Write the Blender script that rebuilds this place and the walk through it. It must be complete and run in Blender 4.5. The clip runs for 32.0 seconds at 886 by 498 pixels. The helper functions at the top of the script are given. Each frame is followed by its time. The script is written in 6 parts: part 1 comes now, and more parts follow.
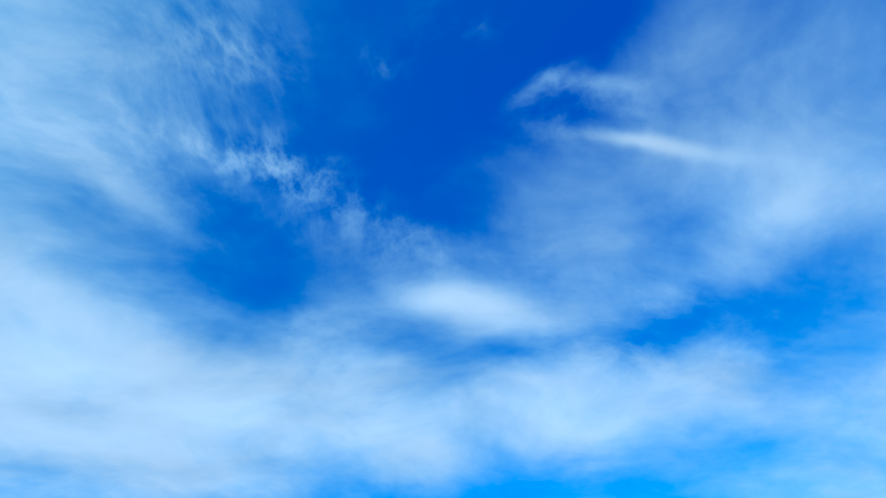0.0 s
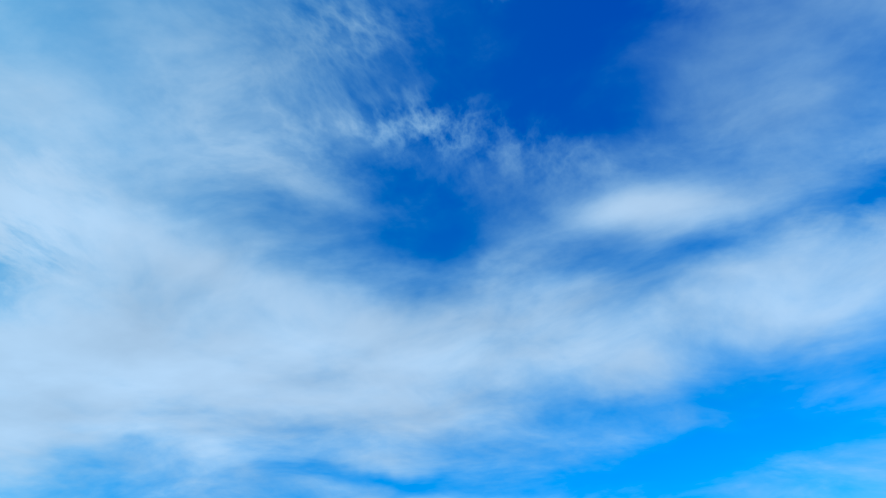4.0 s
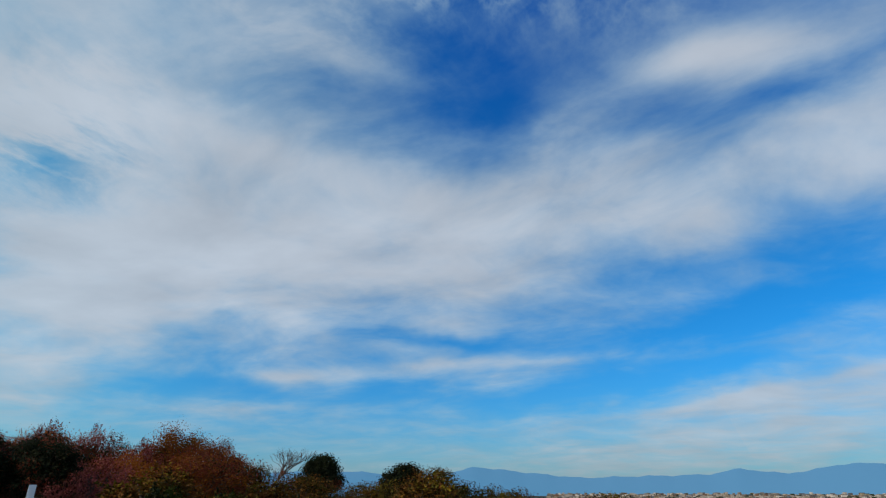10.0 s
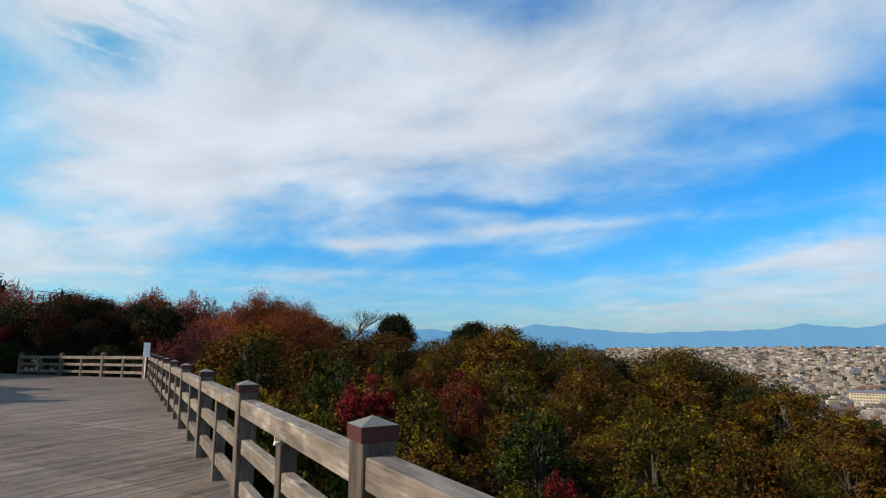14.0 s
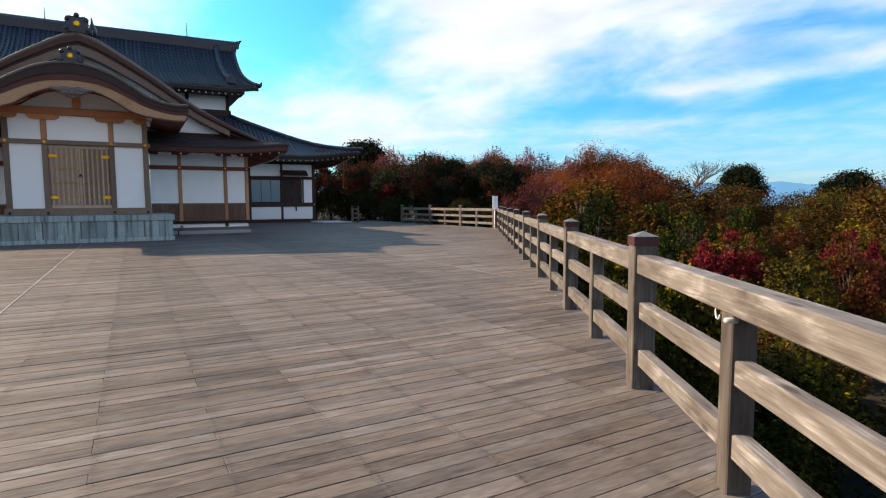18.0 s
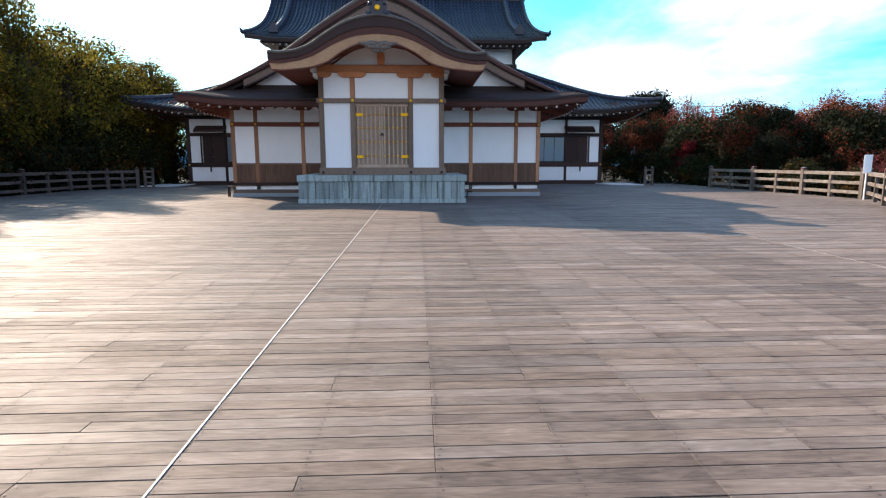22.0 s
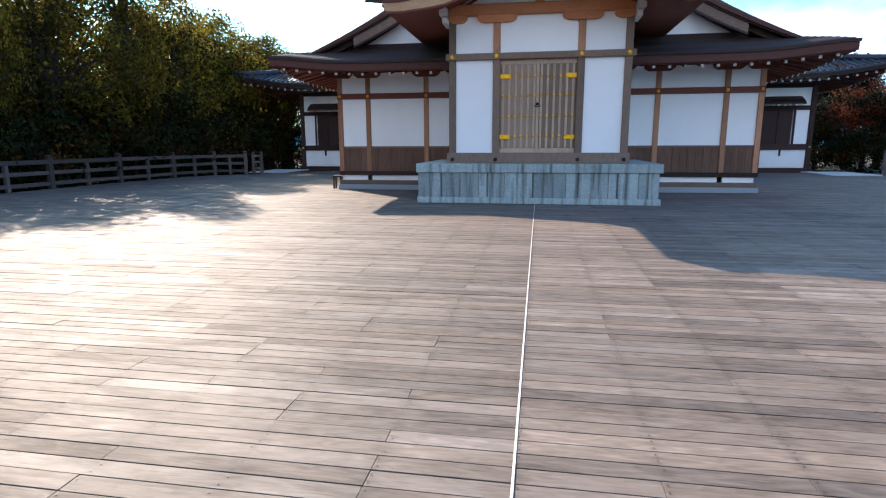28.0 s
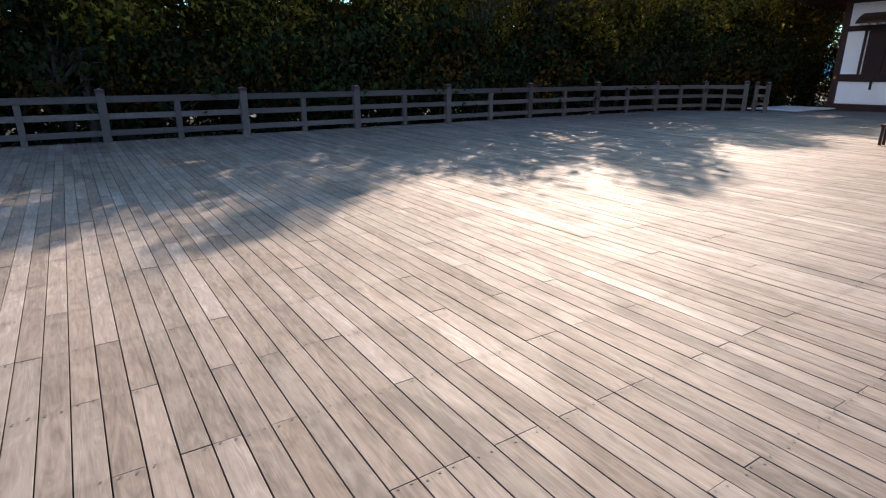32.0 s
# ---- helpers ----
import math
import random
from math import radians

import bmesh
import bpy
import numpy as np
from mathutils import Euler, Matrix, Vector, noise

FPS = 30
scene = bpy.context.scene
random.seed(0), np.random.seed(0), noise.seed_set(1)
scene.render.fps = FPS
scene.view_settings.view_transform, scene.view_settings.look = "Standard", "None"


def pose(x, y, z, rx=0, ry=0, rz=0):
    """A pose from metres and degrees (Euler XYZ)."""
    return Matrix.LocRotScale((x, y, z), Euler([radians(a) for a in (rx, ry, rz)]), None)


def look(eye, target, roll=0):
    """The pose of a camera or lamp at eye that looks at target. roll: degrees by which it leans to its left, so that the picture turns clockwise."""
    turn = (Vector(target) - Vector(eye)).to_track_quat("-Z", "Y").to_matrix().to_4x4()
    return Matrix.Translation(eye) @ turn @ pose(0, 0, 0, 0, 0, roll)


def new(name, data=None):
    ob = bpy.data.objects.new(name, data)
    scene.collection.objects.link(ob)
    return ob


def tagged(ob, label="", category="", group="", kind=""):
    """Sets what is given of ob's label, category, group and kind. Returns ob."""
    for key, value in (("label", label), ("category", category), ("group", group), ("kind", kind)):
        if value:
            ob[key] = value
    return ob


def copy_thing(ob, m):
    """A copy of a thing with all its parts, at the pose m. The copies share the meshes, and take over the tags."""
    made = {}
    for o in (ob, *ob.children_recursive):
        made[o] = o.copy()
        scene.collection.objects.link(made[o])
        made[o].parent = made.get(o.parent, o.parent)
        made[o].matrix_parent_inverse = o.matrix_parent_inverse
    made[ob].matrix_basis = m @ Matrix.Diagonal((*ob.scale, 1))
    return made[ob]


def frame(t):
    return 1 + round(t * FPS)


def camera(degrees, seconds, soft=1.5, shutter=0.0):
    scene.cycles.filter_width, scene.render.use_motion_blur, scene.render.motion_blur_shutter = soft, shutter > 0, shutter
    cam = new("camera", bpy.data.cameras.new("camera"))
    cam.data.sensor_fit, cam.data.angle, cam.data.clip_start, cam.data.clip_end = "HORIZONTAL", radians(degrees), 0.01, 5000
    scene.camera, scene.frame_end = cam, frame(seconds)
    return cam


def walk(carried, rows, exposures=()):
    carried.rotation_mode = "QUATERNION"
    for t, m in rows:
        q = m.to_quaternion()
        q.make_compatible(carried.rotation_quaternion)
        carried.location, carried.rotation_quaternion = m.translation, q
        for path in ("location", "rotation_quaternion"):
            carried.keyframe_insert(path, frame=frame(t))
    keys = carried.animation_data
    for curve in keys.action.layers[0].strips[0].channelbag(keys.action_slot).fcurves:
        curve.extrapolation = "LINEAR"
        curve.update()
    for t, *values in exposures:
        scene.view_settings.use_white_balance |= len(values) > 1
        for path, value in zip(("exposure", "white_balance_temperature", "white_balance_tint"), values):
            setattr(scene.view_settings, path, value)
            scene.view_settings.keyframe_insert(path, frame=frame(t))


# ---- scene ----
cam = camera(76.76, 32.0, soft=1.2)
# seconds, eye x y z, yaw, pitch, roll
PATH = [
    (0.0, -0.224, -25.833, 1.440, -96.80, 43.47, 0.02),
    (0.5, -0.147, -25.737, 1.441, -93.94, 42.83, 0.02),
    (1.0, -0.088, -25.645, 1.442, -90.56, 41.93, 0.03),
    (1.5, -0.050, -25.566, 1.443, -87.32, 41.09, 0.06),
    (2.0, -0.013, -25.498, 1.444, -84.25, 40.35, 0.06),
    (2.5, 0.016, -25.438, 1.445, -81.33, 39.70, 0.06),
    (3.0, 0.034, -25.398, 1.446, -78.66, 39.01, 0.05),
    (3.5, 0.048, -25.369, 1.446, -76.27, 38.10, 0.19),
    (5.5, 0.133, -25.311, 1.447, -69.37, 30.55, 0.09),
    (6.0, 0.201, -25.285, 1.442, -68.79, 29.21, 0.13),
    (6.5, 0.266, -25.258, 1.438, -68.45, 28.19, 0.17),
    (7.0, 0.351, -25.258, 1.441, -68.12, 27.26, 0.09),
    (7.5, 0.429, -25.266, 1.443, -67.84, 26.39, 0.15),
    (8.0, 0.505, -25.263, 1.445, -67.67, 25.61, 0.07),
    (8.5, 0.589, -25.248, 1.443, -67.52, 25.03, -0.01),
    (9.0, 0.658, -25.209, 1.451, -67.44, 24.45, -0.08),
    (9.5, 0.693, -25.155, 1.455, -67.54, 24.00, -0.03),
    (10.0, 0.708, -25.090, 1.456, -67.65, 23.29, -0.04),
    (10.5, 0.745, -25.017, 1.455, -67.67, 22.06, -0.02),
    (11.0, 0.808, -24.904, 1.459, -67.59, 20.48, -0.02),
    (11.5, 0.897, -24.779, 1.505, -67.44, 18.42, -0.05),
    (12.0, 0.944, -24.678, 1.510, -66.73, 15.64, -0.04),
    (12.5, 0.970, -24.595, 1.524, -65.48, 13.38, -0.02),
    (13.0, 1.000, -24.540, 1.516, -64.20, 12.34, -0.09),
    (13.5, 1.034, -24.485, 1.506, -62.67, 10.98, -0.15),
    (15.5, 1.084, -24.379, 1.475, -53.77, 5.45, -0.17),
    (16.0, 1.197, -24.302, 1.466, -48.09, 3.40, -0.19),
    (16.5, 1.268, -24.101, 1.437, -42.06, 0.48, -0.17),
    (17.0, 1.308, -23.840, 1.435, -37.63, -1.58, -0.12),
    (17.5, 1.415, -23.544, 1.434, -33.50, -3.23, -0.27),
    (18.0, 1.542, -23.193, 1.407, -28.98, -4.88, -0.26),
    (18.5, 1.565, -22.783, 1.416, -25.56, -5.67, -0.23),
    (19.0, 1.568, -22.367, 1.407, -22.58, -6.42, -0.24),
    (19.5, 1.553, -21.909, 1.414, -18.54, -7.16, -0.12),
    (20.0, 1.484, -21.418, 1.423, -15.06, -7.74, 0.00),
    (20.5, 1.446, -20.923, 1.431, -12.54, -8.57, -0.04),
    (21.0, 1.351, -20.474, 1.458, -9.33, -8.99, -0.01),
    (21.5, 1.256, -19.982, 1.448, -6.00, -8.96, 0.08),
    (22.0, 1.205, -19.487, 1.453, -2.60, -8.96, -0.07),
    (22.5, 1.077, -19.053, 1.452, 0.76, -8.66, -0.04),
    (23.0, 0.947, -18.547, 1.448, 2.92, -8.65, -0.15),
    (23.5, 0.866, -18.116, 1.451, 4.46, -8.47, -0.13),
    (24.0, 0.747, -17.668, 1.449, 5.49, -8.46, -0.07),
    (24.5, 0.615, -17.190, 1.448, 5.91, -8.61, -0.06),
    (25.0, 0.467, -16.717, 1.447, 6.99, -8.44, -0.12),
    (25.5, 0.330, -16.179, 1.444, 8.63, -8.47, -0.15),
    (27.5, 0.118, -14.077, 1.479, 9.05, -8.85, -0.25),
    (28.0, 0.074, -13.667, 1.455, 9.65, -10.70, -0.21),
    (28.6, -0.160, -13.214, 1.421, 11.76, -17.92, 0.03),
    (29.0, -0.353, -12.921, 1.410, 16.71, -23.34, 0.04),
    (29.4, -0.574, -12.568, 1.410, 22.25, -25.56, 0.04),
    (30.0, -0.774, -11.953, 1.390, 31.33, -27.52, 0.05),
    (30.5, -0.993, -11.491, 1.420, 39.66, -27.45, 0.04),
    (31.0, -1.221, -10.999, 1.449, 45.05, -25.98, 0.01),
    (31.5, -1.401, -10.520, 1.506, 50.84, -22.31, -0.02),
    (32.0, -1.677, -10.012, 1.470, 56.92, -17.63, 0.01),
]
# seconds, stops, kelvin, tint
EXPOSURE = [
    (0.0, 0.2, 5150, -5), (2.0, 0.15, 5250, -4), (3.5, 0.1, 5400, -3), (5.5, -0.1, 5800, -1), (7.0, -0.17, 6100, 1), (9.0, -0.2, 6700, 8), (11.0, -0.05, 7200, 10),
    (13.0, 0.22, 7450, 13), (15.5, 0.5, 7650, 12), (17.0, 0.69, 7900, 14), (20.0, 1.12, 7750, 20), (25.0, 1.46, 6900, 16), (28.0, 1.46, 6900, 17), (29.0, 1.22, 7400, 18), (31.0, 1.2, 7400, 18), (32.0, 1.48, 7300, 20),
]
SKY_TINT = (0.03, 0.98, 1.68, 1)        # low, and high overhead
SKY_HIGH = (0.015, 0.66, 2.15, 1)
CLOUD_LEVEL = 4.9
CLOUD_BASE = 0.385
CLOUD_COLOUR = (0.87, 0.94, 1.10, 1)
THIN_COLOUR = (0.42, 0.85, 1.04, 1)
HAZE_COLOUR = (0.70, 0.88, 1.04, 1)
SUN_POWER = 4.9
# emission that stands for the haze over the far mountains
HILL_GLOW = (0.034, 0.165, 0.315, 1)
walk(cam, [(t, pose(x, y, z, 90 + p, 0, w) @ pose(0, 0, 0, 0, 0, r)) for t, x, y, z, w, p, r in PATH],
     exposures=EXPOSURE)

# ---- light ----
SUN_AZ, SUN_EL = -44.0, 30.5          # degrees clockwise from +y, and above the horizon
world = bpy.data.worlds.new("sky")
scene.world = world
world.use_nodes = True
wt = world.node_tree
wt.nodes.clear()


def wnode(kind, **values):
    n = wt.nodes.new(kind)
    for key, value in values.items():
        n.inputs[int(key[1:])].default_value = value
    return n


def wmath(op, a, b=None, c=None):
    n = wt.nodes.new("ShaderNodeMath")
    n.operation = op
    for i, v in enumerate((a, b, c)):
        if v is None:
            continue
        if isinstance(v, (int, float)):
            n.inputs[i].default_value = v
        else:
            wt.links.new(v, n.inputs[i])
    return n.outputs[0]


def wdot(vec, d):
    n = wt.nodes.new("ShaderNodeVectorMath")
    n.operation = "DOT_PRODUCT"
    wt.links.new(vec, n.inputs[0])
    n.inputs[1].default_value = d
    return n.outputs["Value"]


def heading(az, el):
    a, e = radians(az), radians(el)
    return Vector((math.sin(a) * math.cos(e), math.cos(a) * math.cos(e), math.sin(e)))


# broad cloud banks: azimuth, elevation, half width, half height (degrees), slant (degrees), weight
# the banks at 186 and -60 are unseen, added to brighten the scene
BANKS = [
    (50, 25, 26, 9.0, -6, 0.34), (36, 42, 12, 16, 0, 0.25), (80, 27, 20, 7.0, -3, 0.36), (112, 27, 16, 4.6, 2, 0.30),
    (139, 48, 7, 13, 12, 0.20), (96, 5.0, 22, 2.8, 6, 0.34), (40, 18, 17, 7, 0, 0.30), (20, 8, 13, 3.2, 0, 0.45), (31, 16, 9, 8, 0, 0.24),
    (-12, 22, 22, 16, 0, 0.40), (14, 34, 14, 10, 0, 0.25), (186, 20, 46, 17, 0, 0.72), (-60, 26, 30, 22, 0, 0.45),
]
# smaller clouds and streaks
STREAKS = [
    (98.5, 38, 6.5, 2.4, -13, 0.50), (108, 35.5, 9, 2.2, -16, 0.22), (118.7, 42, 4, 3.5, 0, 0.20), (127.5, 50, 7.0, 0.8, -34, 0.42),
    (115.5, 58.6, 4, 0.9, 18, 0.24), (124, 57, 5, 0.9, -32, 0.22), (56, 41.5, 8, 1.8, -8, 0.26), (72, 11.7, 17, 0.6, 2, 0.28),
    (54, 10.2, 10, 0.6, 2, 0.26), (50, 7.0, 8, 0.6, 3, 0.30), (101, 8.4, 15, 0.6, 8, 0.24), (138, 38, 9, 4, 20, 0.20), (58, 21.5, 16, 1.6, -3, 0.16), (47, 31.5, 14, 2.2, -7, 0.16),
]
# tufts of fine filaments
TUFTS = [(73, 48.5, 8, 3.0, -8, 0.85), (58, 58, 7, 5, 0, 0.6), (104, 65, 5, 2.5, -20, 0.6), (87, 62, 3, 2.5, 20, 0.5), (119, 56, 7, 4, -20, 0.5), (50, 46, 12, 7, 0, 0.3), (28, 29, 5, 6, 0, 0.8), (122, 32, 8, 4, 0, 0.35), (90, 44, 10, 4, 0, 0.3)]
# the last patch is unseen overhead, added to lessen fill on shaded deck
CLEAR = [
    (96, 59, 20, 9, 0, -0.26), (124, 64, 15, 7, 0, -0.36), (72, 38.8, 13, 4.0, -3, -0.34), (88, 47, 11, 6, 0, -0.22), (127, 31.6, 9, 2.8, 0, -0.44),
    (141, 33.5, 6, 4, 0, -0.26), (106, 32.6, 6, 1.8, 0, -0.24), (68, 14.5, 7, 0.9, 4, -0.36), (100, 14.8, 15, 2.3, 6, -0.46), (108, 20.5, 11, 3.0, 8, -0.22),
    (86, 9.5, 17, 1.3, 4, -0.38), (43, 8.6, 9, 0.9, 4, -0.28), (29, 25, 3.5, 3, 0, -0.30), (13, 17.5, 8, 5.6, 18, -0.62), (58, 8.4, 12, 1.0, 2, -0.24), (70, 84, 26, 20, 0, -0.34),
]
coord = wt.nodes.new("ShaderNodeTexCoord").outputs["Generated"]
unit = wt.nodes.new("ShaderNodeVectorMath")
unit.operation = "NORMALIZE"
wt.links.new(coord, unit.inputs[0])
ray = unit.outputs[0]
sep = wt.nodes.new("ShaderNodeSeparateXYZ")
wt.links.new(ray, sep.inputs[0])
up = wmath("MAXIMUM", sep.outputs[2], 0.0)
flat = wmath("ADD", up, 0.16)
plane = wt.nodes.new("ShaderNodeCombineXYZ")
wt.links.new(wmath("DIVIDE", sep.outputs[0], flat), plane.inputs[0])
wt.links.new(wmath("DIVIDE", sep.outputs[1], flat), plane.inputs[1])


def wbend(source, scale, detail, amount):
    """The source moved about by a soft noise, so that edges curl and fray."""
    n = wnode("ShaderNodeTexNoise")
    n.inputs["Scale"].default_value, n.inputs["Detail"].default_value = scale, detail
    wt.links.new(source, n.inputs["Vector"])
    centred = wt.nodes.new("ShaderNodeVectorMath")
    centred.operation = "SUBTRACT"
    wt.links.new(n.outputs["Color"], centred.inputs[0])
    centred.inputs[1].default_value = (0.5, 0.5, 0.5)
    m = wt.nodes.new("ShaderNodeVectorMath")
    m.operation = "MULTIPLY_ADD"
    wt.links.new(centred.outputs[0], m.inputs[0])
    m.inputs[1].default_value = (amount,) * 3
    wt.links.new(source, m.inputs[2])
    return m.outputs[0]


bent = wbend(plane.outputs[0], 1.1, 2, 0.5)
frayed = wbend(ray, 5.0, 4, 0.11)
soft_ray = wbend(ray, 7.0, 3, 0.028)


def cloud_noise(scale, detail, stretch, turn, rough=0.5):
    m = wt.nodes.new("ShaderNodeMapping")
    m.inputs["Rotation"].default_value = (0, 0, radians(turn))
    m.inputs["Scale"].default_value = (stretch, 1, 1)
    wt.links.new(bent, m.inputs["Vector"])
    n = wnode("ShaderNodeTexNoise")
    n.inputs["Scale"].default_value = scale
    n.inputs["Detail"].default_value = detail
    n.inputs["Roughness"].default_value = rough
    wt.links.new(m.outputs[0], n.inputs["Vector"])
    return n.outputs["Fac"]


def patch(az, el, wide, high, slant, flat_top, edge):
    """One where the patch lies, fading to nothing round it."""
    d0 = heading(az, el)
    right = d0.cross(Vector((0, 0, 1))).normalized()
    above = right.cross(d0)
    c, s = math.cos(radians(slant)), math.sin(radians(slant))
    da = wdot(edge, (right * c + above * s) / math.sin(radians(wide)))
    db = wdot(edge, (above * c - right * s) / math.sin(radians(high)))
    # the patch is centred on its heading, so both distances are nil there
    r2 = wmath("MULTIPLY_ADD", da, da, wmath("MULTIPLY", db, db))
    if flat_top:
        r2 = wmath("POWER", r2, 1.6)
    return wmath("MULTIPLY", wmath("POWER", math.e, wmath("MULTIPLY", r2, -1.0)), wmath("GREATER_THAN", wdot(ray, d0), 0.0))


tuft = 0.0
for az, el, wide, high, slant, weight in TUFTS:
    tuft = wmath("MULTIPLY_ADD", patch(az, el, wide, high, slant, False, frayed), weight, tuft)
streaky = cloud_noise(2.4, 8, 1.7, 8, 0.55)
billow = cloud_noise(2.6, 8, 1.0, 30, 0.5)
fine = cloud_noise(11.0, 7, 1.3, 12, 0.6)
curl = cloud_noise(6.0, 5, 0.7, 35, 0.62)
threads = wmath("MAXIMUM", wmath("MULTIPLY_ADD", wmath("ABSOLUTE", wmath("ADD", curl, -0.5)), -11.0, 1.0), 0.0)
density = wmath("MULTIPLY_ADD", streaky, 0.62, -0.31 + CLOUD_BASE)
density = wmath("MULTIPLY_ADD", billow, 0.60, wmath("ADD", density, -0.30))
density = wmath("MULTIPLY_ADD", fine, 0.22, wmath("ADD", density, -0.11))
density = wmath("MULTIPLY_ADD", wmath("MULTIPLY", tuft, wmath("MULTIPLY_ADD", threads, 0.9, wmath("MULTIPLY_ADD", fine, 1.6, -0.72))), 0.36, density)
shade = cloud_noise(2.4, 5, 1.5, 20)
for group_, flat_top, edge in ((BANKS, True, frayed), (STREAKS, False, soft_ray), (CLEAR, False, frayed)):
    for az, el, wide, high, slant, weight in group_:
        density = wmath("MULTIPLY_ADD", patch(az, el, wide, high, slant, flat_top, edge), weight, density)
cover = wt.nodes.new("ShaderNodeMapRange")
cover.interpolation_type = "SMOOTHSTEP"
wt.links.new(density, cover.inputs[0])
cover.inputs[1].default_value, cover.inputs[2].default_value = 0.0, 1.0
cover.inputs[3].default_value, cover.inputs[4].default_value = 0.0, 0.86
haze = wmath("POWER", wmath("SUBTRACT", 1.0, up), 11.0)
veil = cover.outputs[0]
air = wt.nodes.new("ShaderNodeTexSky")
air.sky_type = "NISHITA"
air.sun_disc = False
air.sun_elevation, air.sun_rotation = radians(SUN_EL), radians(SUN_AZ) % (2 * math.pi)
air.altitude, air.air_density, air.dust_density, air.ozone_density = 250, 1.0, 0.6, 4.0
tint = wt.nodes.new("ShaderNodeMix")
tint.data_type, tint.blend_type = "RGBA", "MULTIPLY"
tint.inputs[0].default_value = 1.0
wt.links.new(air.outputs[0], tint.inputs[6])
level = wt.nodes.new("ShaderNodeMapRange")
wt.links.new(up, level.inputs[0])
level.inputs[1].default_value, level.inputs[2].default_value = 0.45, 0.92
hue = wt.nodes.new("ShaderNodeMix")
hue.data_type = "RGBA"
wt.links.new(level.outputs[0], hue.inputs[0])
hue.inputs[6].default_value, hue.inputs[7].default_value = SKY_TINT, SKY_HIGH
# towards the sun the blue pales
near_sun = wt.nodes.new("ShaderNodeMix")
near_sun.data_type = "RGBA"
wt.links.new(wmath("POWER", wmath("MAXIMUM", wdot(ray, heading(SUN_AZ, SUN_EL)), 0.0), 1.3), near_sun.inputs[0])
wt.links.new(hue.outputs[2], near_sun.inputs[6])
near_sun.inputs[7].default_value = (0.5, 2.05, 1.65, 1)
wt.links.new(near_sun.outputs[2], tint.inputs[7])
# clouds near the sun are brighter
sunward = wmath("POWER", wmath("MAXIMUM", wdot(ray, heading(SUN_AZ, SUN_EL)), 0.0), 7.0)
bright = wmath("MULTIPLY_ADD", sunward, 9.0, wmath("MULTIPLY_ADD", shade, 3.9, CLOUD_LEVEL))
cloud = wt.nodes.new("ShaderNodeMix")
cloud.data_type, cloud.blend_type = "RGBA", "MULTIPLY"
cloud.inputs[0].default_value = 1.0
thick = wt.nodes.new("ShaderNodeMix")          # thin cloud lets the blue through
thick.data_type = "RGBA"
wt.links.new(cover.outputs[0], thick.inputs[0])
thick.inputs[6].default_value, thick.inputs[7].default_value = THIN_COLOUR, CLOUD_COLOUR
wt.links.new(thick.outputs[2], cloud.inputs[6])
wt.links.new(bright, cloud.inputs[7])
mixed = wt.nodes.new("ShaderNodeMix")
mixed.data_type = "RGBA"
wt.links.new(veil, mixed.inputs[0])
wt.links.new(tint.outputs[2], mixed.inputs[6])
wt.links.new(cloud.outputs[2], mixed.inputs[7])
back = wt.nodes.new("ShaderNodeBackground")
back.inputs[1].default_value = 0.1
# pale haze towards the horizon, brighter below the sun
glare = wmath("MULTIPLY_ADD", wmath("POWER", wmath("MAXIMUM", wdot(ray, heading(SUN_AZ, SUN_EL)), 0.0), 3.5), 7.0, 4.3)
mist = wt.nodes.new("ShaderNodeMix")
mist.data_type, mist.blend_type = "RGBA", "MULTIPLY"
mist.inputs[0].default_value = 1.0
mist.inputs[6].default_value = HAZE_COLOUR
wt.links.new(glare, mist.inputs[7])
hazed = wt.nodes.new("ShaderNodeMix")
hazed.data_type = "RGBA"
wt.links.new(wmath("MULTIPLY", haze, 0.8), hazed.inputs[0])
wt.links.new(mixed.outputs[2], hazed.inputs[6])
wt.links.new(mist.outputs[2], hazed.inputs[7])
wt.links.new(hazed.outputs[2], back.inputs[0])
out = wt.nodes.new("ShaderNodeOutputWorld")
wt.links.new(back.outputs[0], out.inputs[0])

sun = new("sun", bpy.data.lights.new("sun", "SUN"))
sun.data.energy, sun.data.angle, sun.data.color = SUN_POWER, radians(0.55), (1.0, 0.895, 0.76)
sun.matrix_world = look(heading(SUN_AZ, SUN_EL) * 100, (0, 0, 0))


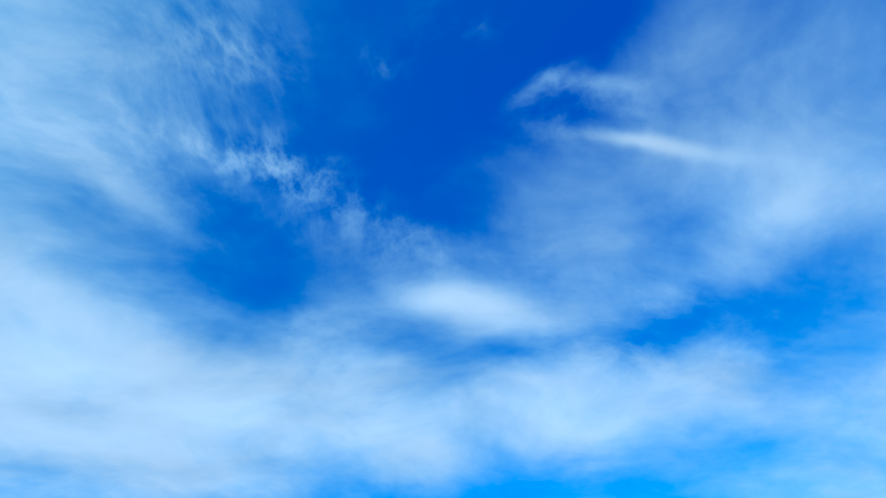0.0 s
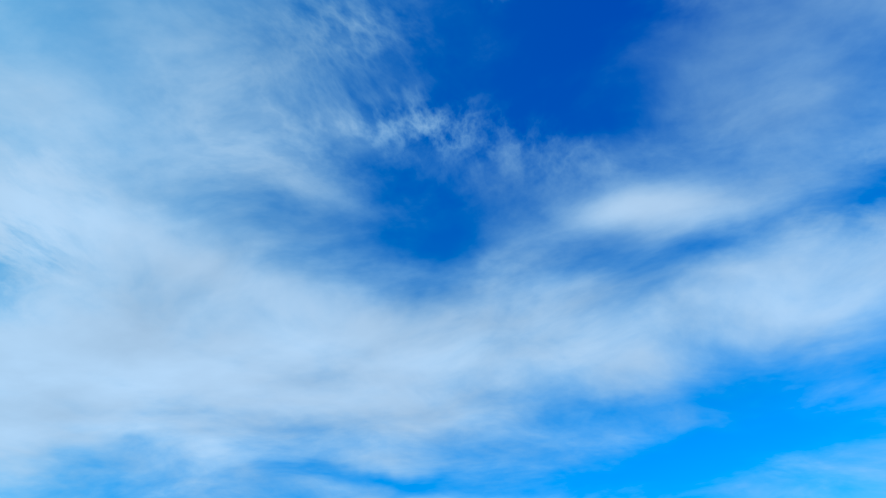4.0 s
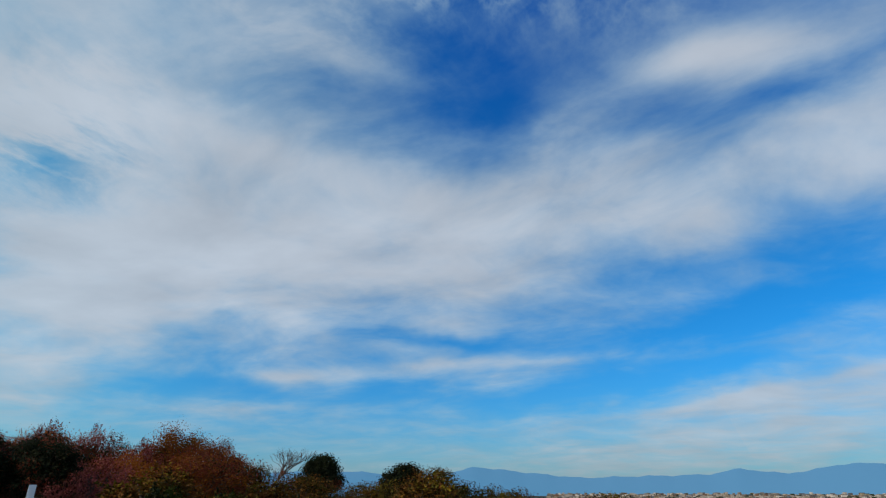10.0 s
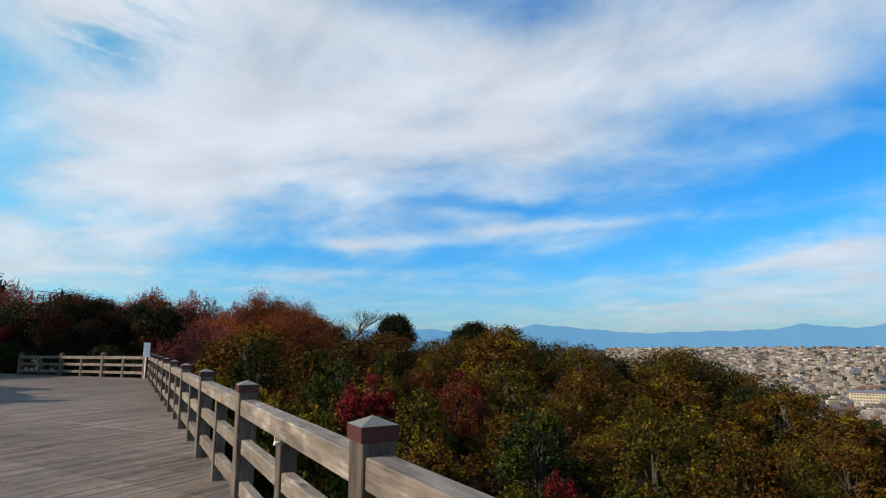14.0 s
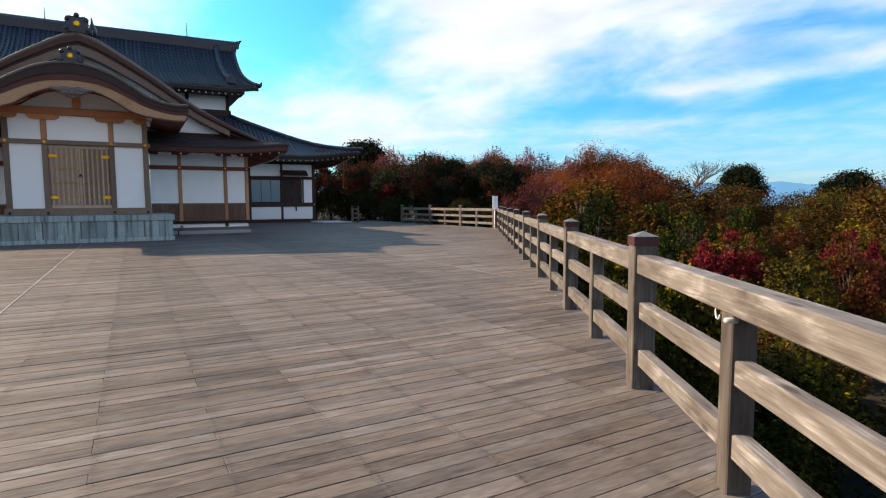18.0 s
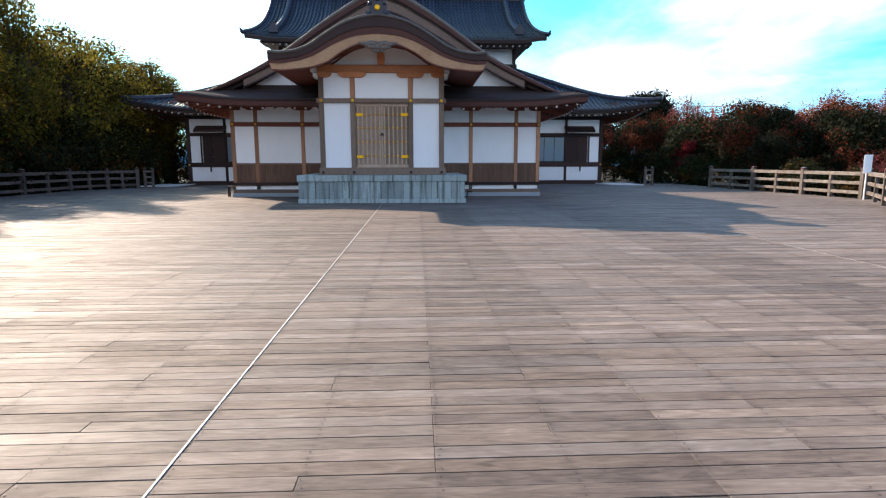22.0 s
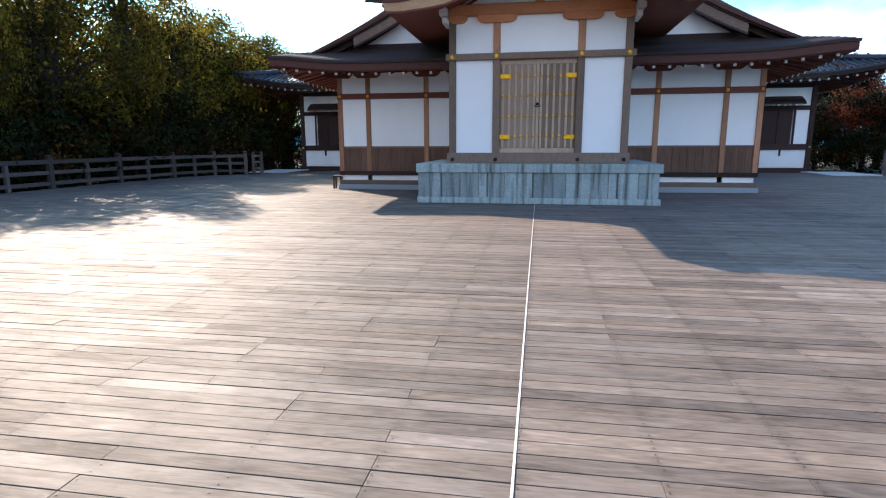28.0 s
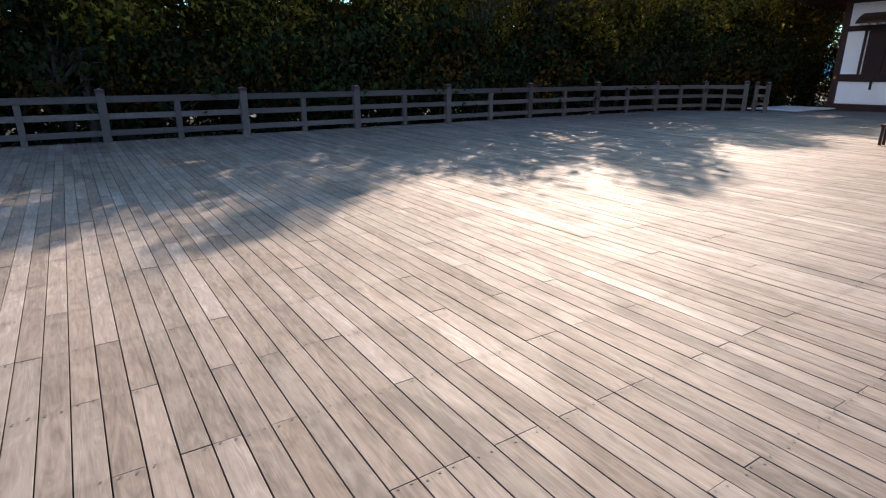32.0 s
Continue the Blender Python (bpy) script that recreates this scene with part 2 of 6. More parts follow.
# ---- materials ----
def material(name, colour, rough=0.7, metal=0.0, spread=0.15, grain=(8, 8, 8), coarse=0.6, bump=0.15, fine=6.0,
             by="object", hue=0.0, dirt=None, dirt_amount=0.5, spec=0.25, object_space=True, bands=None, turn=0.0, vary=None):
    """A surface with two scales of variation, a change from piece to piece, and fine relief."""
    m = bpy.data.materials.new(name)
    m.use_nodes = True
    t = m.node_tree
    bsdf = t.nodes["Principled BSDF"]
    tex = t.nodes.new("ShaderNodeTexCoord").outputs["Object"] if object_space else t.nodes.new("ShaderNodeNewGeometry").outputs["Position"]
    if turn:
        tn = t.nodes.new("ShaderNodeMapping")
        tn.inputs["Rotation"].default_value = (0, 0, radians(-turn))
        t.links.new(tex, tn.inputs["Vector"])
        tex = tn.outputs[0]
    mp = t.nodes.new("ShaderNodeMapping")
    mp.inputs["Scale"].default_value = grain
    t.links.new(tex, mp.inputs["Vector"])
    shift = t.nodes.new("ShaderNodeVectorMath")
    shift.operation = "MULTIPLY_ADD"
    if by == "island":
        rnd = t.nodes.new("ShaderNodeNewGeometry").outputs["Random Per Island"]
    else:
        rnd = t.nodes.new("ShaderNodeObjectInfo").outputs["Random"]
    t.links.new(rnd, shift.inputs[0])
    shift.inputs[1].default_value = (31.0, 17.0, 23.0)
    t.links.new(mp.outputs[0], shift.inputs[2])
    n1 = t.nodes.new("ShaderNodeTexNoise")
    n1.inputs["Scale"].default_value, n1.inputs["Detail"].default_value = fine, 6
    t.links.new(shift.outputs[0], n1.inputs["Vector"])
    n2 = t.nodes.new("ShaderNodeTexNoise")
    n2.inputs["Scale"].default_value, n2.inputs["Detail"].default_value = coarse, 3
    t.links.new(tex, n2.inputs["Vector"])

    def math_(op, a, b, c=None):
        n = t.nodes.new("ShaderNodeMath")
        n.operation = op
        for i, v in enumerate((a, b, c)):
            if v is None:
                continue
            if isinstance(v, (int, float)):
                n.inputs[i].default_value = v
            else:
                t.links.new(v, n.inputs[i])
        return n.outputs[0]

    crisp = math_("MULTIPLY_ADD", n1.outputs["Fac"], 2.4, -0.7)
    value = math_("MULTIPLY_ADD", crisp, 1.1 * spread, 1 - 0.55 * spread)
    value = math_("MULTIPLY", value, math_("MULTIPLY_ADD", n2.outputs["Fac"], 1.4 * spread, 1 - 0.7 * spread))
    value = math_("MULTIPLY", value, math_("MULTIPLY_ADD", rnd, 2.0 * (spread if vary is None else vary), 1 - (spread if vary is None else vary)))
    hsv = t.nodes.new("ShaderNodeHueSaturation")
    hsv.inputs["Color"].default_value = (*colour, 1)
    t.links.new(value, hsv.inputs["Value"])
    if hue:
        again = math_("FRACT", math_("MULTIPLY", rnd, 7.13), 0.0)
        t.links.new(math_("MULTIPLY_ADD", again, hue, 0.5 - hue / 2), hsv.inputs["Hue"])
    colour_out = hsv.outputs[0]
    if dirt:
        n3 = t.nodes.new("ShaderNodeTexNoise")
        n3.inputs["Scale"].default_value, n3.inputs["Detail"].default_value = dirt[3], 5
        mp3 = t.nodes.new("ShaderNodeMapping")
        mp3.inputs["Scale"].default_value = dirt[4]
        t.links.new(tex, mp3.inputs["Vector"])
        t.links.new(mp3.outputs[0], n3.inputs["Vector"])
        ramp = t.nodes.new("ShaderNodeMapRange")
        ramp.inputs[1].default_value, ramp.inputs[2].default_value = 0.48, 0.72
        ramp.inputs[4].default_value = dirt_amount
        t.links.new(n3.outputs["Fac"], ramp.inputs[0])
        mix = t.nodes.new("ShaderNodeMix")
        mix.data_type = "RGBA"
        t.links.new(ramp.outputs[0], mix.inputs[0])
        t.links.new(colour_out, mix.inputs[6])
        mix.inputs[7].default_value = (*dirt[:3], 1)
        colour_out = mix.outputs[2]
    t.links.new(colour_out, bsdf.inputs["Base Color"])
    t.links.new(math_("MULTIPLY_ADD", n1.outputs["Fac"], 0.24, rough - 0.12), bsdf.inputs["Roughness"])
    bsdf.inputs["Metallic"].default_value = metal
    bsdf.inputs["Specular IOR Level"].default_value = spec
    if bump:
        bp = t.nodes.new("ShaderNodeBump")
        bp.inputs["Strength"].default_value, bp.inputs["Distance"].default_value = bump, 0.01
        height = n1.outputs["Fac"]
        if bands:
            wv = t.nodes.new("ShaderNodeTexWave")
            wv.bands_direction, wv.inputs["Scale"].default_value = bands[0], bands[1]
            wv.inputs["Distortion"].default_value = 0.6
            t.links.new(tex, wv.inputs["Vector"])
            height = math_("MULTIPLY_ADD", wv.outputs["Fac"], 2.0, height)
        t.links.new(height, bp.inputs["Height"])
        t.links.new(bp.outputs[0], bsdf.inputs["Normal"])
    return m


def leaf_material(name, colour, spread=0.66, hue=0.035, glow=0.16):
    """Leaves that vary one by one and let some light through."""
    m = bpy.data.materials.new(name)
    m.use_nodes = True
    t = m.node_tree
    bsdf = t.nodes["Principled BSDF"]
    rnd = t.nodes.new("ShaderNodeNewGeometry").outputs["Random Per Island"]
    hsv = t.nodes.new("ShaderNodeHueSaturation")
    hsv.inputs["Color"].default_value = (*colour, 1)
    whole = t.nodes.new("ShaderNodeObjectInfo").outputs["Random"]

    def lin(x, k, c):
        n = t.nodes.new("ShaderNodeMath")
        n.operation = "MULTIPLY_ADD"
        t.links.new(x, n.inputs[0])
        n.inputs[1].default_value, n.inputs[2].default_value = k, c
        return n.outputs[0]

    both = t.nodes.new("ShaderNodeMath")
    both.operation = "MULTIPLY"
    t.links.new(lin(rnd, 2 * spread, 1 - spread), both.inputs[0])
    t.links.new(lin(whole, 0.7, 0.65), both.inputs[1])
    t.links.new(both.outputs[0], hsv.inputs["Value"])
    fr = t.nodes.new("ShaderNodeMath")
    fr.operation = "FRACT"
    t.links.new(lin(rnd, 9.7, 0.0), fr.inputs[0])
    t.links.new(lin(fr.outputs[0], hue, 0.5 - hue / 2), hsv.inputs["Hue"])
    t.links.new(hsv.outputs[0], bsdf.inputs["Base Color"])
    bsdf.inputs["Roughness"].default_value = 0.7
    bsdf.inputs["Specular IOR Level"].default_value = 0.06
    tr = t.nodes.new("ShaderNodeBsdfTranslucent")
    t.links.new(hsv.outputs[0], tr.inputs["Color"])
    mx = t.nodes.new("ShaderNodeMixShader")
    mx.inputs[0].default_value = glow
    t.links.new(bsdf.outputs[0], mx.inputs[1])
    t.links.new(tr.outputs[0], mx.inputs[2])
    t.links.new(mx.outputs[0], t.nodes["Material Output"].inputs["Surface"])
    return m


def deck_material(name, by):
    """Weathered boards: each its own tone, streaked along the grain, with worn pale patches and dark nail stains."""
    m = bpy.data.materials.new(name)
    m.use_nodes = True
    t = m.node_tree
    bsdf = t.nodes["Principled BSDF"]
    pos = t.nodes.new("ShaderNodeNewGeometry").outputs["Position"]
    rnd = t.nodes.new("ShaderNodeNewGeometry").outputs["Random Per Island"] if by == "island" else t.nodes.new("ShaderNodeObjectInfo").outputs["Random"]

    def calc(op, a, b, c=None):
        n = t.nodes.new("ShaderNodeMath")
        n.operation = op
        for i, v in enumerate((a, b, c)):
            if isinstance(v, (int, float)):
                n.inputs[i].default_value = v
            elif v is not None:
                t.links.new(v, n.inputs[i])
        return n.outputs[0]

    def noise(stretch, scale, detail, bend=0.0, own=True):
        v = t.nodes.new("ShaderNodeVectorMath")
        v.operation = "MULTIPLY"
        t.links.new(pos, v.inputs[0])
        v.inputs[1].default_value = stretch
        vec = v.outputs[0]
        if own:
            w = t.nodes.new("ShaderNodeVectorMath")
            w.operation = "MULTIPLY_ADD"
            t.links.new(rnd, w.inputs[0])
            w.inputs[1].default_value = (37, 19, 11)
            t.links.new(vec, w.inputs[2])
            vec = w.outputs[0]
        n = t.nodes.new("ShaderNodeTexNoise")
        n.inputs["Scale"].default_value, n.inputs["Detail"].default_value, n.inputs["Distortion"].default_value = scale, detail, bend
        t.links.new(vec, n.inputs["Vector"])
        return n.outputs["Fac"]

    grain = noise((1.5, 42, 10), 2.2, 6, 0.4)
    figure = noise((0.9, 9, 3), 1.7, 4, 3.4)
    worn = noise((0.9, 2.6, 1), 1.5, 5, 1.2, own=False)
    broad = noise((1, 1, 1), 0.16, 2, own=False)
    blotch = noise((3.0, 11, 1), 1.4, 4, 1.6)
    tone = calc("MULTIPLY_ADD", calc("POWER", rnd, 1.15), 0.4, calc("MULTIPLY_ADD", figure, 0.62, -0.13))
    tone = calc("MULTIPLY_ADD", blotch, 0.74, calc("ADD", tone, -0.37))
    tone = calc("MULTIPLY_ADD", worn, 0.6, calc("ADD", tone, -0.29))
    tone = calc("MULTIPLY_ADD", broad, 0.3, calc("ADD", tone, -0.13))
    tone = calc("MULTIPLY_ADD", grain, 0.17, calc("ADD", tone, -0.085))
    # boards of one bay between bearers have aged alike
    axis = t.nodes.new("ShaderNodeSeparateXYZ")
    t.links.new(pos, axis.inputs[0])
    bay = t.nodes.new("ShaderNodeTexWhiteNoise")
    bay.noise_dimensions = "1D"
    t.links.new(calc("FLOOR", calc("MULTIPLY", axis.outputs[0], 1 / 1.28), 0), bay.inputs["W"])
    tone = calc("MULTIPLY_ADD", bay.outputs["Value"], 0.17, calc("ADD", tone, -0.085))
    ramp = t.nodes.new("ShaderNodeValToRGB")
    while len(ramp.color_ramp.elements) < 4:
        ramp.color_ramp.elements.new(0.5)
    for e, p, c in zip(ramp.color_ramp.elements, (0.0, 0.28, 0.6, 1.0), ((0.044, 0.032, 0.026), (0.094, 0.073, 0.06), (0.144, 0.117, 0.1), (0.262, 0.221, 0.195))):
        e.position, e.color = p, (*c, 1)
    t.links.new(tone, ramp.inputs[0])
    # dark stains about the nails at every bearer
    sep_ = t.nodes.new("ShaderNodeSeparateXYZ")
    t.links.new(pos, sep_.inputs[0])
    off = calc("ABSOLUTE", calc("SUBTRACT", calc("FRACT", calc("MULTIPLY_ADD", sep_.outputs[0], 1 / 0.6400, 0.47), 0), 0.5), 0)
    band = t.nodes.new("ShaderNodeMapRange")
    band.inputs[1].default_value, band.inputs[2].default_value, band.inputs[3].default_value, band.inputs[4].default_value = 0.0, 0.11, 1.0, 0.0
    t.links.new(off, band.inputs[0])
    smear = t.nodes.new("ShaderNodeMapRange")
    smear.inputs[1].default_value, smear.inputs[2].default_value, smear.inputs[4].default_value = 0.46, 0.66, 0.62
    t.links.new(noise((5, 30, 1), 1.0, 3), smear.inputs[0])
    line = t.nodes.new("ShaderNodeMapRange")
    line.inputs[1].default_value, line.inputs[2].default_value, line.inputs[3].default_value, line.inputs[4].default_value = 0.012, 0.04, 0.17, 0.0
    t.links.new(off, line.inputs[0])
    stain = calc("MAXIMUM", calc("MULTIPLY", band.outputs[0], smear.outputs[0]), calc("MULTIPLY", line.outputs[0], calc("MULTIPLY_ADD", noise((6, 6, 1), 1.0, 2), 2.4, -0.6)))
    mix = t.nodes.new("ShaderNodeMix")
    mix.data_type = "RGBA"
    t.links.new(stain, mix.inputs[0])
    # some boards have greyed, others stayed brown
    again = calc("FRACT", calc("MULTIPLY", rnd, 5.37), 0)
    hue = t.nodes.new("ShaderNodeValToRGB")
    hue.color_ramp.elements.new(0.5)
    for e, p, c in zip(hue.color_ramp.elements, (0.0, 0.5, 1.0), ((0.97, 0.985, 1.0), (1.02, 0.985, 0.96), (1.045, 0.98, 0.915))):
        e.position, e.color = p, (*c, 1)
    t.links.new(again, hue.inputs[0])
    aged = t.nodes.new("ShaderNodeMix")
    aged.data_type, aged.blend_type = "RGBA", "MULTIPLY"
    aged.inputs[0].default_value = 1.0
    t.links.new(ramp.outputs[0], aged.inputs[6])
    t.links.new(hue.outputs[0], aged.inputs[7])
    t.links.new(aged.outputs[2], mix.inputs[6])
    mix.inputs[7].default_value = (0.038, 0.028, 0.023, 1)
    t.links.new(mix.outputs[2], bsdf.inputs["Base Color"])
    t.links.new(calc("MULTIPLY_ADD", worn, -0.22, calc("MULTIPLY_ADD", again, 0.07, calc("MULTIPLY_ADD", grain, 0.16, 0.765))), bsdf.inputs["Roughness"])
    bsdf.inputs["Specular IOR Level"].default_value = 0.47
    across = t.nodes.new("ShaderNodeCombineXYZ")          # the grain runs along x, so gloss spreads across it
    across.inputs[1].default_value = 1.0
    t.links.new(across.outputs[0], bsdf.inputs["Tangent"])
    bsdf.inputs["Anisotropic"].default_value = 0.35
    bp = t.nodes.new("ShaderNodeBump")
    bp.inputs["Strength"].default_value, bp.inputs["Distance"].default_value = 0.14, 0.008
    t.links.new(calc("MULTIPLY_ADD", figure, 0.6, grain), bp.inputs["Height"])
    t.links.new(bp.outputs[0], bsdf.inputs["Normal"])
    return m


def weathered_timber(name, stretch, turn, tones, stain):
    """Outdoor timber: fine streaks along the grain, worn pale patches, dark knots, and stains."""
    m = bpy.data.materials.new(name)
    m.use_nodes = True
    t = m.node_tree
    bsdf = t.nodes["Principled BSDF"]
    rnd = t.nodes.new("ShaderNodeObjectInfo").outputs["Random"]
    rot = t.nodes.new("ShaderNodeMapping")
    rot.inputs["Rotation"].default_value = (0, 0, radians(-turn))
    t.links.new(t.nodes.new("ShaderNodeTexCoord").outputs["Object"], rot.inputs["Vector"])
    own = t.nodes.new("ShaderNodeVectorMath")
    own.operation = "MULTIPLY_ADD"
    t.links.new(rnd, own.inputs[0])
    own.inputs[1].default_value = (13.0, 7.0, 9.0)
    t.links.new(rot.outputs[0], own.inputs[2])

    def scaled(k):
        v = t.nodes.new("ShaderNodeVectorMath")
        v.operation = "MULTIPLY"
        t.links.new(own.outputs[0], v.inputs[0])
        v.inputs[1].default_value = tuple(a * k if a < 0.5 else k for a in stretch)
        return v.outputs[0]

    def patchy(k):
        v = t.nodes.new("ShaderNodeVectorMath")
        v.operation = "MULTIPLY"
        t.links.new(own.outputs[0], v.inputs[0])
        v.inputs[1].default_value = tuple(k * 0.34 if a < 0.5 else k for a in stretch)
        return v.outputs[0]

    def noise(k, detail, bend=0.0, way=scaled):
        n = t.nodes.new("ShaderNodeTexNoise")
        n.inputs["Scale"].default_value, n.inputs["Detail"].default_value, n.inputs["Distortion"].default_value = 1.0, detail, bend
        t.links.new(way(k), n.inputs["Vector"])
        return n.outputs["Fac"]

    def calc(op, a, b, c=None):
        n = t.nodes.new("ShaderNodeMath")
        n.operation = op
        for i, v in enumerate((a, b, c)):
            if isinstance(v, (int, float)):
                n.inputs[i].default_value = v
            elif v is not None:
                t.links.new(v, n.inputs[i])
        return n.outputs[0]

    def between(x, lo, hi, a, b):
        n = t.nodes.new("ShaderNodeMapRange")
        t.links.new(x, n.inputs[0])
        for i, v in enumerate((lo, hi, a, b)):
            n.inputs[i + 1].default_value = v
        return n.outputs[0]

    grain, figure, worn = noise(75, 5, 0.6), noise(20, 4, 1.5), noise(7.0, 5, 1.0, patchy)
    tone = calc("MULTIPLY_ADD", grain, 0.85, calc("MULTIPLY_ADD", figure, 0.7, calc("MULTIPLY_ADD", worn, 1.25, calc("MULTIPLY_ADD", rnd, 0.2, -0.99))))
    ramp = t.nodes.new("ShaderNodeValToRGB")
    while len(ramp.color_ramp.elements) < len(tones):
        ramp.color_ramp.elements.new(0.5)
    for k, (e, c) in enumerate(zip(ramp.color_ramp.elements, tones)):
        e.position, e.color = k / (len(tones) - 1), (*c, 1)
    t.links.new(tone, ramp.inputs[0])
    cells = t.nodes.new("ShaderNodeTexVoronoi")
    cells.inputs["Scale"].default_value = 1.0
    t.links.new(patchy(7.5), cells.inputs["Vector"])
    knot = between(cells.outputs["Distance"], 0.10, 0.19, 0.85, 0.0)
    blot = calc("MULTIPLY", between(noise(4.0, 4, 0.8, patchy), 0.53, 0.68, 0.0, 0.75), between(noise(30, 3), 0.3, 0.6, 0.3, 1.0))
    mix = t.nodes.new("ShaderNodeMix")
    mix.data_type = "RGBA"
    t.links.new(calc("MAXIMUM", knot, blot), mix.inputs[0])
    t.links.new(ramp.outputs[0], mix.inputs[6])
    mix.inputs[7].default_value = (*stain, 1)
    t.links.new(mix.outputs[2], bsdf.inputs["Base Color"])
    t.links.new(calc("MULTIPLY_ADD", grain, 0.25, 0.58), bsdf.inputs["Roughness"])
    bsdf.inputs["Specular IOR Level"].default_value = 0.35
    bp = t.nodes.new("ShaderNodeBump")
    bp.inputs["Strength"].default_value, bp.inputs["Distance"].default_value = 0.5, 0.006
    t.links.new(calc("MULTIPLY_ADD", figure, 0.6, grain), bp.inputs["Height"])
    t.links.new(bp.outputs[0], bsdf.inputs["Normal"])
    return m


deck_wood = deck_material("weathered_deck_wood", "object")
deck_rest = deck_material("weathered_deck_wood_far", "island")
dark_under = material("dark_bearers", (0.05, 0.042, 0.036), 0.85)
nail_iron = material("dark_nail", (0.05, 0.04, 0.035), 0.6, bump=0)
strip_metal = material("pale_joint_strip", (0.40, 0.375, 0.35), 0.65, spread=0.6, bump=0.1)
rail_wood = weathered_timber("weathered_rail_timber", (0.06, 1, 1), 57.9, ((0.051, 0.039, 0.031), (0.111, 0.090, 0.075), (0.168, 0.143, 0.125), (0.344, 0.312, 0.283)), (0.049, 0.034, 0.026))
post_wood = weathered_timber("weathered_post_timber", (1, 1, 0.05), 57.9, ((0.033, 0.024, 0.021), (0.070, 0.054, 0.045), (0.111, 0.090, 0.077), (0.205, 0.176, 0.152)), (0.029, 0.021, 0.018))
# railing timber again, its colour darkened for the shade of the grove
shaded_rail = material("shade_darkened_timber", (0.075, 0.062, 0.056), 0.8, spread=0.35, grain=(3, 3, 6), fine=4, bump=0.4, dirt=(0.06, 0.05, 0.045, 3.0, (1, 1, 1)), dirt_amount=0.5)
cap_metal = material("maroon_cap_metal", (0.062, 0.022, 0.022), 0.45, metal=0.2, spread=0.25, bump=0.1)
cap_top = material("slate_grey_cap_top", (0.12, 0.125, 0.12), 0.5, metal=0.2, spread=0.3, bump=0.15)
plaster = material("white_plaster", (0.86, 0.86, 0.85), 0.8, spread=0.05, coarse=0.8, bump=0.06, dirt=(0.66, 0.64, 0.6, 0.9, (1, 1, 0.4)), dirt_amount=0.25)
grey_wood = material("grey_weathered_wood", (0.175, 0.118, 0.088), 0.75, spread=0.32, grain=(10, 10, 1.2), fine=5, bump=0.4)
brown_wood = material("brown_timber", (0.40, 0.19, 0.105), 0.65, spread=0.28, grain=(9, 9, 1.5), fine=5, bump=0.3, dirt=(0.16, 0.09, 0.05, 1.6, (3, 3, 0.7)), dirt_amount=0.5)
lintel_wood = material("orange_brown_timber", (0.58, 0.215, 0.09), 0.6, spread=0.25, grain=(1.5, 9, 9), fine=5, bump=0.3, dirt=(0.2, 0.08, 0.035, 1.2, (1, 3, 3)), dirt_amount=0.5)
hafu_wood = material("pale_gable_timber", (0.58, 0.32, 0.17), 0.55, spread=0.26, grain=(2, 8, 8), fine=4, bump=0.25, dirt=(0.25, 0.095, 0.04, 1.3, (1, 1, 1)), dirt_amount=0.5)
red_wood = material("dark_red_timber", (0.165, 0.046, 0.028), 0.6, spread=0.28, grain=(3, 9, 9), fine=5, bump=0.25)
dark_wood = material("dark_brown_timber", (0.038, 0.019, 0.015), 0.65, spread=0.3, grain=(6, 6, 2), fine=5, bump=0.25)
wains_wood = material("stained_board", (0.15, 0.08, 0.052), 0.7, vary=0.12, spread=0.45, grain=(22, 4, 1.0), fine=4, bump=0.4, dirt=(0.06, 0.04, 0.032, 2.2, (4, 4, 0.6)), dirt_amount=0.6)
# coloured paler than the roof bark, so the rims read as sunlit
bark_lip = material("sunlit_rim_bark", (0.13, 0.10, 0.08), 0.55, spec=0.35, spread=0.35, grain=(3, 3, 3), bump=0.4)
bark_roof = material("dark_shingle_roof", (0.046, 0.032, 0.029), 0.75, spec=0.1, spread=0.25, grain=(3, 3, 3), coarse=0.7, bump=0.4, bands=("Y", 3.0))
eave_edge = material("dark_brown_eave_edge", (0.105, 0.032, 0.022), 0.5, spread=0.35, grain=(1.2, 1.2, 26), fine=4, bump=0.4)
rake_edge = material("brown_bargeboard", (0.145, 0.09, 0.066), 0.6, spread=0.4, grain=(2, 2, 8), fine=4, bump=0.3)
tile = material("dark_grey_roof_tile", (0.024, 0.026, 0.038), 0.38, spec=0.4, spread=0.55, grain=(4, 4, 4), coarse=0.8, bump=0.9, by="island", bands=("Y", 1.3))
white_tip = material("white_painted_end", (0.66, 0.64, 0.60), 0.7, spread=0.15, bump=0.05)
gold = material("gold_fitting", (0.92, 0.46, 0.02), 0.35, metal=0.35, spread=0.12, bump=0.1)
black_iron = material("black_iron", (0.025, 0.024, 0.024), 0.5, metal=0.4, bump=0.1)
door_wood = material("silvery_door_board", (0.47, 0.34, 0.25), 0.7, vary=0.1, spread=0.28, grain=(16, 16, 1.2), fine=4, bump=0.35, dirt=(0.3, 0.2, 0.14, 1.5, (4, 4, 0.8)), dirt_amount=0.4)
# darker than the battens: the shadow in the gaps is put into its colour
door_back = material("shade_dark_door_panel", (0.33, 0.235, 0.172), 0.75, spread=0.3, grain=(16, 16, 1.2), fine=4, bump=0.3)
roof_edge = material("dark_layered_bark_edge", (0.055, 0.026, 0.021), 0.6, spread=0.35, grain=(1.2, 1.2, 30), fine=4, bump=0.5, spec=0.25)
carved = material("carved_grey_wood", (0.15, 0.115, 0.095), 0.75, spread=0.3, bump=0.4)
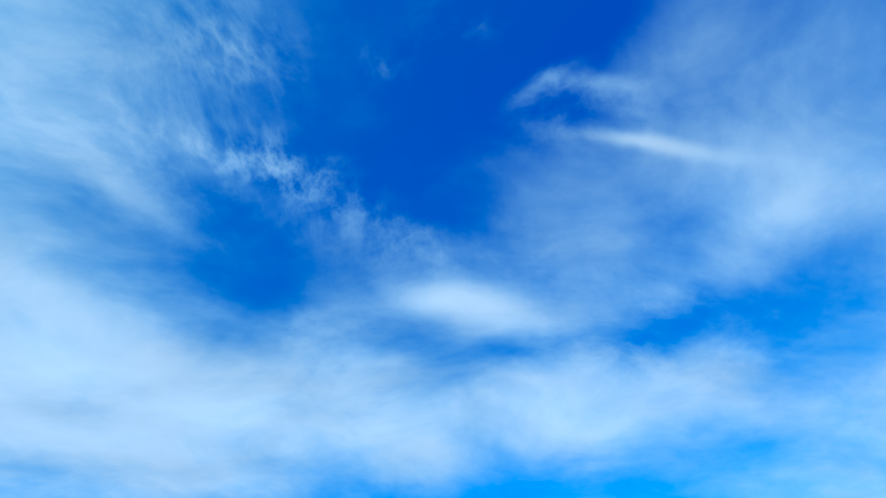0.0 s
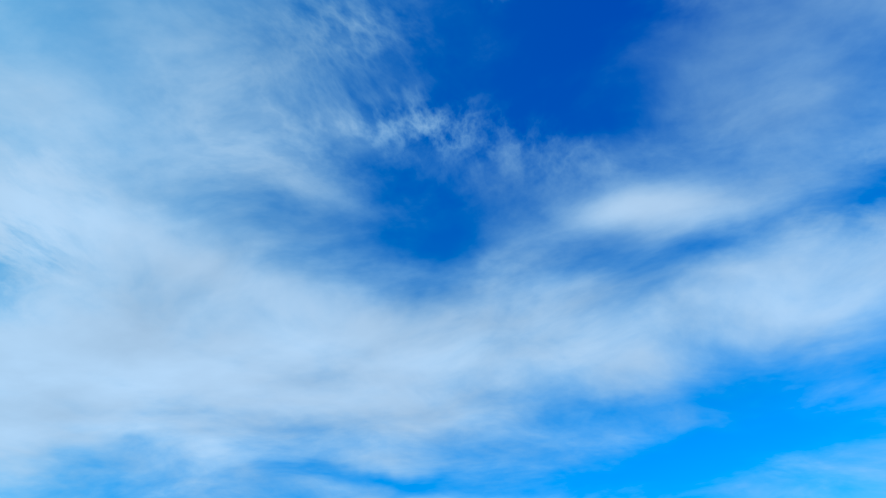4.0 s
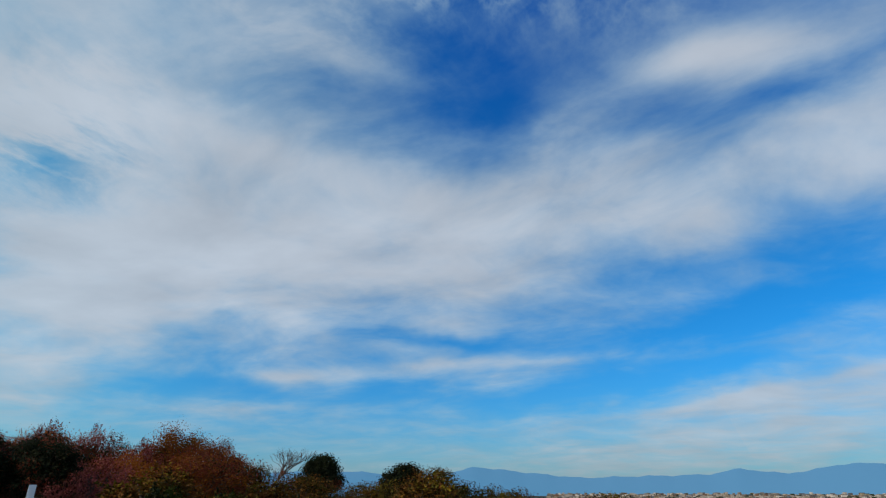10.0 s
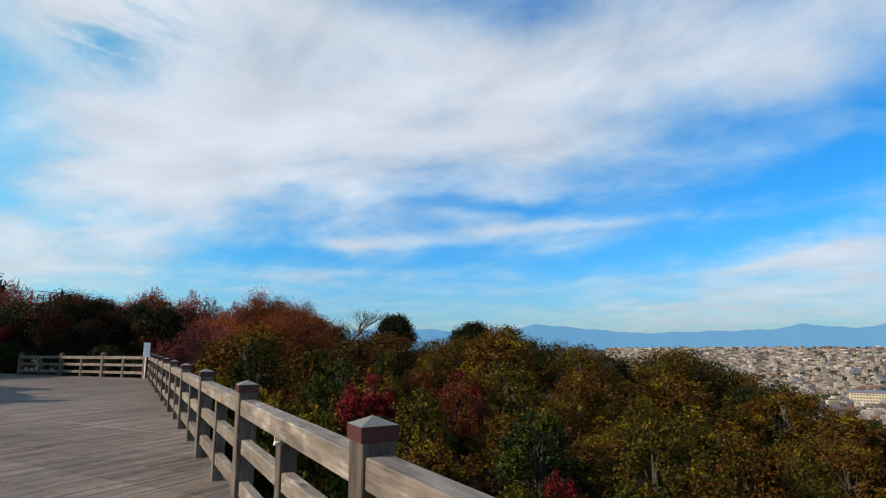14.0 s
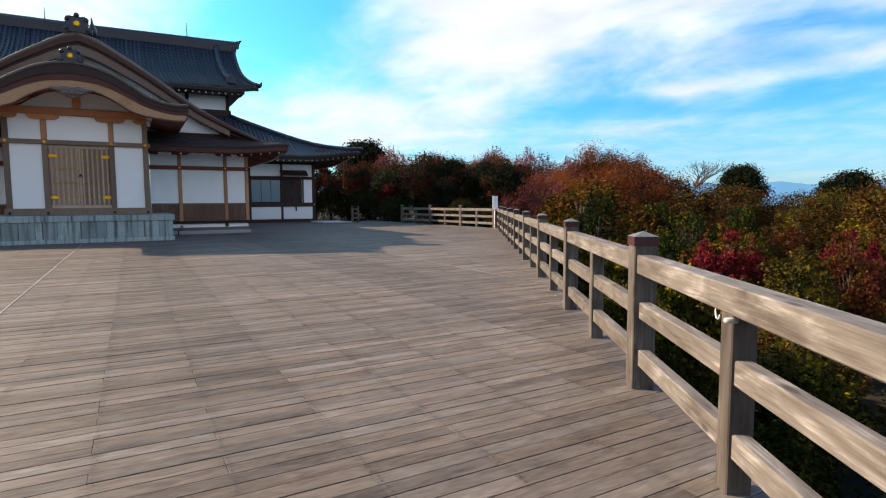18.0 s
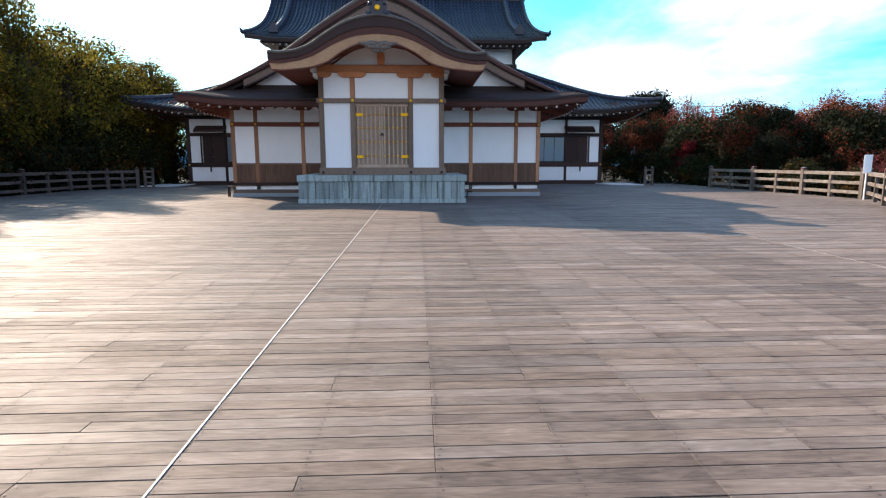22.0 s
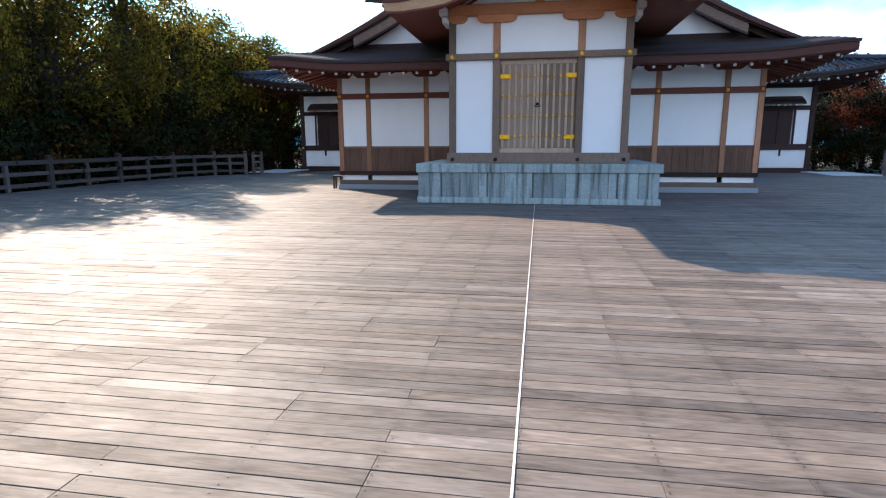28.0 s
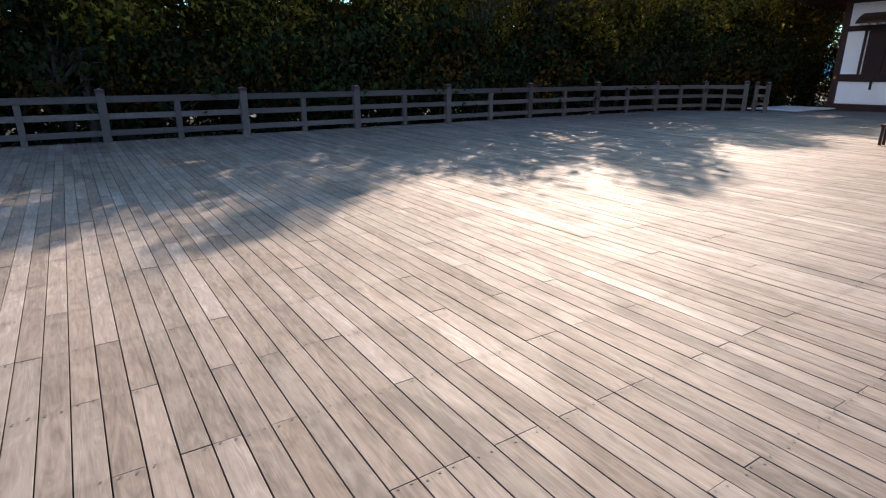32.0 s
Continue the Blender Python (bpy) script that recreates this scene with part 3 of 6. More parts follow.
stone = material("grey_green_stone", (0.29, 0.345, 0.33), 0.8, spread=0.26, grain=(3, 3, 3), coarse=0.9, bump=0.35, dirt=(0.085, 0.10, 0.085, 1.6, (5.5, 5.5, 0.4)), dirt_amount=0.9)
stone_dark = material("dark_core_stone", (0.15, 0.175, 0.165), 0.85, spread=0.3, bump=0.3)
pale_stone = material("pale_paving_stone", (0.55, 0.53, 0.49), 0.8, spread=0.12, bump=0.2)
sill_stone = material("blue_grey_sill", (0.30, 0.34, 0.36), 0.7, spread=0.15, bump=0.2)
sign_white = material("white_sign_board", (0.82, 0.82, 0.80), 0.5, spread=0.05, bump=0.03)
sign_ink = material("black_sign_print", (0.03, 0.03, 0.03), 0.6, bump=0)
red_paint = material("red_painted_steel", (0.35, 0.05, 0.04), 0.5, spread=0.2, bump=0.1)
soil = material("leaf_litter_ground", (0.026, 0.02, 0.013), 0.95, spread=0.4, grain=(1, 1, 1), coarse=0.08, fine=3.0, bump=0.6, object_space=False, dirt=(0.022, 0.026, 0.012, 0.12, (1, 1, 1)))
bark = material("brown_tree_bark", (0.055, 0.043, 0.034), 0.9, spread=0.35, grain=(8, 8, 1.5), fine=4, bump=0.6)
pale_bark = material("grey_tree_bark", (0.24, 0.21, 0.18), 0.9, spread=0.3, grain=(8, 8, 1.5), fine=4, bump=0.5)
glass = bpy.data.materials.new("window_glass")
glass.use_nodes = True
gb = glass.node_tree.nodes["Principled BSDF"]
gb.inputs["Base Color"].default_value, gb.inputs["Roughness"].default_value = (0.16, 0.2, 0.22, 1), 0.06


# ---- mesh helpers ----
class Shape:
    """Collects vertices and faces for one mesh."""

    def __init__(self):
        self.v, self.f, self.mi = [], [], []

    def add(self, verts, faces, slot=0):
        k = len(self.v)
        self.v.extend(verts)
        self.f.extend(tuple(i + k for i in f) for f in faces)
        self.mi.extend([slot] * len(faces))
        return self

    def box(self, x0, x1, y0, y1, z0, z1, c=0.0, turn=None, slot=0):
        if c <= 0:
            v = [(x, y, z) for z in (z0, z1) for y in (y0, y1) for x in (x0, x1)]
            f = [(0, 2, 3, 1), (4, 5, 7, 6), (0, 1, 5, 4), (2, 6, 7, 3), (0, 4, 6, 2), (1, 3, 7, 5)]
        else:
            v, at = [], {}
            lo, hi = (x0, y0, z0), (x1, y1, z1)
            for i in (0, 1):
                for j in (0, 1):
                    for k in (0, 1):
                        for axis in range(3):
                            p = []
                            for a, s in enumerate((i, j, k)):
                                e = hi[a] if s else lo[a]
                                p.append(e if a == axis else e - c if s else e + c)
                            at[(i, j, k, axis)] = len(v)
                            v.append(tuple(p))
            f = []
            for axis in range(3):
                b, d = (axis + 1) % 3, (axis + 2) % 3
                for s in (0, 1):
                    q = []
                    for p, r in ((0, 0), (1, 0), (1, 1), (0, 1)):
                        key = [0, 0, 0]
                        key[axis], key[b], key[d] = s, p, r
                        q.append(at[(*key, axis)])
                    f.append(tuple(q) if s else tuple(reversed(q)))
                for p in (0, 1):
                    for r in (0, 1):
                        key0, key1 = [0, 0, 0], [0, 0, 0]
                        key0[axis], key1[axis] = 0, 1
                        key0[b] = key1[b] = p
                        key0[d] = key1[d] = r
                        q = (at[(*key0, b)], at[(*key1, b)], at[(*key1, d)], at[(*key0, d)])
                        f.append(q if (p == r) else tuple(reversed(q)))
            for i in (0, 1):
                for j in (0, 1):
                    for k in (0, 1):
                        q = [at[(i, j, k, a)] for a in range(3)]
                        f.append(tuple(q) if (i + j + k) % 2 else tuple(reversed(q)))
        if turn is not None:
            v = [tuple(turn @ Vector(p)) for p in v]
        return self.add(v, f, slot)

    def prism(self, outline, axis, lo, hi, slot=0):
        """A closed outline in the plane across an axis, drawn out along it."""
        n = len(outline)

        def at(p, e):
            return {"x": (e, p[0], p[1]), "y": (p[0], e, p[1]), "z": (p[0], p[1], e)}[axis]

        v = [at(p, lo) for p in outline] + [at(p, hi) for p in outline]
        f = [tuple(range(n)), tuple(range(2 * n - 1, n - 1, -1))]
        f += [(i, i + n, (i + 1) % n + n, (i + 1) % n) for i in range(n)]
        return self.add(v, f, slot)

    def band(self, upper, lower, lo, hi, slot=0):
        """A curved board between two lines of equal count in the xz plane, drawn out along y."""
        n = len(upper)
        v = []
        for y in (lo, hi):
            v += [(x, y, z) for x, z in upper] + [(x, y, z) for x, z in lower]
        f = []
        for i in range(n - 1):
            a, b, c, d = i, i + 1, n + i + 1, n + i
            f += [(a, b, c, d), (a + 2 * n, d + 2 * n, c + 2 * n, b + 2 * n), (a, a + 2 * n, b + 2 * n, b), (d, c, c + 2 * n, d + 2 * n)]
        f += [(0, n, 3 * n, 2 * n), (n - 1, 3 * n - 1, 4 * n - 1, 2 * n - 1)]
        return self.add(v, f, slot)

    def sheet(self, fn, nu, nv, thick, slot=0):
        """A curved slab: fn(u, v) gives its upper side."""
        top = [fn(i / nu, j / nv) for j in range(nv + 1) for i in range(nu + 1)]
        low = [(x, y, z - thick) for x, y, z in top]
        m, w = len(top), nu + 1
        f = []
        for j in range(nv):
            for i in range(nu):
                a, b, c, d = j * w + i, j * w + i + 1, (j + 1) * w + i + 1, (j + 1) * w + i
                f += [(a, b, c, d), (a + m, d + m, c + m, b + m)]
        ring = [i for i in range(w)] + [j * w + nu for j in range(1, nv + 1)] + [nv * w + i for i in range(nu - 1, -1, -1)] + [j * w for j in range(nv - 1, 0, -1)]
        for k in range(len(ring)):
            a, b = ring[k], ring[(k + 1) % len(ring)]
            f.append((a, a + m, b + m, b))
        return self.add(top + low, f, slot)

    def tube(self, pts, radii, sides=7, slot=0):
        k0, rings = [], []
        prev = None
        for i, p in enumerate(pts):
            p = Vector(p)
            q = Vector(pts[min(i + 1, len(pts) - 1)]) - Vector(pts[max(i - 1, 0)])
            q.normalize()
            a = q.cross(Vector((0.31, 0.95, 0.07)))
            if a.length < 0.05:
                a = q.cross(Vector((1, 0, 0)))
            a.normalize()
            b = q.cross(a)
            rings.append([tuple(p + (a * math.cos(2 * math.pi * s / sides) + b * math.sin(2 * math.pi * s / sides)) * radii[i]) for s in range(sides)])
        v = [p for r in rings for p in r]
        f = []
        for i in range(len(pts) - 1):
            for s in range(sides):
                t = (s + 1) % sides
                f.append((i * sides + s, i * sides + t, (i + 1) * sides + t, (i + 1) * sides + s))
        f += [tuple(range(sides - 1, -1, -1)), tuple(range((len(pts) - 1) * sides, len(pts) * sides))]
        return self.add(v, f, slot)

    def disc(self, centre, axis, radius, depth, sides=12, slot=0, dome=0.0):
        """A round stud with its face towards axis."""
        d = Vector(axis).normalized()
        c = Vector(centre)
        if dome:
            return self.tube([c, c + d * depth * 0.6, c + d * depth], [radius, radius * 0.85, radius * dome], sides, slot)
        return self.tube([c, c + d * depth], [radius, radius * 0.96], sides, slot)

    def mesh(self, name, mats, smooth=False, fix=True):
        me = bpy.data.meshes.new(name)
        me.from_pydata(self.v, [], self.f)
        for m in mats if isinstance(mats, (list, tuple)) else [mats]:
            me.materials.append(m)
        me.polygons.foreach_set("material_index", self.mi)
        if fix:
            bm = bmesh.new()
            bm.from_mesh(me)
            bmesh.ops.recalc_face_normals(bm, faces=bm.faces)
            bm.to_mesh(me)
            bm.free()
        if smooth:
            me.polygons.foreach_set("use_smooth", [True] * len(me.polygons))
        me.update()
        return me


def thing(name, label, category, group="", kind="", at=(0, 0, 0)):
    ob = new(name)
    ob.empty_display_size = 0.2
    ob.matrix_world = Matrix.Translation(at)
    return tagged(ob, label, category, group, kind)


def part(name, shape, mats, parent, label="", smooth=False, kind=""):
    """Links a shape or a mesh as one object under a thing or a part; its points are in the frame of the topmost thing."""
    me = shape if isinstance(shape, bpy.types.Mesh) else shape.mesh(name, mats, smooth)
    ob = new(name, me)
    ob.parent = parent
    if parent.type == "MESH":
        ob.matrix_local = parent.matrix_local.inverted()
    return tagged(ob, label, "", "", kind)


def single(name, shape, mats, label, category, group="", kind="", smooth=False):
    ob = new(name, shape if isinstance(shape, bpy.types.Mesh) else shape.mesh(name, mats, smooth))
    return tagged(ob, label, category, group, kind)


def smooth_line(points, n):
    """A smooth line through points of rising x."""
    xs, zs = [p[0] for p in points], [p[1] for p in points]
    h = np.diff(xs)
    d = np.diff(zs) / h
    m = np.concatenate([[d[0]], [0 if a * b <= 0 else 2 * a * b / (a + b) for a, b in zip(d[:-1], d[1:])], [d[-1]]])
    out = []
    for x in np.linspace(xs[0], xs[-1], n):
        i = min(max(int(np.searchsorted(xs, x)) - 1, 0), len(h) - 1)
        s = (x - xs[i]) / h[i]
        z = ((1 + 2 * s) * (1 - s) ** 2 * zs[i] + s * (1 - s) ** 2 * h[i] * m[i] + s * s * (3 - 2 * s) * zs[i + 1] + s * s * (s - 1) * h[i] * m[i + 1])
        out.append((float(x), float(z)))
    return out


def mirrored(line):
    return [(-x, z) for x, z in reversed(line) if x > 1e-6] + list(line)

# ---- plan ----
RAIL_A = Vector((4.86, -20.28, 0))            # a post of the long railing, and its line
RAIL_DIR = Vector((0.5315, 0.847, 0)).normalized()
RAIL_STEP = 3.08
CORNER = RAIL_A + RAIL_DIR * RAIL_STEP * 8.15
BOARD, GAP, JOIST = 0.1217, 0.0058, 0.6400


def rail_x(y):
    """Where the deck's edge along the long railing lies at y."""
    return RAIL_A.x + (y - RAIL_A.y) * RAIL_DIR.x / RAIL_DIR.y


def deck_right(y):
    return rail_x(y) + 0.28 if y < CORNER.y else max(13.6, CORNER.x - 0.1 - (y - CORNER.y) * 0.05)


def deck_left(y):
    return -16.1 if y < 9.5 else -16.1 + (y - 9.5) * 0.8


# ---- ground: one sheet from the hill to the plain and the horizon ----
def ground_z(x, y):
    s = (x - RAIL_A.x) * 0.847 - (y - RAIL_A.y) * 0.5315      # metres beyond the long railing
    r = math.hypot(x, y + 24)
    if s > -1:
        az = math.degrees(math.atan2(x, y + 24))
        fall = 0.02 + 0.075 * max(0.0, min(1.0, (az - 62) / 45))
        z = -3.2 - fall * max(0.0, s) - 0.00018 * max(0.0, s - 45) ** 2
        if y > 5:
            z += min(2.6, (y - 5) * 0.11)
    else:
        z = -0.9 - 0.9 * max(0.0, min(1.0, (-y - 24) / 6)) - 0.0002 * max(0.0, r - 60) ** 2
        if y > 12:
            z = max(z, -0.25)
        if x < -17 and y < 30:
            z = max(z, -0.6)
    far = -100 + max(0.0, min(1.0, (r - 1300) / 3200)) * 62
    k = max(0.0, min(1.0, (r - 80) / 420))
    k = k * k * (3 - 2 * k)
    return z * (1 - k) + far * k if z > far else far


g = Shape()
rings = [0, 3, 6, 9, 12, 15, 18, 21, 24, 27, 30, 34, 38, 43, 49, 56, 64, 74, 86, 100, 120, 150, 190, 240, 300, 380, 480, 620, 800, 1100, 1500, 2000, 2700, 3500, 4300, 4900]
spokes = 120
for r in rings:
    for k in range(spokes):
        a = 2 * math.pi * k / spokes
        x, y = r * math.sin(a), -24 + r * math.cos(a)
        g.v.append((x, y, ground_z(x, y)))
for j in range(len(rings) - 1):
    for k in range(spokes):
        n = (k + 1) % spokes
        g.f.append((j * spokes + k, (j + 1) * spokes + k, (j + 1) * spokes + n, j * spokes + n))
g.mi = [0] * len(g.f)
single("ground", g, soil, "brown leaf-littered hillside falling away to the plain", "ground", kind="structure", smooth=True)

# ---- deck ----
deck = thing("floor", "wide weathered grey-brown plank deck with nailed boards", "floor", kind="structure")
under = Shape()
under.prism([(-16.0, -33.9), (rail_x(-33.9) + 0.2, -33.9), (CORNER.x + 0.2, CORNER.y), (CORNER.x - 0.3, 9), (13.6, 15.8), (-11.8, 15.8), (-16.0, 9.6)], "z", -0.55, -0.045)
part("bearers", under, dark_under, deck)
rnd = random.Random(5)
board_mesh = {}


def board_shape(length, wide=BOARD - GAP):
    return Shape().box(0.0012, length - 0.0012, -wide / 2, wide / 2, -0.04, 0.0, 0.0012)


near_boards, far_boards = [], Shape()
blocked = [(-6.33, 6.33, 3.87, 15.9), (-2.88, 2.88, 0.02, 3.9)]
row = 0
y = -33.9
while y < 15.75:
    xa, xb = deck_left(y), deck_right(y)
    seams = [xa]
    x = math.ceil((xa + rnd.uniform(0.2, 2.5)) / JOIST) * JOIST
    while x < xb - 0.25:
        seams.append(x)
        step = JOIST * rnd.choice((1, 2, 2, 2, 3, 3, 4, 5))
        if x < -0.01 and x + step > 0.01:
            x = 0.0
        elif x < 7.59 and x + step > 7.61:
            x = 7.6
        else:
            x += step
    seams.append(xb)
    seams = sorted(set(seams))
    for a, b in zip(seams, seams[1:]):
        pieces = [(a, b)]
        for bx0, bx1, by0, by1 in blocked:
            if by0 < y < by1:
                cut = []
                for p, q in pieces:
                    if q <= bx0 or p >= bx1:
                        cut.append((p, q))
                    else:
                        if p < bx0:
                            cut.append((p, bx0))
                        if q > bx1:
                            cut.append((bx1, q))
                pieces = cut
        for p, q in pieces:
            if q - p < 0.05:
                continue
            dz = rnd.uniform(-0.0018, 0.0018)
            close = -4.6 < 0.5 * (p + q) < 0.4 and -11.4 < y < -5.2
            if close and len(near_boards) < 300:
                near_boards.append((p, y, dz, q - p))
            else:
                far_boards.box(p + 0.0012, q - 0.0012, y - (BOARD - GAP) / 2, y + (BOARD - GAP) / 2, -0.04 + dz, dz, 0.0012 if -27 < y < -4 and -10 < p < 7 else 0.0)
    y += BOARD
# pale metal strips where two fields of boards meet
for sx, wide, y0, y1 in ((0.0, 0.013, -33.8, -0.05), (7.6, 0.011, -15.2, 3.0)):
    part("joint_strip", Shape().box(sx - wide / 2, sx + wide / 2, y0, y1, 0.0025, 0.006, 0.001), strip_metal, deck, "pale worn joint strip")
# nail heads, two to a board at every joist
nails = Shape()
y = -33.9
while y < -2.2:
    n0, n1 = (-11.0, 8.0) if y > -23 else (-4.0, 3.5)
    x = math.ceil(n0 / JOIST) * JOIST
    while x < n1:
        if y > -21.0:
            for s in (-0.03, 0.03):
                if rnd.random() < 0.2:
                    continue
                cx, cy = x + rnd.uniform(-0.012, 0.012) + 0.02, y + s + rnd.uniform(-0.004, 0.004)
                k = len(nails.v)
                rr = 0.0062
                nails.v.extend((cx + rr * math.cos(i * math.pi / 3), cy + rr * math.sin(i * math.pi / 3), 0.0032) for i in range(6))
                nails.f.append(tuple(range(k, k + 6)))
                nails.mi.append(0)
        x += JOIST
    y += BOARD
part("nails", nails.mesh("nails", nail_iron, fix=False), nail_iron, deck, "dark nail heads", kind="stuff")

# ---- railings ----
def rail_post(parent, p, turn, height, size, cap=True, wood=None):
    """A square post with a metal cap, or a plain lower one."""
    m = Matrix.Translation(p) @ Matrix.Rotation(turn, 4, "Z")
    h = size / 2
    post = part("post", Shape().box(-h, h, -h, h, -0.45, height, 0.006, turn=m), wood or post_wood, parent)
    if cap:
        c = Shape()
        e = h + 0.008
        c.box(-e, e, -e, e, height - 0.055, height + 0.012, 0.003, turn=m)
        v = [tuple(m @ Vector(q)) for q in ((-e, -e, height + 0.012), (e, -e, height + 0.012), (e, e, height + 0.012), (-e, e, height + 0.012), (0, 0, height + 0.05))]
        c.add(v, [(0, 1, 4), (1, 2, 4), (2, 3, 4), (3, 0, 4), (3, 2, 1, 0)], 1)
        part("cap", c, [cap_metal, cap_top], post, "maroon metal post cap with a grey top")
    return post


def railing(points, label, group, height=1.13, wood=None):
    """A run of timber railing through the given post feet: capped posts, a thinner post between each two, three rails."""
    fence = thing("railing", label, "railing", group)
    for i, p in enumerate(points):
        d = (points[min(i + 1, len(points) - 1)] - points[max(i - 1, 0)]).normalized()
        turn = math.atan2(d.y, d.x)
        rail_post(fence, p, turn, height, 0.165, wood=wood)
        if i == len(points) - 1:
            break
        q = points[i + 1]
        d = (q - p).normalized()
        turn = math.atan2(d.y, d.x)
        span = (q - p).length
        m = Matrix.Translation(p) @ Matrix.Rotation(turn, 4, "Z")
        rail_post(fence, (p + q) / 2, turn, height - 0.14, 0.12, cap=False, wood=wood)
        for z0, z1, wide in ((height - 0.255, height - 0.115, 0.13), (height - 0.60, height - 0.475, 0.085), (height - 0.955, height - 0.83, 0.085)):
            sag = rnd.uniform(-0.006, 0.006)
            part("rail", Shape().box(0.075, span - 0.075, -wide / 2, wide / 2, z0 + sag, z1 + sag, 0.008, turn=m), wood or rail_wood, fence)
    return fence


long_rail = railing([RAIL_A + RAIL_DIR * RAIL_STEP * k for k in range(-3, 8)] + [CORNER], "weathered grey timber railing with brown-capped posts", "deck railings")
railing([CORNER + Vector((-0.12, 0.12, 0)), CORNER + Vector((-0.35, 3.15, 0)), CORNER + Vector((-0.7, 6.2, 0)), CORNER + Vector((-1.2, 9.2, 0))],
        "weathered timber railing turning towards the trees", "deck railings")
inward = Vector((-0.847, 0.5315, 0))
hook_at = RAIL_A - RAIL_DIR * RAIL_STEP * 0.5 + inward * 0.045
curl_ = [hook_at + RAIL_DIR * (0.13 + 0.025 * math.sin(a)) + Vector((0, 0, 0.85 + 0.035 * math.cos(a))) for a in np.linspace(0.0, 4.4, 9)]
part("hook", Shape().tube([hook_at + RAIL_DIR * 0.13 + Vector((0, 0, 0.90))] + curl_, [0.006] * 10, 6), white_tip, long_rail, "small white wire hook", smooth=True)
part("pipe_stub", Shape().tube([hook_at - RAIL_DIR * 0.07 + Vector((0, 0, 0.85)), hook_at - RAIL_DIR * 0.09 + inward * 0.06 + Vector((0, 0, 0.855))], [0.014, 0.014], 8), pale_stone, long_rail, "short pale pipe stub", smooth=True)
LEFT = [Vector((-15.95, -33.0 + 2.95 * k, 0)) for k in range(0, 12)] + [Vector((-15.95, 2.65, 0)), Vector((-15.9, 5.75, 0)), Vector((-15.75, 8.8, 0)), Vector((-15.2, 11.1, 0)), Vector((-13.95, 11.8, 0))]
railing(LEFT, "timber railing coloured dark for the shade of the trees", "deck railings", height=1.08, wood=shaded_rail)
for gx, gy, side in ((-13.6, 11.9, -1), (14.75, 13.5, 1)):
    gate = thing("short_railing", "short dark timber railing of two posts and rungs beside the wing", "railing", "deck railings")
    for k in (0, 1):
        rail_post(gate, Vector((gx + 0.42 * k, gy, 0)), 0, 1.05, 0.12)
    for z in (0.25, 0.55, 0.85):
        part("rail", Shape().box(gx + 0.06, gx + 0.36, gy - 0.035, gy + 0.035, z, z + 0.09, 0.006), rail_wood, gate)

# ---- sign at the railing's corner ----
sg = thing("sign", "white notice board on a thin white post by the railing corner", "sign", at=(CORNER.x - 0.42, CORNER.y - 0.35, 0))
part("post", Shape().box(-0.02, 0.02, -0.02, 0.02, 0.0, 1.05, 0.004), sign_white, sg)
board = part("board", Shape().box(-0.16, 0.16, -0.035, -0.015, 0.98, 1.66, 0.006), sign_white, sg)
for k in (-0.075, 0.075):
    part("print", Shape().box(k - 0.05, k + 0.05, -0.045, -0.036, 1.34, 1.55), sign_ink, board, "small black figures on the sign")

# ---- stone platform before the porch ----
plat = thing("stone_platform", "grey-green stone platform with rain-stained slabs before the porch", "platform", kind="")
part("core", Shape().box(-2.80, 2.80, 0.07, 3.8, 0.0, 0.74), stone_dark, plat)
part("base_course", Shape().box(-2.9, 2.9, 0.0, 3.82, 0.0, 0.15, 0.01), stone, plat)
xs = [-2.92, -1.06, 1.0, 2.92]
for a, b in zip(xs, xs[1:]):
    part("coping_slab", Shape().box(a + 0.003, b - 0.003, -0.02, 3.82, 0.75, 0.965, 0.012), stone, plat)
rs = random.Random(3)
x = -2.88
panel = 0
while x < 2.85:
    wide = min(rs.choice((0.22, 0.3, 0.34, 0.4, 0.46)), 2.88 - x)
    part("stone_panel", Shape().box(x + 0.004, x + wide - 0.004 - 0.03 * (panel % 3 == 1), 0.02 + rs.uniform(0, 0.012), 0.08, 0.15, 0.75, 0.008), stone, plat)
    panel += 1
    x += wide
for side in (-1, 1):
    for k in range(9):
        y0 = 0.1 + k * 0.41
        part("stone_panel", Shape().box(min(side * 2.8, side * 2.86), max(side * 2.8, side * 2.86), y0 + 0.018, y0 + 0.39, 0.15, 0.75, 0.008), stone, plat)

# ---- temple building ----
hall = thing("temple_hall", "large temple hall with white plaster walls and dark curved roofs", "temple")
PY, HY, WY = 0.38, 3.87, 16.58


def post_box(x, y, w, z0, z1, mat, d=None, name="post", c=0.012):
    d = d or w
    return part(name, Shape().box(x - w / 2, x + w / 2, y - d / 2, y + d / 2, z0, z1, c), mat, hall)


def plaster_panel(x0, x1, y, z0, z1, name="plaster_panel"):
    return part(name, Shape().box(x0, x1, y + 0.03, y + 0.12, z0, z1), plaster, hall)


def gold_stud(x, y, z, r=0.055):
    s = Shape().disc((x, y, z), (0, -1, 0), r, 0.03, 12, dome=0.5)
    return part("gold_boss", s, gold, hall, "round gold boss on the beam", smooth=True)


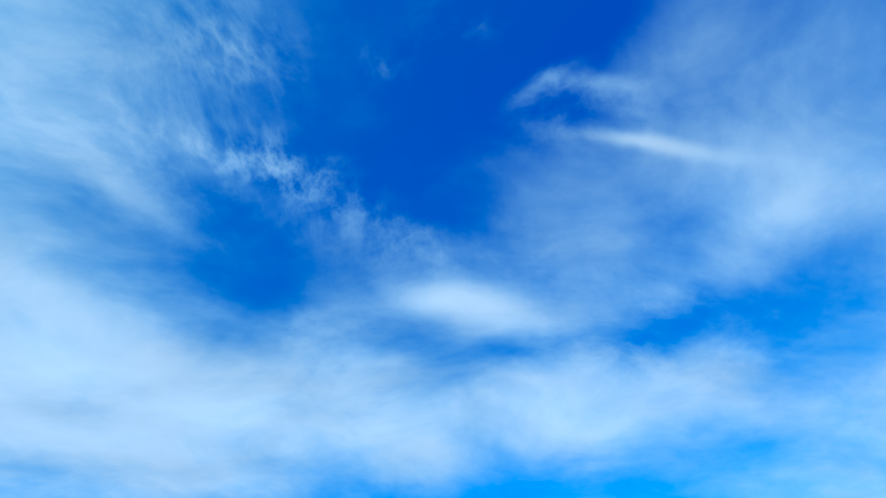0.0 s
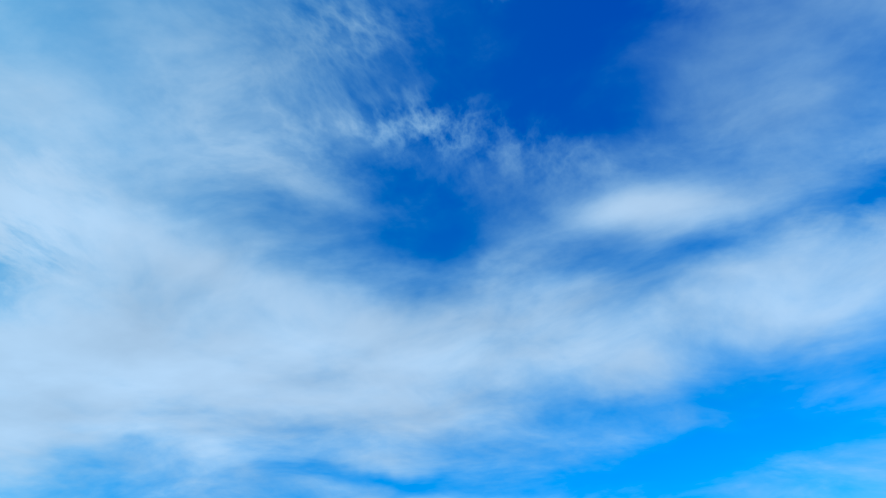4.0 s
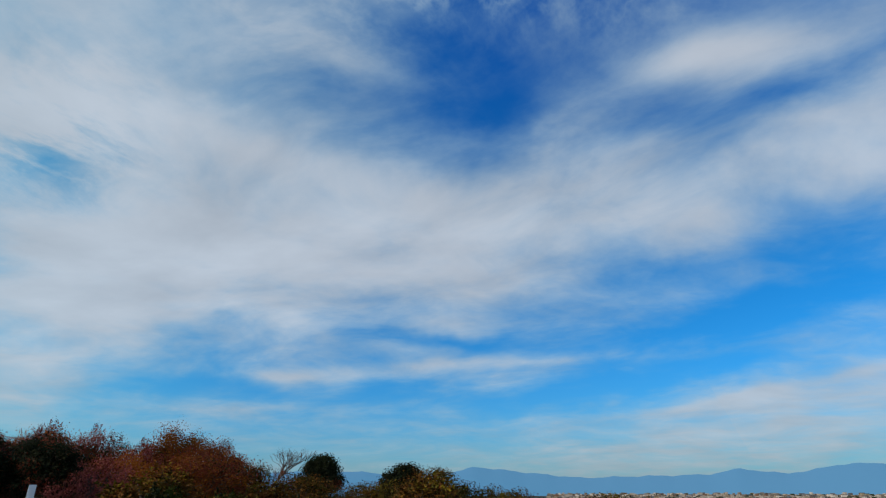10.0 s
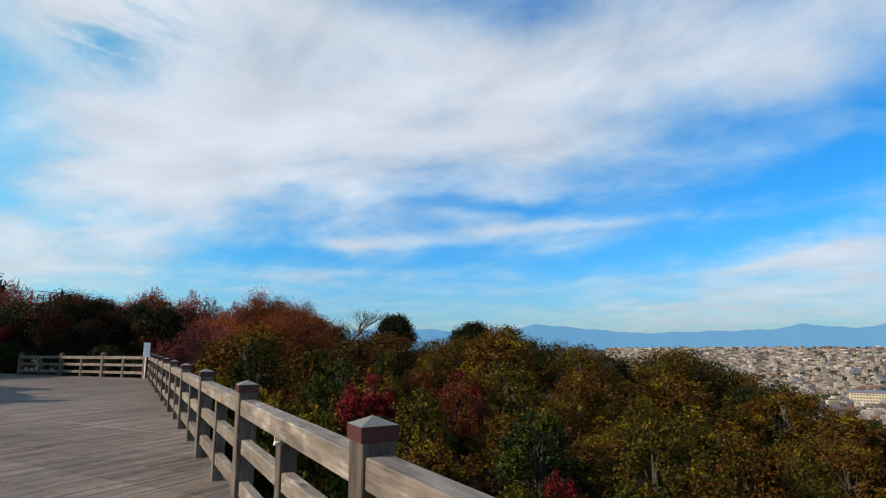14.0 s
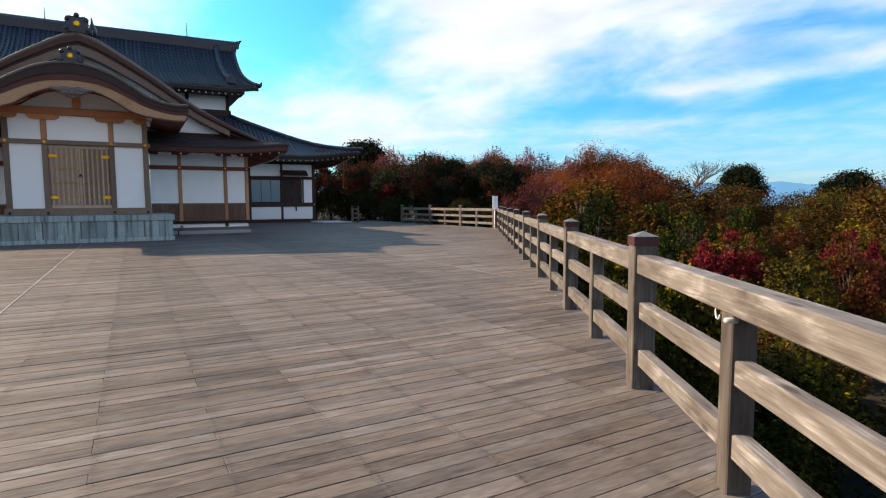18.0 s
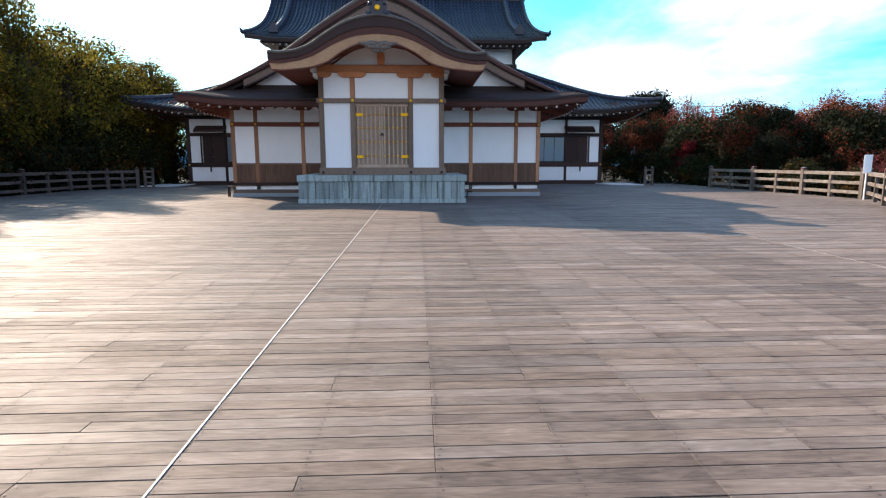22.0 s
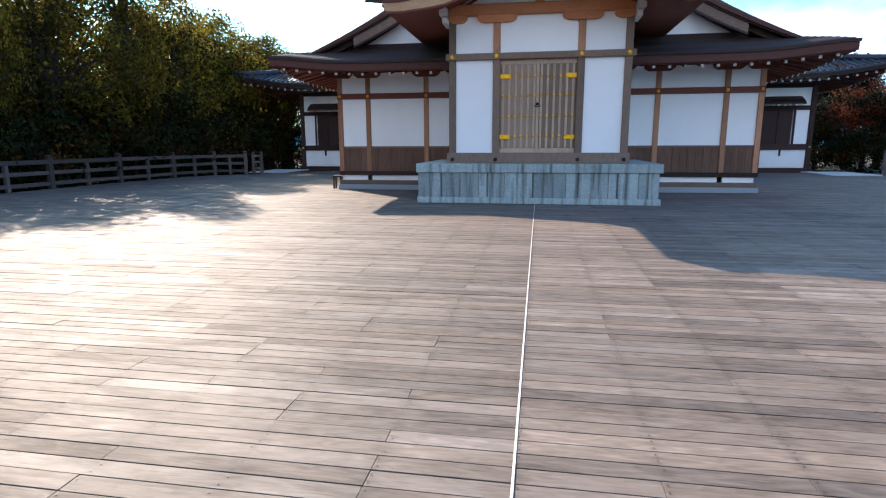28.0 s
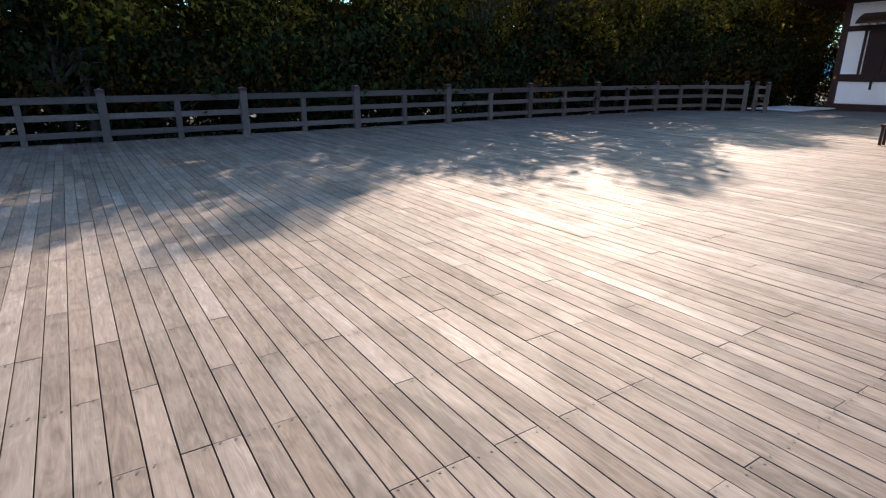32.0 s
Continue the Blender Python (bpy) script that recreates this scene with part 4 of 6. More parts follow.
# porch front
for x in (-2.06, 2.06):
    post_box(x, PY + 0.06, 0.17, 0.965, 4.42, grey_wood)
for x in (-0.99, 0.99):
    post_box(x, PY + 0.05, 0.17, 1.05, 3.5, grey_wood)
    post_box(x, PY + 0.05, 0.165, 3.5, 4.40, brown_wood)
part("sill_beam", Shape().box(-2.2, 2.2, PY - 0.06, PY + 0.2, 0.968, 1.22, 0.012), grey_wood, hall)
part("tie_beam", Shape().box(-2.22, 2.22, PY - 0.075, PY + 0.10, 3.42, 3.57, 0.012), grey_wood, hall)
for x in (-2.06, -0.99, 0.99, 2.06):
    gold_stud(x, PY - 0.075, 3.495)
    part("iron_boss", Shape().disc((x, PY - 0.06, 1.06), (0, -1, 0), 0.05, 0.03, 10, dome=0.5), black_iron, hall, smooth=True)
for x0, x1 in ((-1.975, -1.075), (1.075, 1.975)):
    plaster_panel(x0, x1, PY, 1.22, 3.42)
    plaster_panel(x0, x1, PY, 3.57, 4.42)
plaster_panel(-0.905, 0.905, PY, 3.57, 4.42)
for side in (-1, 1):
    w = Shape().box(min(side * 2.0, side * 2.06), max(side * 2.0, side * 2.06), PY + 0.15, HY, 0.97, 4.5)
    part("side_wall", w, plaster, hall)
    part("side_beam", Shape().box(side * 2.06 - 0.06, side * 2.06 + 0.06, PY + 0.15, HY, 3.42, 3.57, 0.01), grey_wood, hall)
# double door
for side in (-1, 1):
    x0, x1 = (-0.905, -0.008) if side < 0 else (0.008, 0.905)
    leaf = part("door_leaf", Shape().box(x0, x1, PY + 0.07, PY + 0.13, 1.22, 3.42, 0.006), door_back, hall, "silvery wooden door leaf with gold studs")
    n = 6
    for k in range(n):
        cx = x0 + (k + 0.5) * (x1 - x0) / n
        part("batten", Shape().box(cx - 0.028, cx + 0.028, PY + 0.028, PY + 0.075, 1.34, 3.30, 0.008), door_wood, leaf)
        for z in (1.62, 2.10, 2.58, 3.03):
            part("stud", Shape().disc((cx, PY + 0.028, z), (0, -1, 0), 0.032, 0.026, 8, dome=0.5), gold, leaf, smooth=True)
    for z0, z1 in ((1.22, 1.33), (3.31, 3.42)):
        part("door_rail", Shape().box(x0, x1, PY + 0.05, PY + 0.08, z0, z1, 0.006), door_wood, leaf)
    for z in (1.60, 3.03):
        hx0, hx1 = (x0, x0 + 0.26) if side < 0 else (x1 - 0.26, x1)
        part("hinge", Shape().box(hx0, hx1, PY + 0.012, PY + 0.05, z - 0.055, z + 0.055, 0.012), gold, leaf, "gold strap hinge")
part("meeting_stile", Shape().box(-0.035, 0.035, PY + 0.03, PY + 0.14, 1.22, 3.42, 0.006), door_wood, hall)
ring_pts = [(0.0 + 0.07 * math.cos(a), PY + 0.02, 2.36 + 0.05 * math.sin(a)) for a in np.linspace(math.pi, 2 * math.pi, 9)]
part("door_ring", Shape().tube(ring_pts, [0.012] * 9, 6).disc((0, PY + 0.05, 2.38), (0, -1, 0), 0.04, 0.04, 8), black_iron, hall, "dark iron door pull", smooth=True)
# lintel with carved ends and corbels
part("lintel", Shape().box(-2.14, 2.14, PY - 0.12, PY + 0.14, 4.42, 4.67, 0.02), lintel_wood, hall)
for x, w in ((-0.99, 0.92), (0.99, 0.92), (-1.95, 0.5), (1.95, 0.5)):
    o = [(x - w / 2, 4.42), (x - w / 2, 4.35), (x - w / 2 + 0.06, 4.29), (x - w / 2 + 0.16, 4.26), (x + w / 2 - 0.16, 4.26), (x + w / 2 - 0.06, 4.29), (x + w / 2, 4.35), (x + w / 2, 4.42)]
    part("corbel", Shape().prism(o, "y", PY - 0.1, PY + 0.1), lintel_wood, hall)
for side in (-1, 1):
    part("beam_end", Shape().box(side * 2.23 - 0.085, side * 2.23 + 0.085, PY - 0.46, PY + 0.3, 4.38, 4.58, 0.012), white_tip, hall, "white painted beam end")
    part("beam_end", Shape().box(side * 2.20 - 0.06, side * 2.20 + 0.06, PY - 0.36, PY + 0.3, 4.22, 4.36, 0.012), white_tip, hall, "white painted beam end")

# curved porch gable
KT = smooth_line([(0, 5.98), (0.39, 5.93), (0.96, 5.77), (1.67, 5.38), (2.21, 5.03), (2.7, 4.87), (3.15, 4.83), (3.45, 4.86)], 28)
KD = smooth_line([(0, 5.47), (0.5, 5.43), (0.92, 5.34), (1.5, 5.11), (2.1, 4.78), (2.76, 4.58), (3.15, 4.54), (3.42, 4.55)], 28)
KW = smooth_line([(0, 5.13), (0.61, 5.07), (1.15, 4.84), (1.64, 4.52), (2.18, 4.36), (2.7, 4.30), (3.05, 4.27), (3.32, 4.28)], 28)
KY0, KY1 = -1.05, 4.2
kt, kw = mirrored(KT), mirrored(KW)
kd = [(x, z - 0.2 * (z - w)) for (x, z), (_, w) in zip(mirrored(KD), kw)]
lift = [(x, z - 0.06) for x, z in kt]
part("porch_roof_roll", Shape().tube([(x, KY0 + 0.02, z - 0.02) for x, z in kt], [0.06] * len(kt), 8), bark_lip, hall, "rounded bark edge of the porch roof", smooth=True)
part("porch_roof", Shape().band(kt, lift, KY0 - 0.03, KY1), bark_roof, hall, "smooth dark curved porch roof", smooth=False)
ke = [(x, a + (b - a) * 0.58) for (x, a), (_, b) in zip(lift, kd)]
part("porch_roof_edge", Shape().band(lift, ke, KY0, KY1 - 0.1), roof_edge, hall, "dark layered roof edge")
part("porch_eave", Shape().band([(x, z - 0.002) for x, z in ke], kd, KY0 + 0.03, KY1 - 0.1), eave_edge, hall, "red-brown layer under the roof edge")
part("bargeboard", Shape().band(kd, kw, KY0 + 0.05, KY0 + 0.2), hafu_wood, hall, "pale curved wooden bargeboard")
part("bargeboard_edge", Shape().band([(x, z + 0.03) for x, z in kw], [(x, z - 0.012) for x, z in kw], KY0 + 0.035, KY0 + 0.16), red_wood, hall, "red-brown lower edge of the bargeboard")
part("porch_soffit", Shape().band([(x, z - 0.02) for x, z in kd], [(x, z - 0.13) for x, z in kd], KY0 + 0.2, 3.6), red_wood, hall)
# white field above the lintel, its moulding, and the carving
arch = [(x, d - 0.08) for (x, d), (_, z) in zip(kd, kw) if abs(x) <= 2.1]
part("arch_field", Shape().band(arch, [(x, 4.66) for x, z in arch], PY + 0.03, PY + 0.1), plaster, hall)
for side in (-1, 1):
    ml = [(x, z) for x, z in kw if 0.3 <= x * side <= 2.12]
    part("arch_moulding", Shape().band([(x, z + 0.22) for x, z in ml], [(x, z + 0.165) for x, z in ml], PY - 0.06, PY + 0.04), red_wood, hall)
strut = [(-0.1, 4.67), (-0.12, 4.78), (-0.13, 4.9), (-0.12, 5.0), (-0.09, 5.06), (0.09, 5.06), (0.12, 5.0), (0.13, 4.9), (0.12, 4.78), (0.1, 4.67)]
part("strut", Shape().prism(strut, "y", PY - 0.06, PY + 0.06), lintel_wood, hall, "bottle-shaped strut")
pend = Shape()
for s in (-1, 1):
    pend.tube([(s * 0.02, KY0, 5.07), (s * 0.2, KY0 - 0.02, 5.1), (s * 0.4, KY0, 5.07), (s * 0.56, KY0 + 0.02, 5.1), (s * 0.62, KY0 + 0.03, 5.13)], [0.08, 0.085, 0.065, 0.04, 0.015], 8)
    pend.tube([(s * 0.05, KY0, 4.96), (s * 0.2, KY0 - 0.03, 4.98), (s * 0.33, KY0, 5.0), (s * 0.42, KY0 + 0.01, 4.96)], [0.07, 0.075, 0.05, 0.015], 8)
    pend.tube([(s * 0.02, KY0, 4.87), (s * 0.11, KY0 - 0.02, 4.89), (s * 0.19, KY0, 4.87)], [0.055, 0.05, 0.015], 8)
    for a, b, r in ((0.13, 5.04, 0.07), (0.3, 5.03, 0.065), (0.47, 5.07, 0.05), (0.24, 4.96, 0.05)):
        pend.disc((s * a, KY0 - 0.02, b), (0, -1, 0), r, 0.06, 10, dome=0.35)
pend.disc((0, KY0 - 0.02, 5.0), (0, -1, 0), 0.11, 0.09, 12, dome=0.4)
pend.disc((0, KY0 - 0.01, 4.86), (0, -1, 0), 0.06, 0.06, 10, dome=0.4)
part("pendant_carving", pend, carved, hall, "grey carved cloud pendant", smooth=True)


def ridge_crest(x, y, z, s):
    """A dark ridge-end tile with scrolls and a gold disc."""
    c = Shape()
    o = [(-0.42, 0), (-0.44, 0.14), (-0.3, 0.2), (-0.34, 0.36), (-0.22, 0.40), (-0.24, 0.52), (-0.1, 0.5), (0, 0.6), (0.1, 0.5), (0.24, 0.52), (0.22, 0.40), (0.34, 0.36), (0.3, 0.2), (0.44, 0.14), (0.42, 0)]
    c.prism([(x + a * s, z + b * s) for a, b in o], "y", y - 0.09 * s, y + 0.25 * s)
    for a, b in ((-0.3, 0.1), (0.3, 0.1), (-0.26, 0.42), (0.26, 0.42), (0, 0.55)):
        c.disc((x + a * s, y - 0.06 * s, z + b * s), (0, -1, 0), 0.09 * s, 0.08 * s, 10, dome=0.4)
    p = part("ridge_crest", c, tile, hall, "dark scrolled ridge-end tile")
    part("gold_disc", Shape().disc((x, y - 0.09 * s, z + 0.27 * s), (0, -1, 0), 0.11 * s, 0.05 * s, 14, dome=0.7), gold, p, "round gold crest")
    return p


ridge_crest(0, KY0 + 0.1, 5.95, 0.85)
part("porch_ridge", Shape().box(-0.14, 0.14, KY0 + 0.3, 3.5, 5.95, 6.18, 0.04), tile, hall)

# hall front walls either side of the porch
for side in (-1, 1):
    def sx(a, b):
        return (a, b) if side > 0 else (-b, -a)
    for c in (3.42, 5.29, 6.21):
        post_box(side * c, HY + 0.05, 0.15, 0.45, 3.62, brown_wood)
        gold_stud(side * c, HY - 0.045, 2.915, 0.05)
    post_box(side * 2.2, HY + 0.05, 0.12, 0.45, 3.62, brown_wood)
    x0, x1 = sx(2.1, 6.29)
    part("tie_beam", Shape().box(x0, x1, HY - 0.045, HY + 0.08, 2.83, 3.0, 0.01), red_wood, hall)
    part("ground_beam", Shape().box(x0, x1, HY - 0.07, HY + 0.1, 0.46, 0.585, 0.01), dark_wood, hall)
    part("base_beam", Shape().box(x0, x1, HY - 0.07, HY + 0.1, 0.16, 0.30, 0.01), grey_wood, hall)
    part("foot_stone", Shape().box(*sx(2.1, 6.33), HY - 0.1, HY + 0.16, 0.0, 0.16, 0.01), sill_stone, hall)
    for a, b in ((2.2, 3.42), (3.42, 5.29), (5.29, 6.21)):
        p, q = sx(a + 0.075, b - 0.075)
        plaster_panel(p, q, HY, 1.36, 2.83)
        plaster_panel(p, q, HY, 3.0, 3.62)
        plaster_panel(p, q, HY - 0.01, 0.30, 0.46)
        part("wainscot_beam", Shape().box(p, q, HY + 0.0, HY + 0.09, 1.31, 1.37, 0.006), grey_wood, hall)
        n = max(3, round((q - p) / 0.21))
        for k in range(n):
            e = (q - p) / n
            part("wainscot_board", Shape().box(p + k * e + 0.002, p + (k + 1) * e - 0.002, HY + 0.02 + 0.006 * (k % 2), HY + 0.07, 0.585, 1.31, 0.004), wains_wood, hall)
    part("side_wall", Shape().box(*sx(6.16, 6.24), HY + 0.1, WY, 0.1, 3.7), plaster, hall)
    part("side_beam", Shape().box(*sx(6.2, 6.28), HY + 0.1, WY, 2.83, 3.0, 0.01), red_wood, hall)
    part("side_footing", Shape().box(*sx(6.16, 6.31), HY + 0.16, WY, 0.0, 0.3, 0.01), sill_stone, hall)
    for k in range(1, 7):
        post_box(side * 6.21, HY + 0.05 + k * 2.05, 0.15, 0.3, 3.62, brown_wood)
    # boat-shaped bracket arms under the eave
    for c in (3.42, 5.29, 6.21, 2.3):
        o = [(-0.42, 0.14), (-0.42, 0.08), (-0.3, 0.0), (0.3, 0.0), (0.42, 0.08), (0.42, 0.14)]
        part("bracket_arm", Shape().prism([(side * c + a, 3.47 + b) for a, b in o], "y", HY - 0.1, HY + 0.1), red_wood, hall)

# hall roof
EX, EY, EZ, BACK = 7.8, 2.25, 3.74, 19.9


SWEEP = smooth_line([(0, 0), (1.3, 0.5), (2.5, 1.04), (3.5, 1.57), (4.5, 2.23), (5.5, 2.94), (6.55, 3.6), (7.3, 4.02), (7.8, 4.2)], 60)


def rise(d):
    """The height of the roof above its eave, d metres in from it."""
    return float(np.interp(d, [p[0] for p in SWEEP], [p[1] for p in SWEEP]))


def corner_lift(x, y):
    return 0.2 * math.exp(-((EX - abs(x)) ** 2 + (y - EY) ** 2) / 2.0)


def course(d):
    """The lip of each course of shingles."""
    return 0.02 if round(d / 0.0625) % 2 == 0 else 0.0


def front_skirt(drop=0.0, inset=0.0):
    def fn(u, v):
        d = inset + v * (1.75 - inset)
        x = (2 * u - 1) * (EX - d)
        y = EY + d
        return (x, y, EZ + rise(d) + corner_lift(x, y) - drop + (0.0 if drop else course(d)))
    return fn


def side_skirt(side, drop=0.0, inset=0.0):
    def fn(u, v):
        d = inset + v * (1.75 - inset)
        x = side * (EX - d)
        y = EY + d + u * (BACK - EY - d)
        return (x, y, EZ + rise(d) + corner_lift(x, y) - drop + (0.0 if drop else course(d)))
    return fn


def gable_slope(side, y0, drop=0.0):
    def fn(u, v):
        d = 1.6 + v * (EX - 1.6)
        return (side * (EX - d), y0 + u * (BACK + 2 - y0), EZ + rise(d) - drop)
    return fn


part("front_roof", Shape().sheet(front_skirt(), 40, 28, 0.07), bark_roof, hall, "dark shingled lower roof")
part("front_eave", Shape().sheet(front_skirt(0.072, 0.03), 40, 4, 0.19), eave_edge, hall)
part("eave_batten", Shape().sheet(front_skirt(0.265, 0.14), 40, 2, 0.07), red_wood, hall)
for side in (-1, 1):
    part("side_roof", Shape().sheet(side_skirt(side), 24, 28, 0.07), bark_roof, hall)
    part("side_eave", Shape().sheet(side_skirt(side, 0.072, 0.03), 24, 4, 0.19), eave_edge, hall)
    part("eave_batten", Shape().sheet(side_skirt(side, 0.265, 0.14), 24, 2, 0.07), red_wood, hall)
    part("upper_slope", Shape().sheet(gable_slope(side, 3.25), 4, 16, 0.09), bark_roof, hall)
    # thick verge and the bargeboard under it
    ds = np.linspace(0.79, EX, 28)
    up_line = [(side * (EX - d), EZ + rise(d) + 0.02) for d in ds]
    thick = [0.07 + 0.25 * (1 - abs(x) / 7.05) for x, _ in up_line]
    mid_line = [(x, z - h) for (x, z), h in zip(up_line, thick)]
    part("verge", Shape().band(up_line, mid_line, 3.02, 3.3), eave_edge, hall)
    part("verge_roll", Shape().tube([(x, 3.08, z - 0.03) for x, z in up_line], [0.045 + 0.055 * (1 - abs(x) / 7.05) for x, _ in up_line], 8), bark_lip, hall, "rounded bark edge of the gable roof", smooth=True)
    lips = [(x, z - 0.03 - 0.07 * (1 - abs(x) / 7.05)) for x, z in mid_line]
    part("verge_lip", Shape().band(mid_line, lips, 3.07, 3.28), dark_wood, hall)
    board = [i for i, (x, _) in enumerate(up_line) if abs(x) < 5.5]
    top_b = [(lips[i][0], lips[i][1] + 0.005) for i in board]
    low_b = [(x, z - 0.26 - 0.12 * (1 - abs(x) / 5.5)) for x, z in top_b]
    part("bargeboard", Shape().band(top_b, low_b, 3.12, 3.24), rake_edge, hall, "grey-brown curved bargeboard")
    part("bargeboard_edge", Shape().band([(x, z + 0.012) for x, z in low_b], [(x, z - 0.05) for x, z in low_b], 3.1, 3.22), dark_wood, hall)
    part("verge_soffit", Shape().band([(x, z - 0.12) for x, z in up_line], [(x, z - 0.3) for x, z in up_line], 3.3, 3.62), dark_wood, hall)
    # tiled descending ridge just behind the verge
    rl = [(side * x, EZ + rise(EX - x) + 0.05) for x in np.linspace(0.15, 3.4, 14)]
    part("descending_ridge", Shape().band([(x, z + 0.42) for x, z in rl], rl, 4.5, 4.85), tile, hall)
wall_line = [(x, EZ + rise(EX - abs(x)) - 0.42) for x in np.linspace(-5.3, 5.3, 31)]
part("gable_wall", Shape().band(wall_line, [(x, min(4.2, z)) for x, z in wall_line], 3.62, 3.72), plaster, hall)
part("gable_beam", Shape().box(-5.6, 5.6, 3.5, 3.62, 4.22, 4.4, 0.01), dark_wood, hall)
part("hall_ridge", Shape().box(-0.2, 0.2, 3.1, BACK + 1, 7.92, 8.35, 0.06), tile, hall)
ridge_crest(0, 3.05, 7.95, 1.15)
part("finial", Shape().tube([(0.42, 4.6, 8.2), (0.42, 4.6, 8.55), (0.42, 4.6, 8.75), (0.42, 4.6, 9.0)], [0.2, 0.17, 0.08, 0.02], 9), tile, hall, smooth=True)


def rafter_row(points, along, length, drop, size=0.062):
    """Rafters with white painted ends; points are the ends, along the way inwards."""
    s = size / 2
    r = Shape()
    r.box(-s, s, 0.01, length, -s, s, 0.004)
    r.box(-s - 0.004, s + 0.004, -0.02, 0.012, -s - 0.004, s + 0.004, slot=1)
    me = r.mesh("rafter", [red_wood, white_tip])
    turn = math.atan2(-along[0], along[1])
    for p in points:
        ob = new("rafter", me)
        ob.parent = hall
        ob.matrix_local = Matrix.Translation(p) @ Matrix.Rotation(turn, 4, "Z") @ Matrix.Rotation(radians(drop), 4, "X")


rafter_row([(x, EY + 0.22, EZ - 0.32 + 0.2 * math.exp(-((EX - abs(x)) ** 2) / 2.0)) for x in np.arange(-7.4, 7.41, 0.4) if abs(x) > 2.25], (0, 1), 1.5, 13)
for side in (-1, 1):
    rafter_row([(side * (EX - 0.22), y, EZ - 0.32 + 0.2 * math.exp(-((y - EY) ** 2) / 2.0)) for y in np.arange(2.7, 15.0, 0.4)], (-side, 0), 1.5, 13)

# ---- wings and main hall behind ----
LX, LY, LZ, LD, LS, LH = 15.9, 14.7, 4.52, 5.3, 8.0, 3.0     # lower main roof: eave half width, front, height; depth at front and side; rise


def low_lift(x, y):
    return 0.42 * math.exp(-((LX - abs(x)) ** 2) / 5.0 - ((y - LY) ** 2) / 9.0)


def low_front(drop=0.0, v0=0.0):
    def fn(u, v):
        v = v0 + v * (1 - v0)
        x = (2 * u - 1) * (LX - LS * v)
        y = LY + LD * v
        return (x, y, LZ + LH * v ** 1.25 + low_lift(x, y) - drop)
    return fn


def low_side(side, drop=0.0, v0=0.0):
    def fn(u, v):
        v = v0 + v * (1 - v0)
        y = LY + LD * v + u * (30 - LY - LD * v)
        x = side * (LX - LS * v)
        return (x, y, LZ + LH * v ** 1.25 + low_lift(x, y) - drop)
    return fn


part("wing_roof", Shape().sheet(low_front(), 60, 10, 0.08), tile, hall, "dark grey tiled wing roof")
part("wing_eave", Shape().sheet(low_front(0.085, 0.01), 60, 3, 0.16), dark_wood, hall)
for side in (-1, 1):
    part("wing_side_roof", Shape().sheet(low_side(side), 20, 10, 0.08), tile, hall)
    part("wing_side_eave", Shape().sheet(low_side(side, 0.085, 0.01), 20, 3, 0.16), dark_wood, hall)


def tile_ribs(fn_at, stations, steps, radius=0.055):
    """Rows of half-round tiles running down a slope, with round end discs."""
    s = Shape()
    for u in stations:
        pts = [Vector(fn_at(u, k / steps)) for k in range(steps + 1)]
        ring = []
        for i, p in enumerate(pts):
            q = (pts[min(i + 1, steps)] - pts[max(i - 1, 0)]).normalized()
            a = q.cross(Vector((0, 0, 1))).normalized()
            b = a.cross(q)
            r = radius * (0.86 if i % 2 else 1.06)
            ring.append([tuple(p + a * r * math.cos(t) + b * r * math.sin(t)) for t in np.linspace(0, math.pi, 5)])
        k0 = len(s.v)
        for r in ring:
            s.v.extend(r)
        for i in range(steps):
            for j in range(4):
                s.f.append((k0 + i * 5 + j, k0 + i * 5 + j + 1, k0 + (i + 1) * 5 + j + 1, k0 + (i + 1) * 5 + j))
                s.mi.append(0)
        s.f.append(tuple(k0 + j for j in range(5)))
        s.mi.append(0)
    return s


def low_rib(x0):
    """A rib at a fixed x, up to the hip."""
    def fn(u, t):
        vmax = min(1.0, (LX - abs(x0)) / LS)
        v = t * vmax
        y = LY + LD * v
        return (x0, y - 0.01, LZ + LH * v ** 1.25 + low_lift(x0, y) + 0.01)
    return fn


low_ribs = Shape()
for x0 in np.arange(-15.6, 15.61, 0.27):
    if abs(x0) < 6.2:
        continue
    r = tile_ribs(low_rib(float(x0)), [0], 36, 0.06)
    low_ribs.add(r.v, r.f)
part("tile_field", low_ribs.mesh("tile_rows", tile), tile, hall, kind="stuff")
for side in (-1, 1):
    hip = []
    for v in np.linspace(0, 1, 12):
        x, y = side * (LX - LS * v), LY + LD * v
        hip.append((x, y, LZ + LH * v ** 1.25 + low_lift(x, y) + 0.08))
    hip[0] = (hip[0][0] + side * 0.1, hip[0][1] - 0.1, hip[0][2] + 0.12)
    part("hip_ridge", Shape().tube(hip, [0.11] + [0.15] * 11, 8), tile, hall, smooth=True)

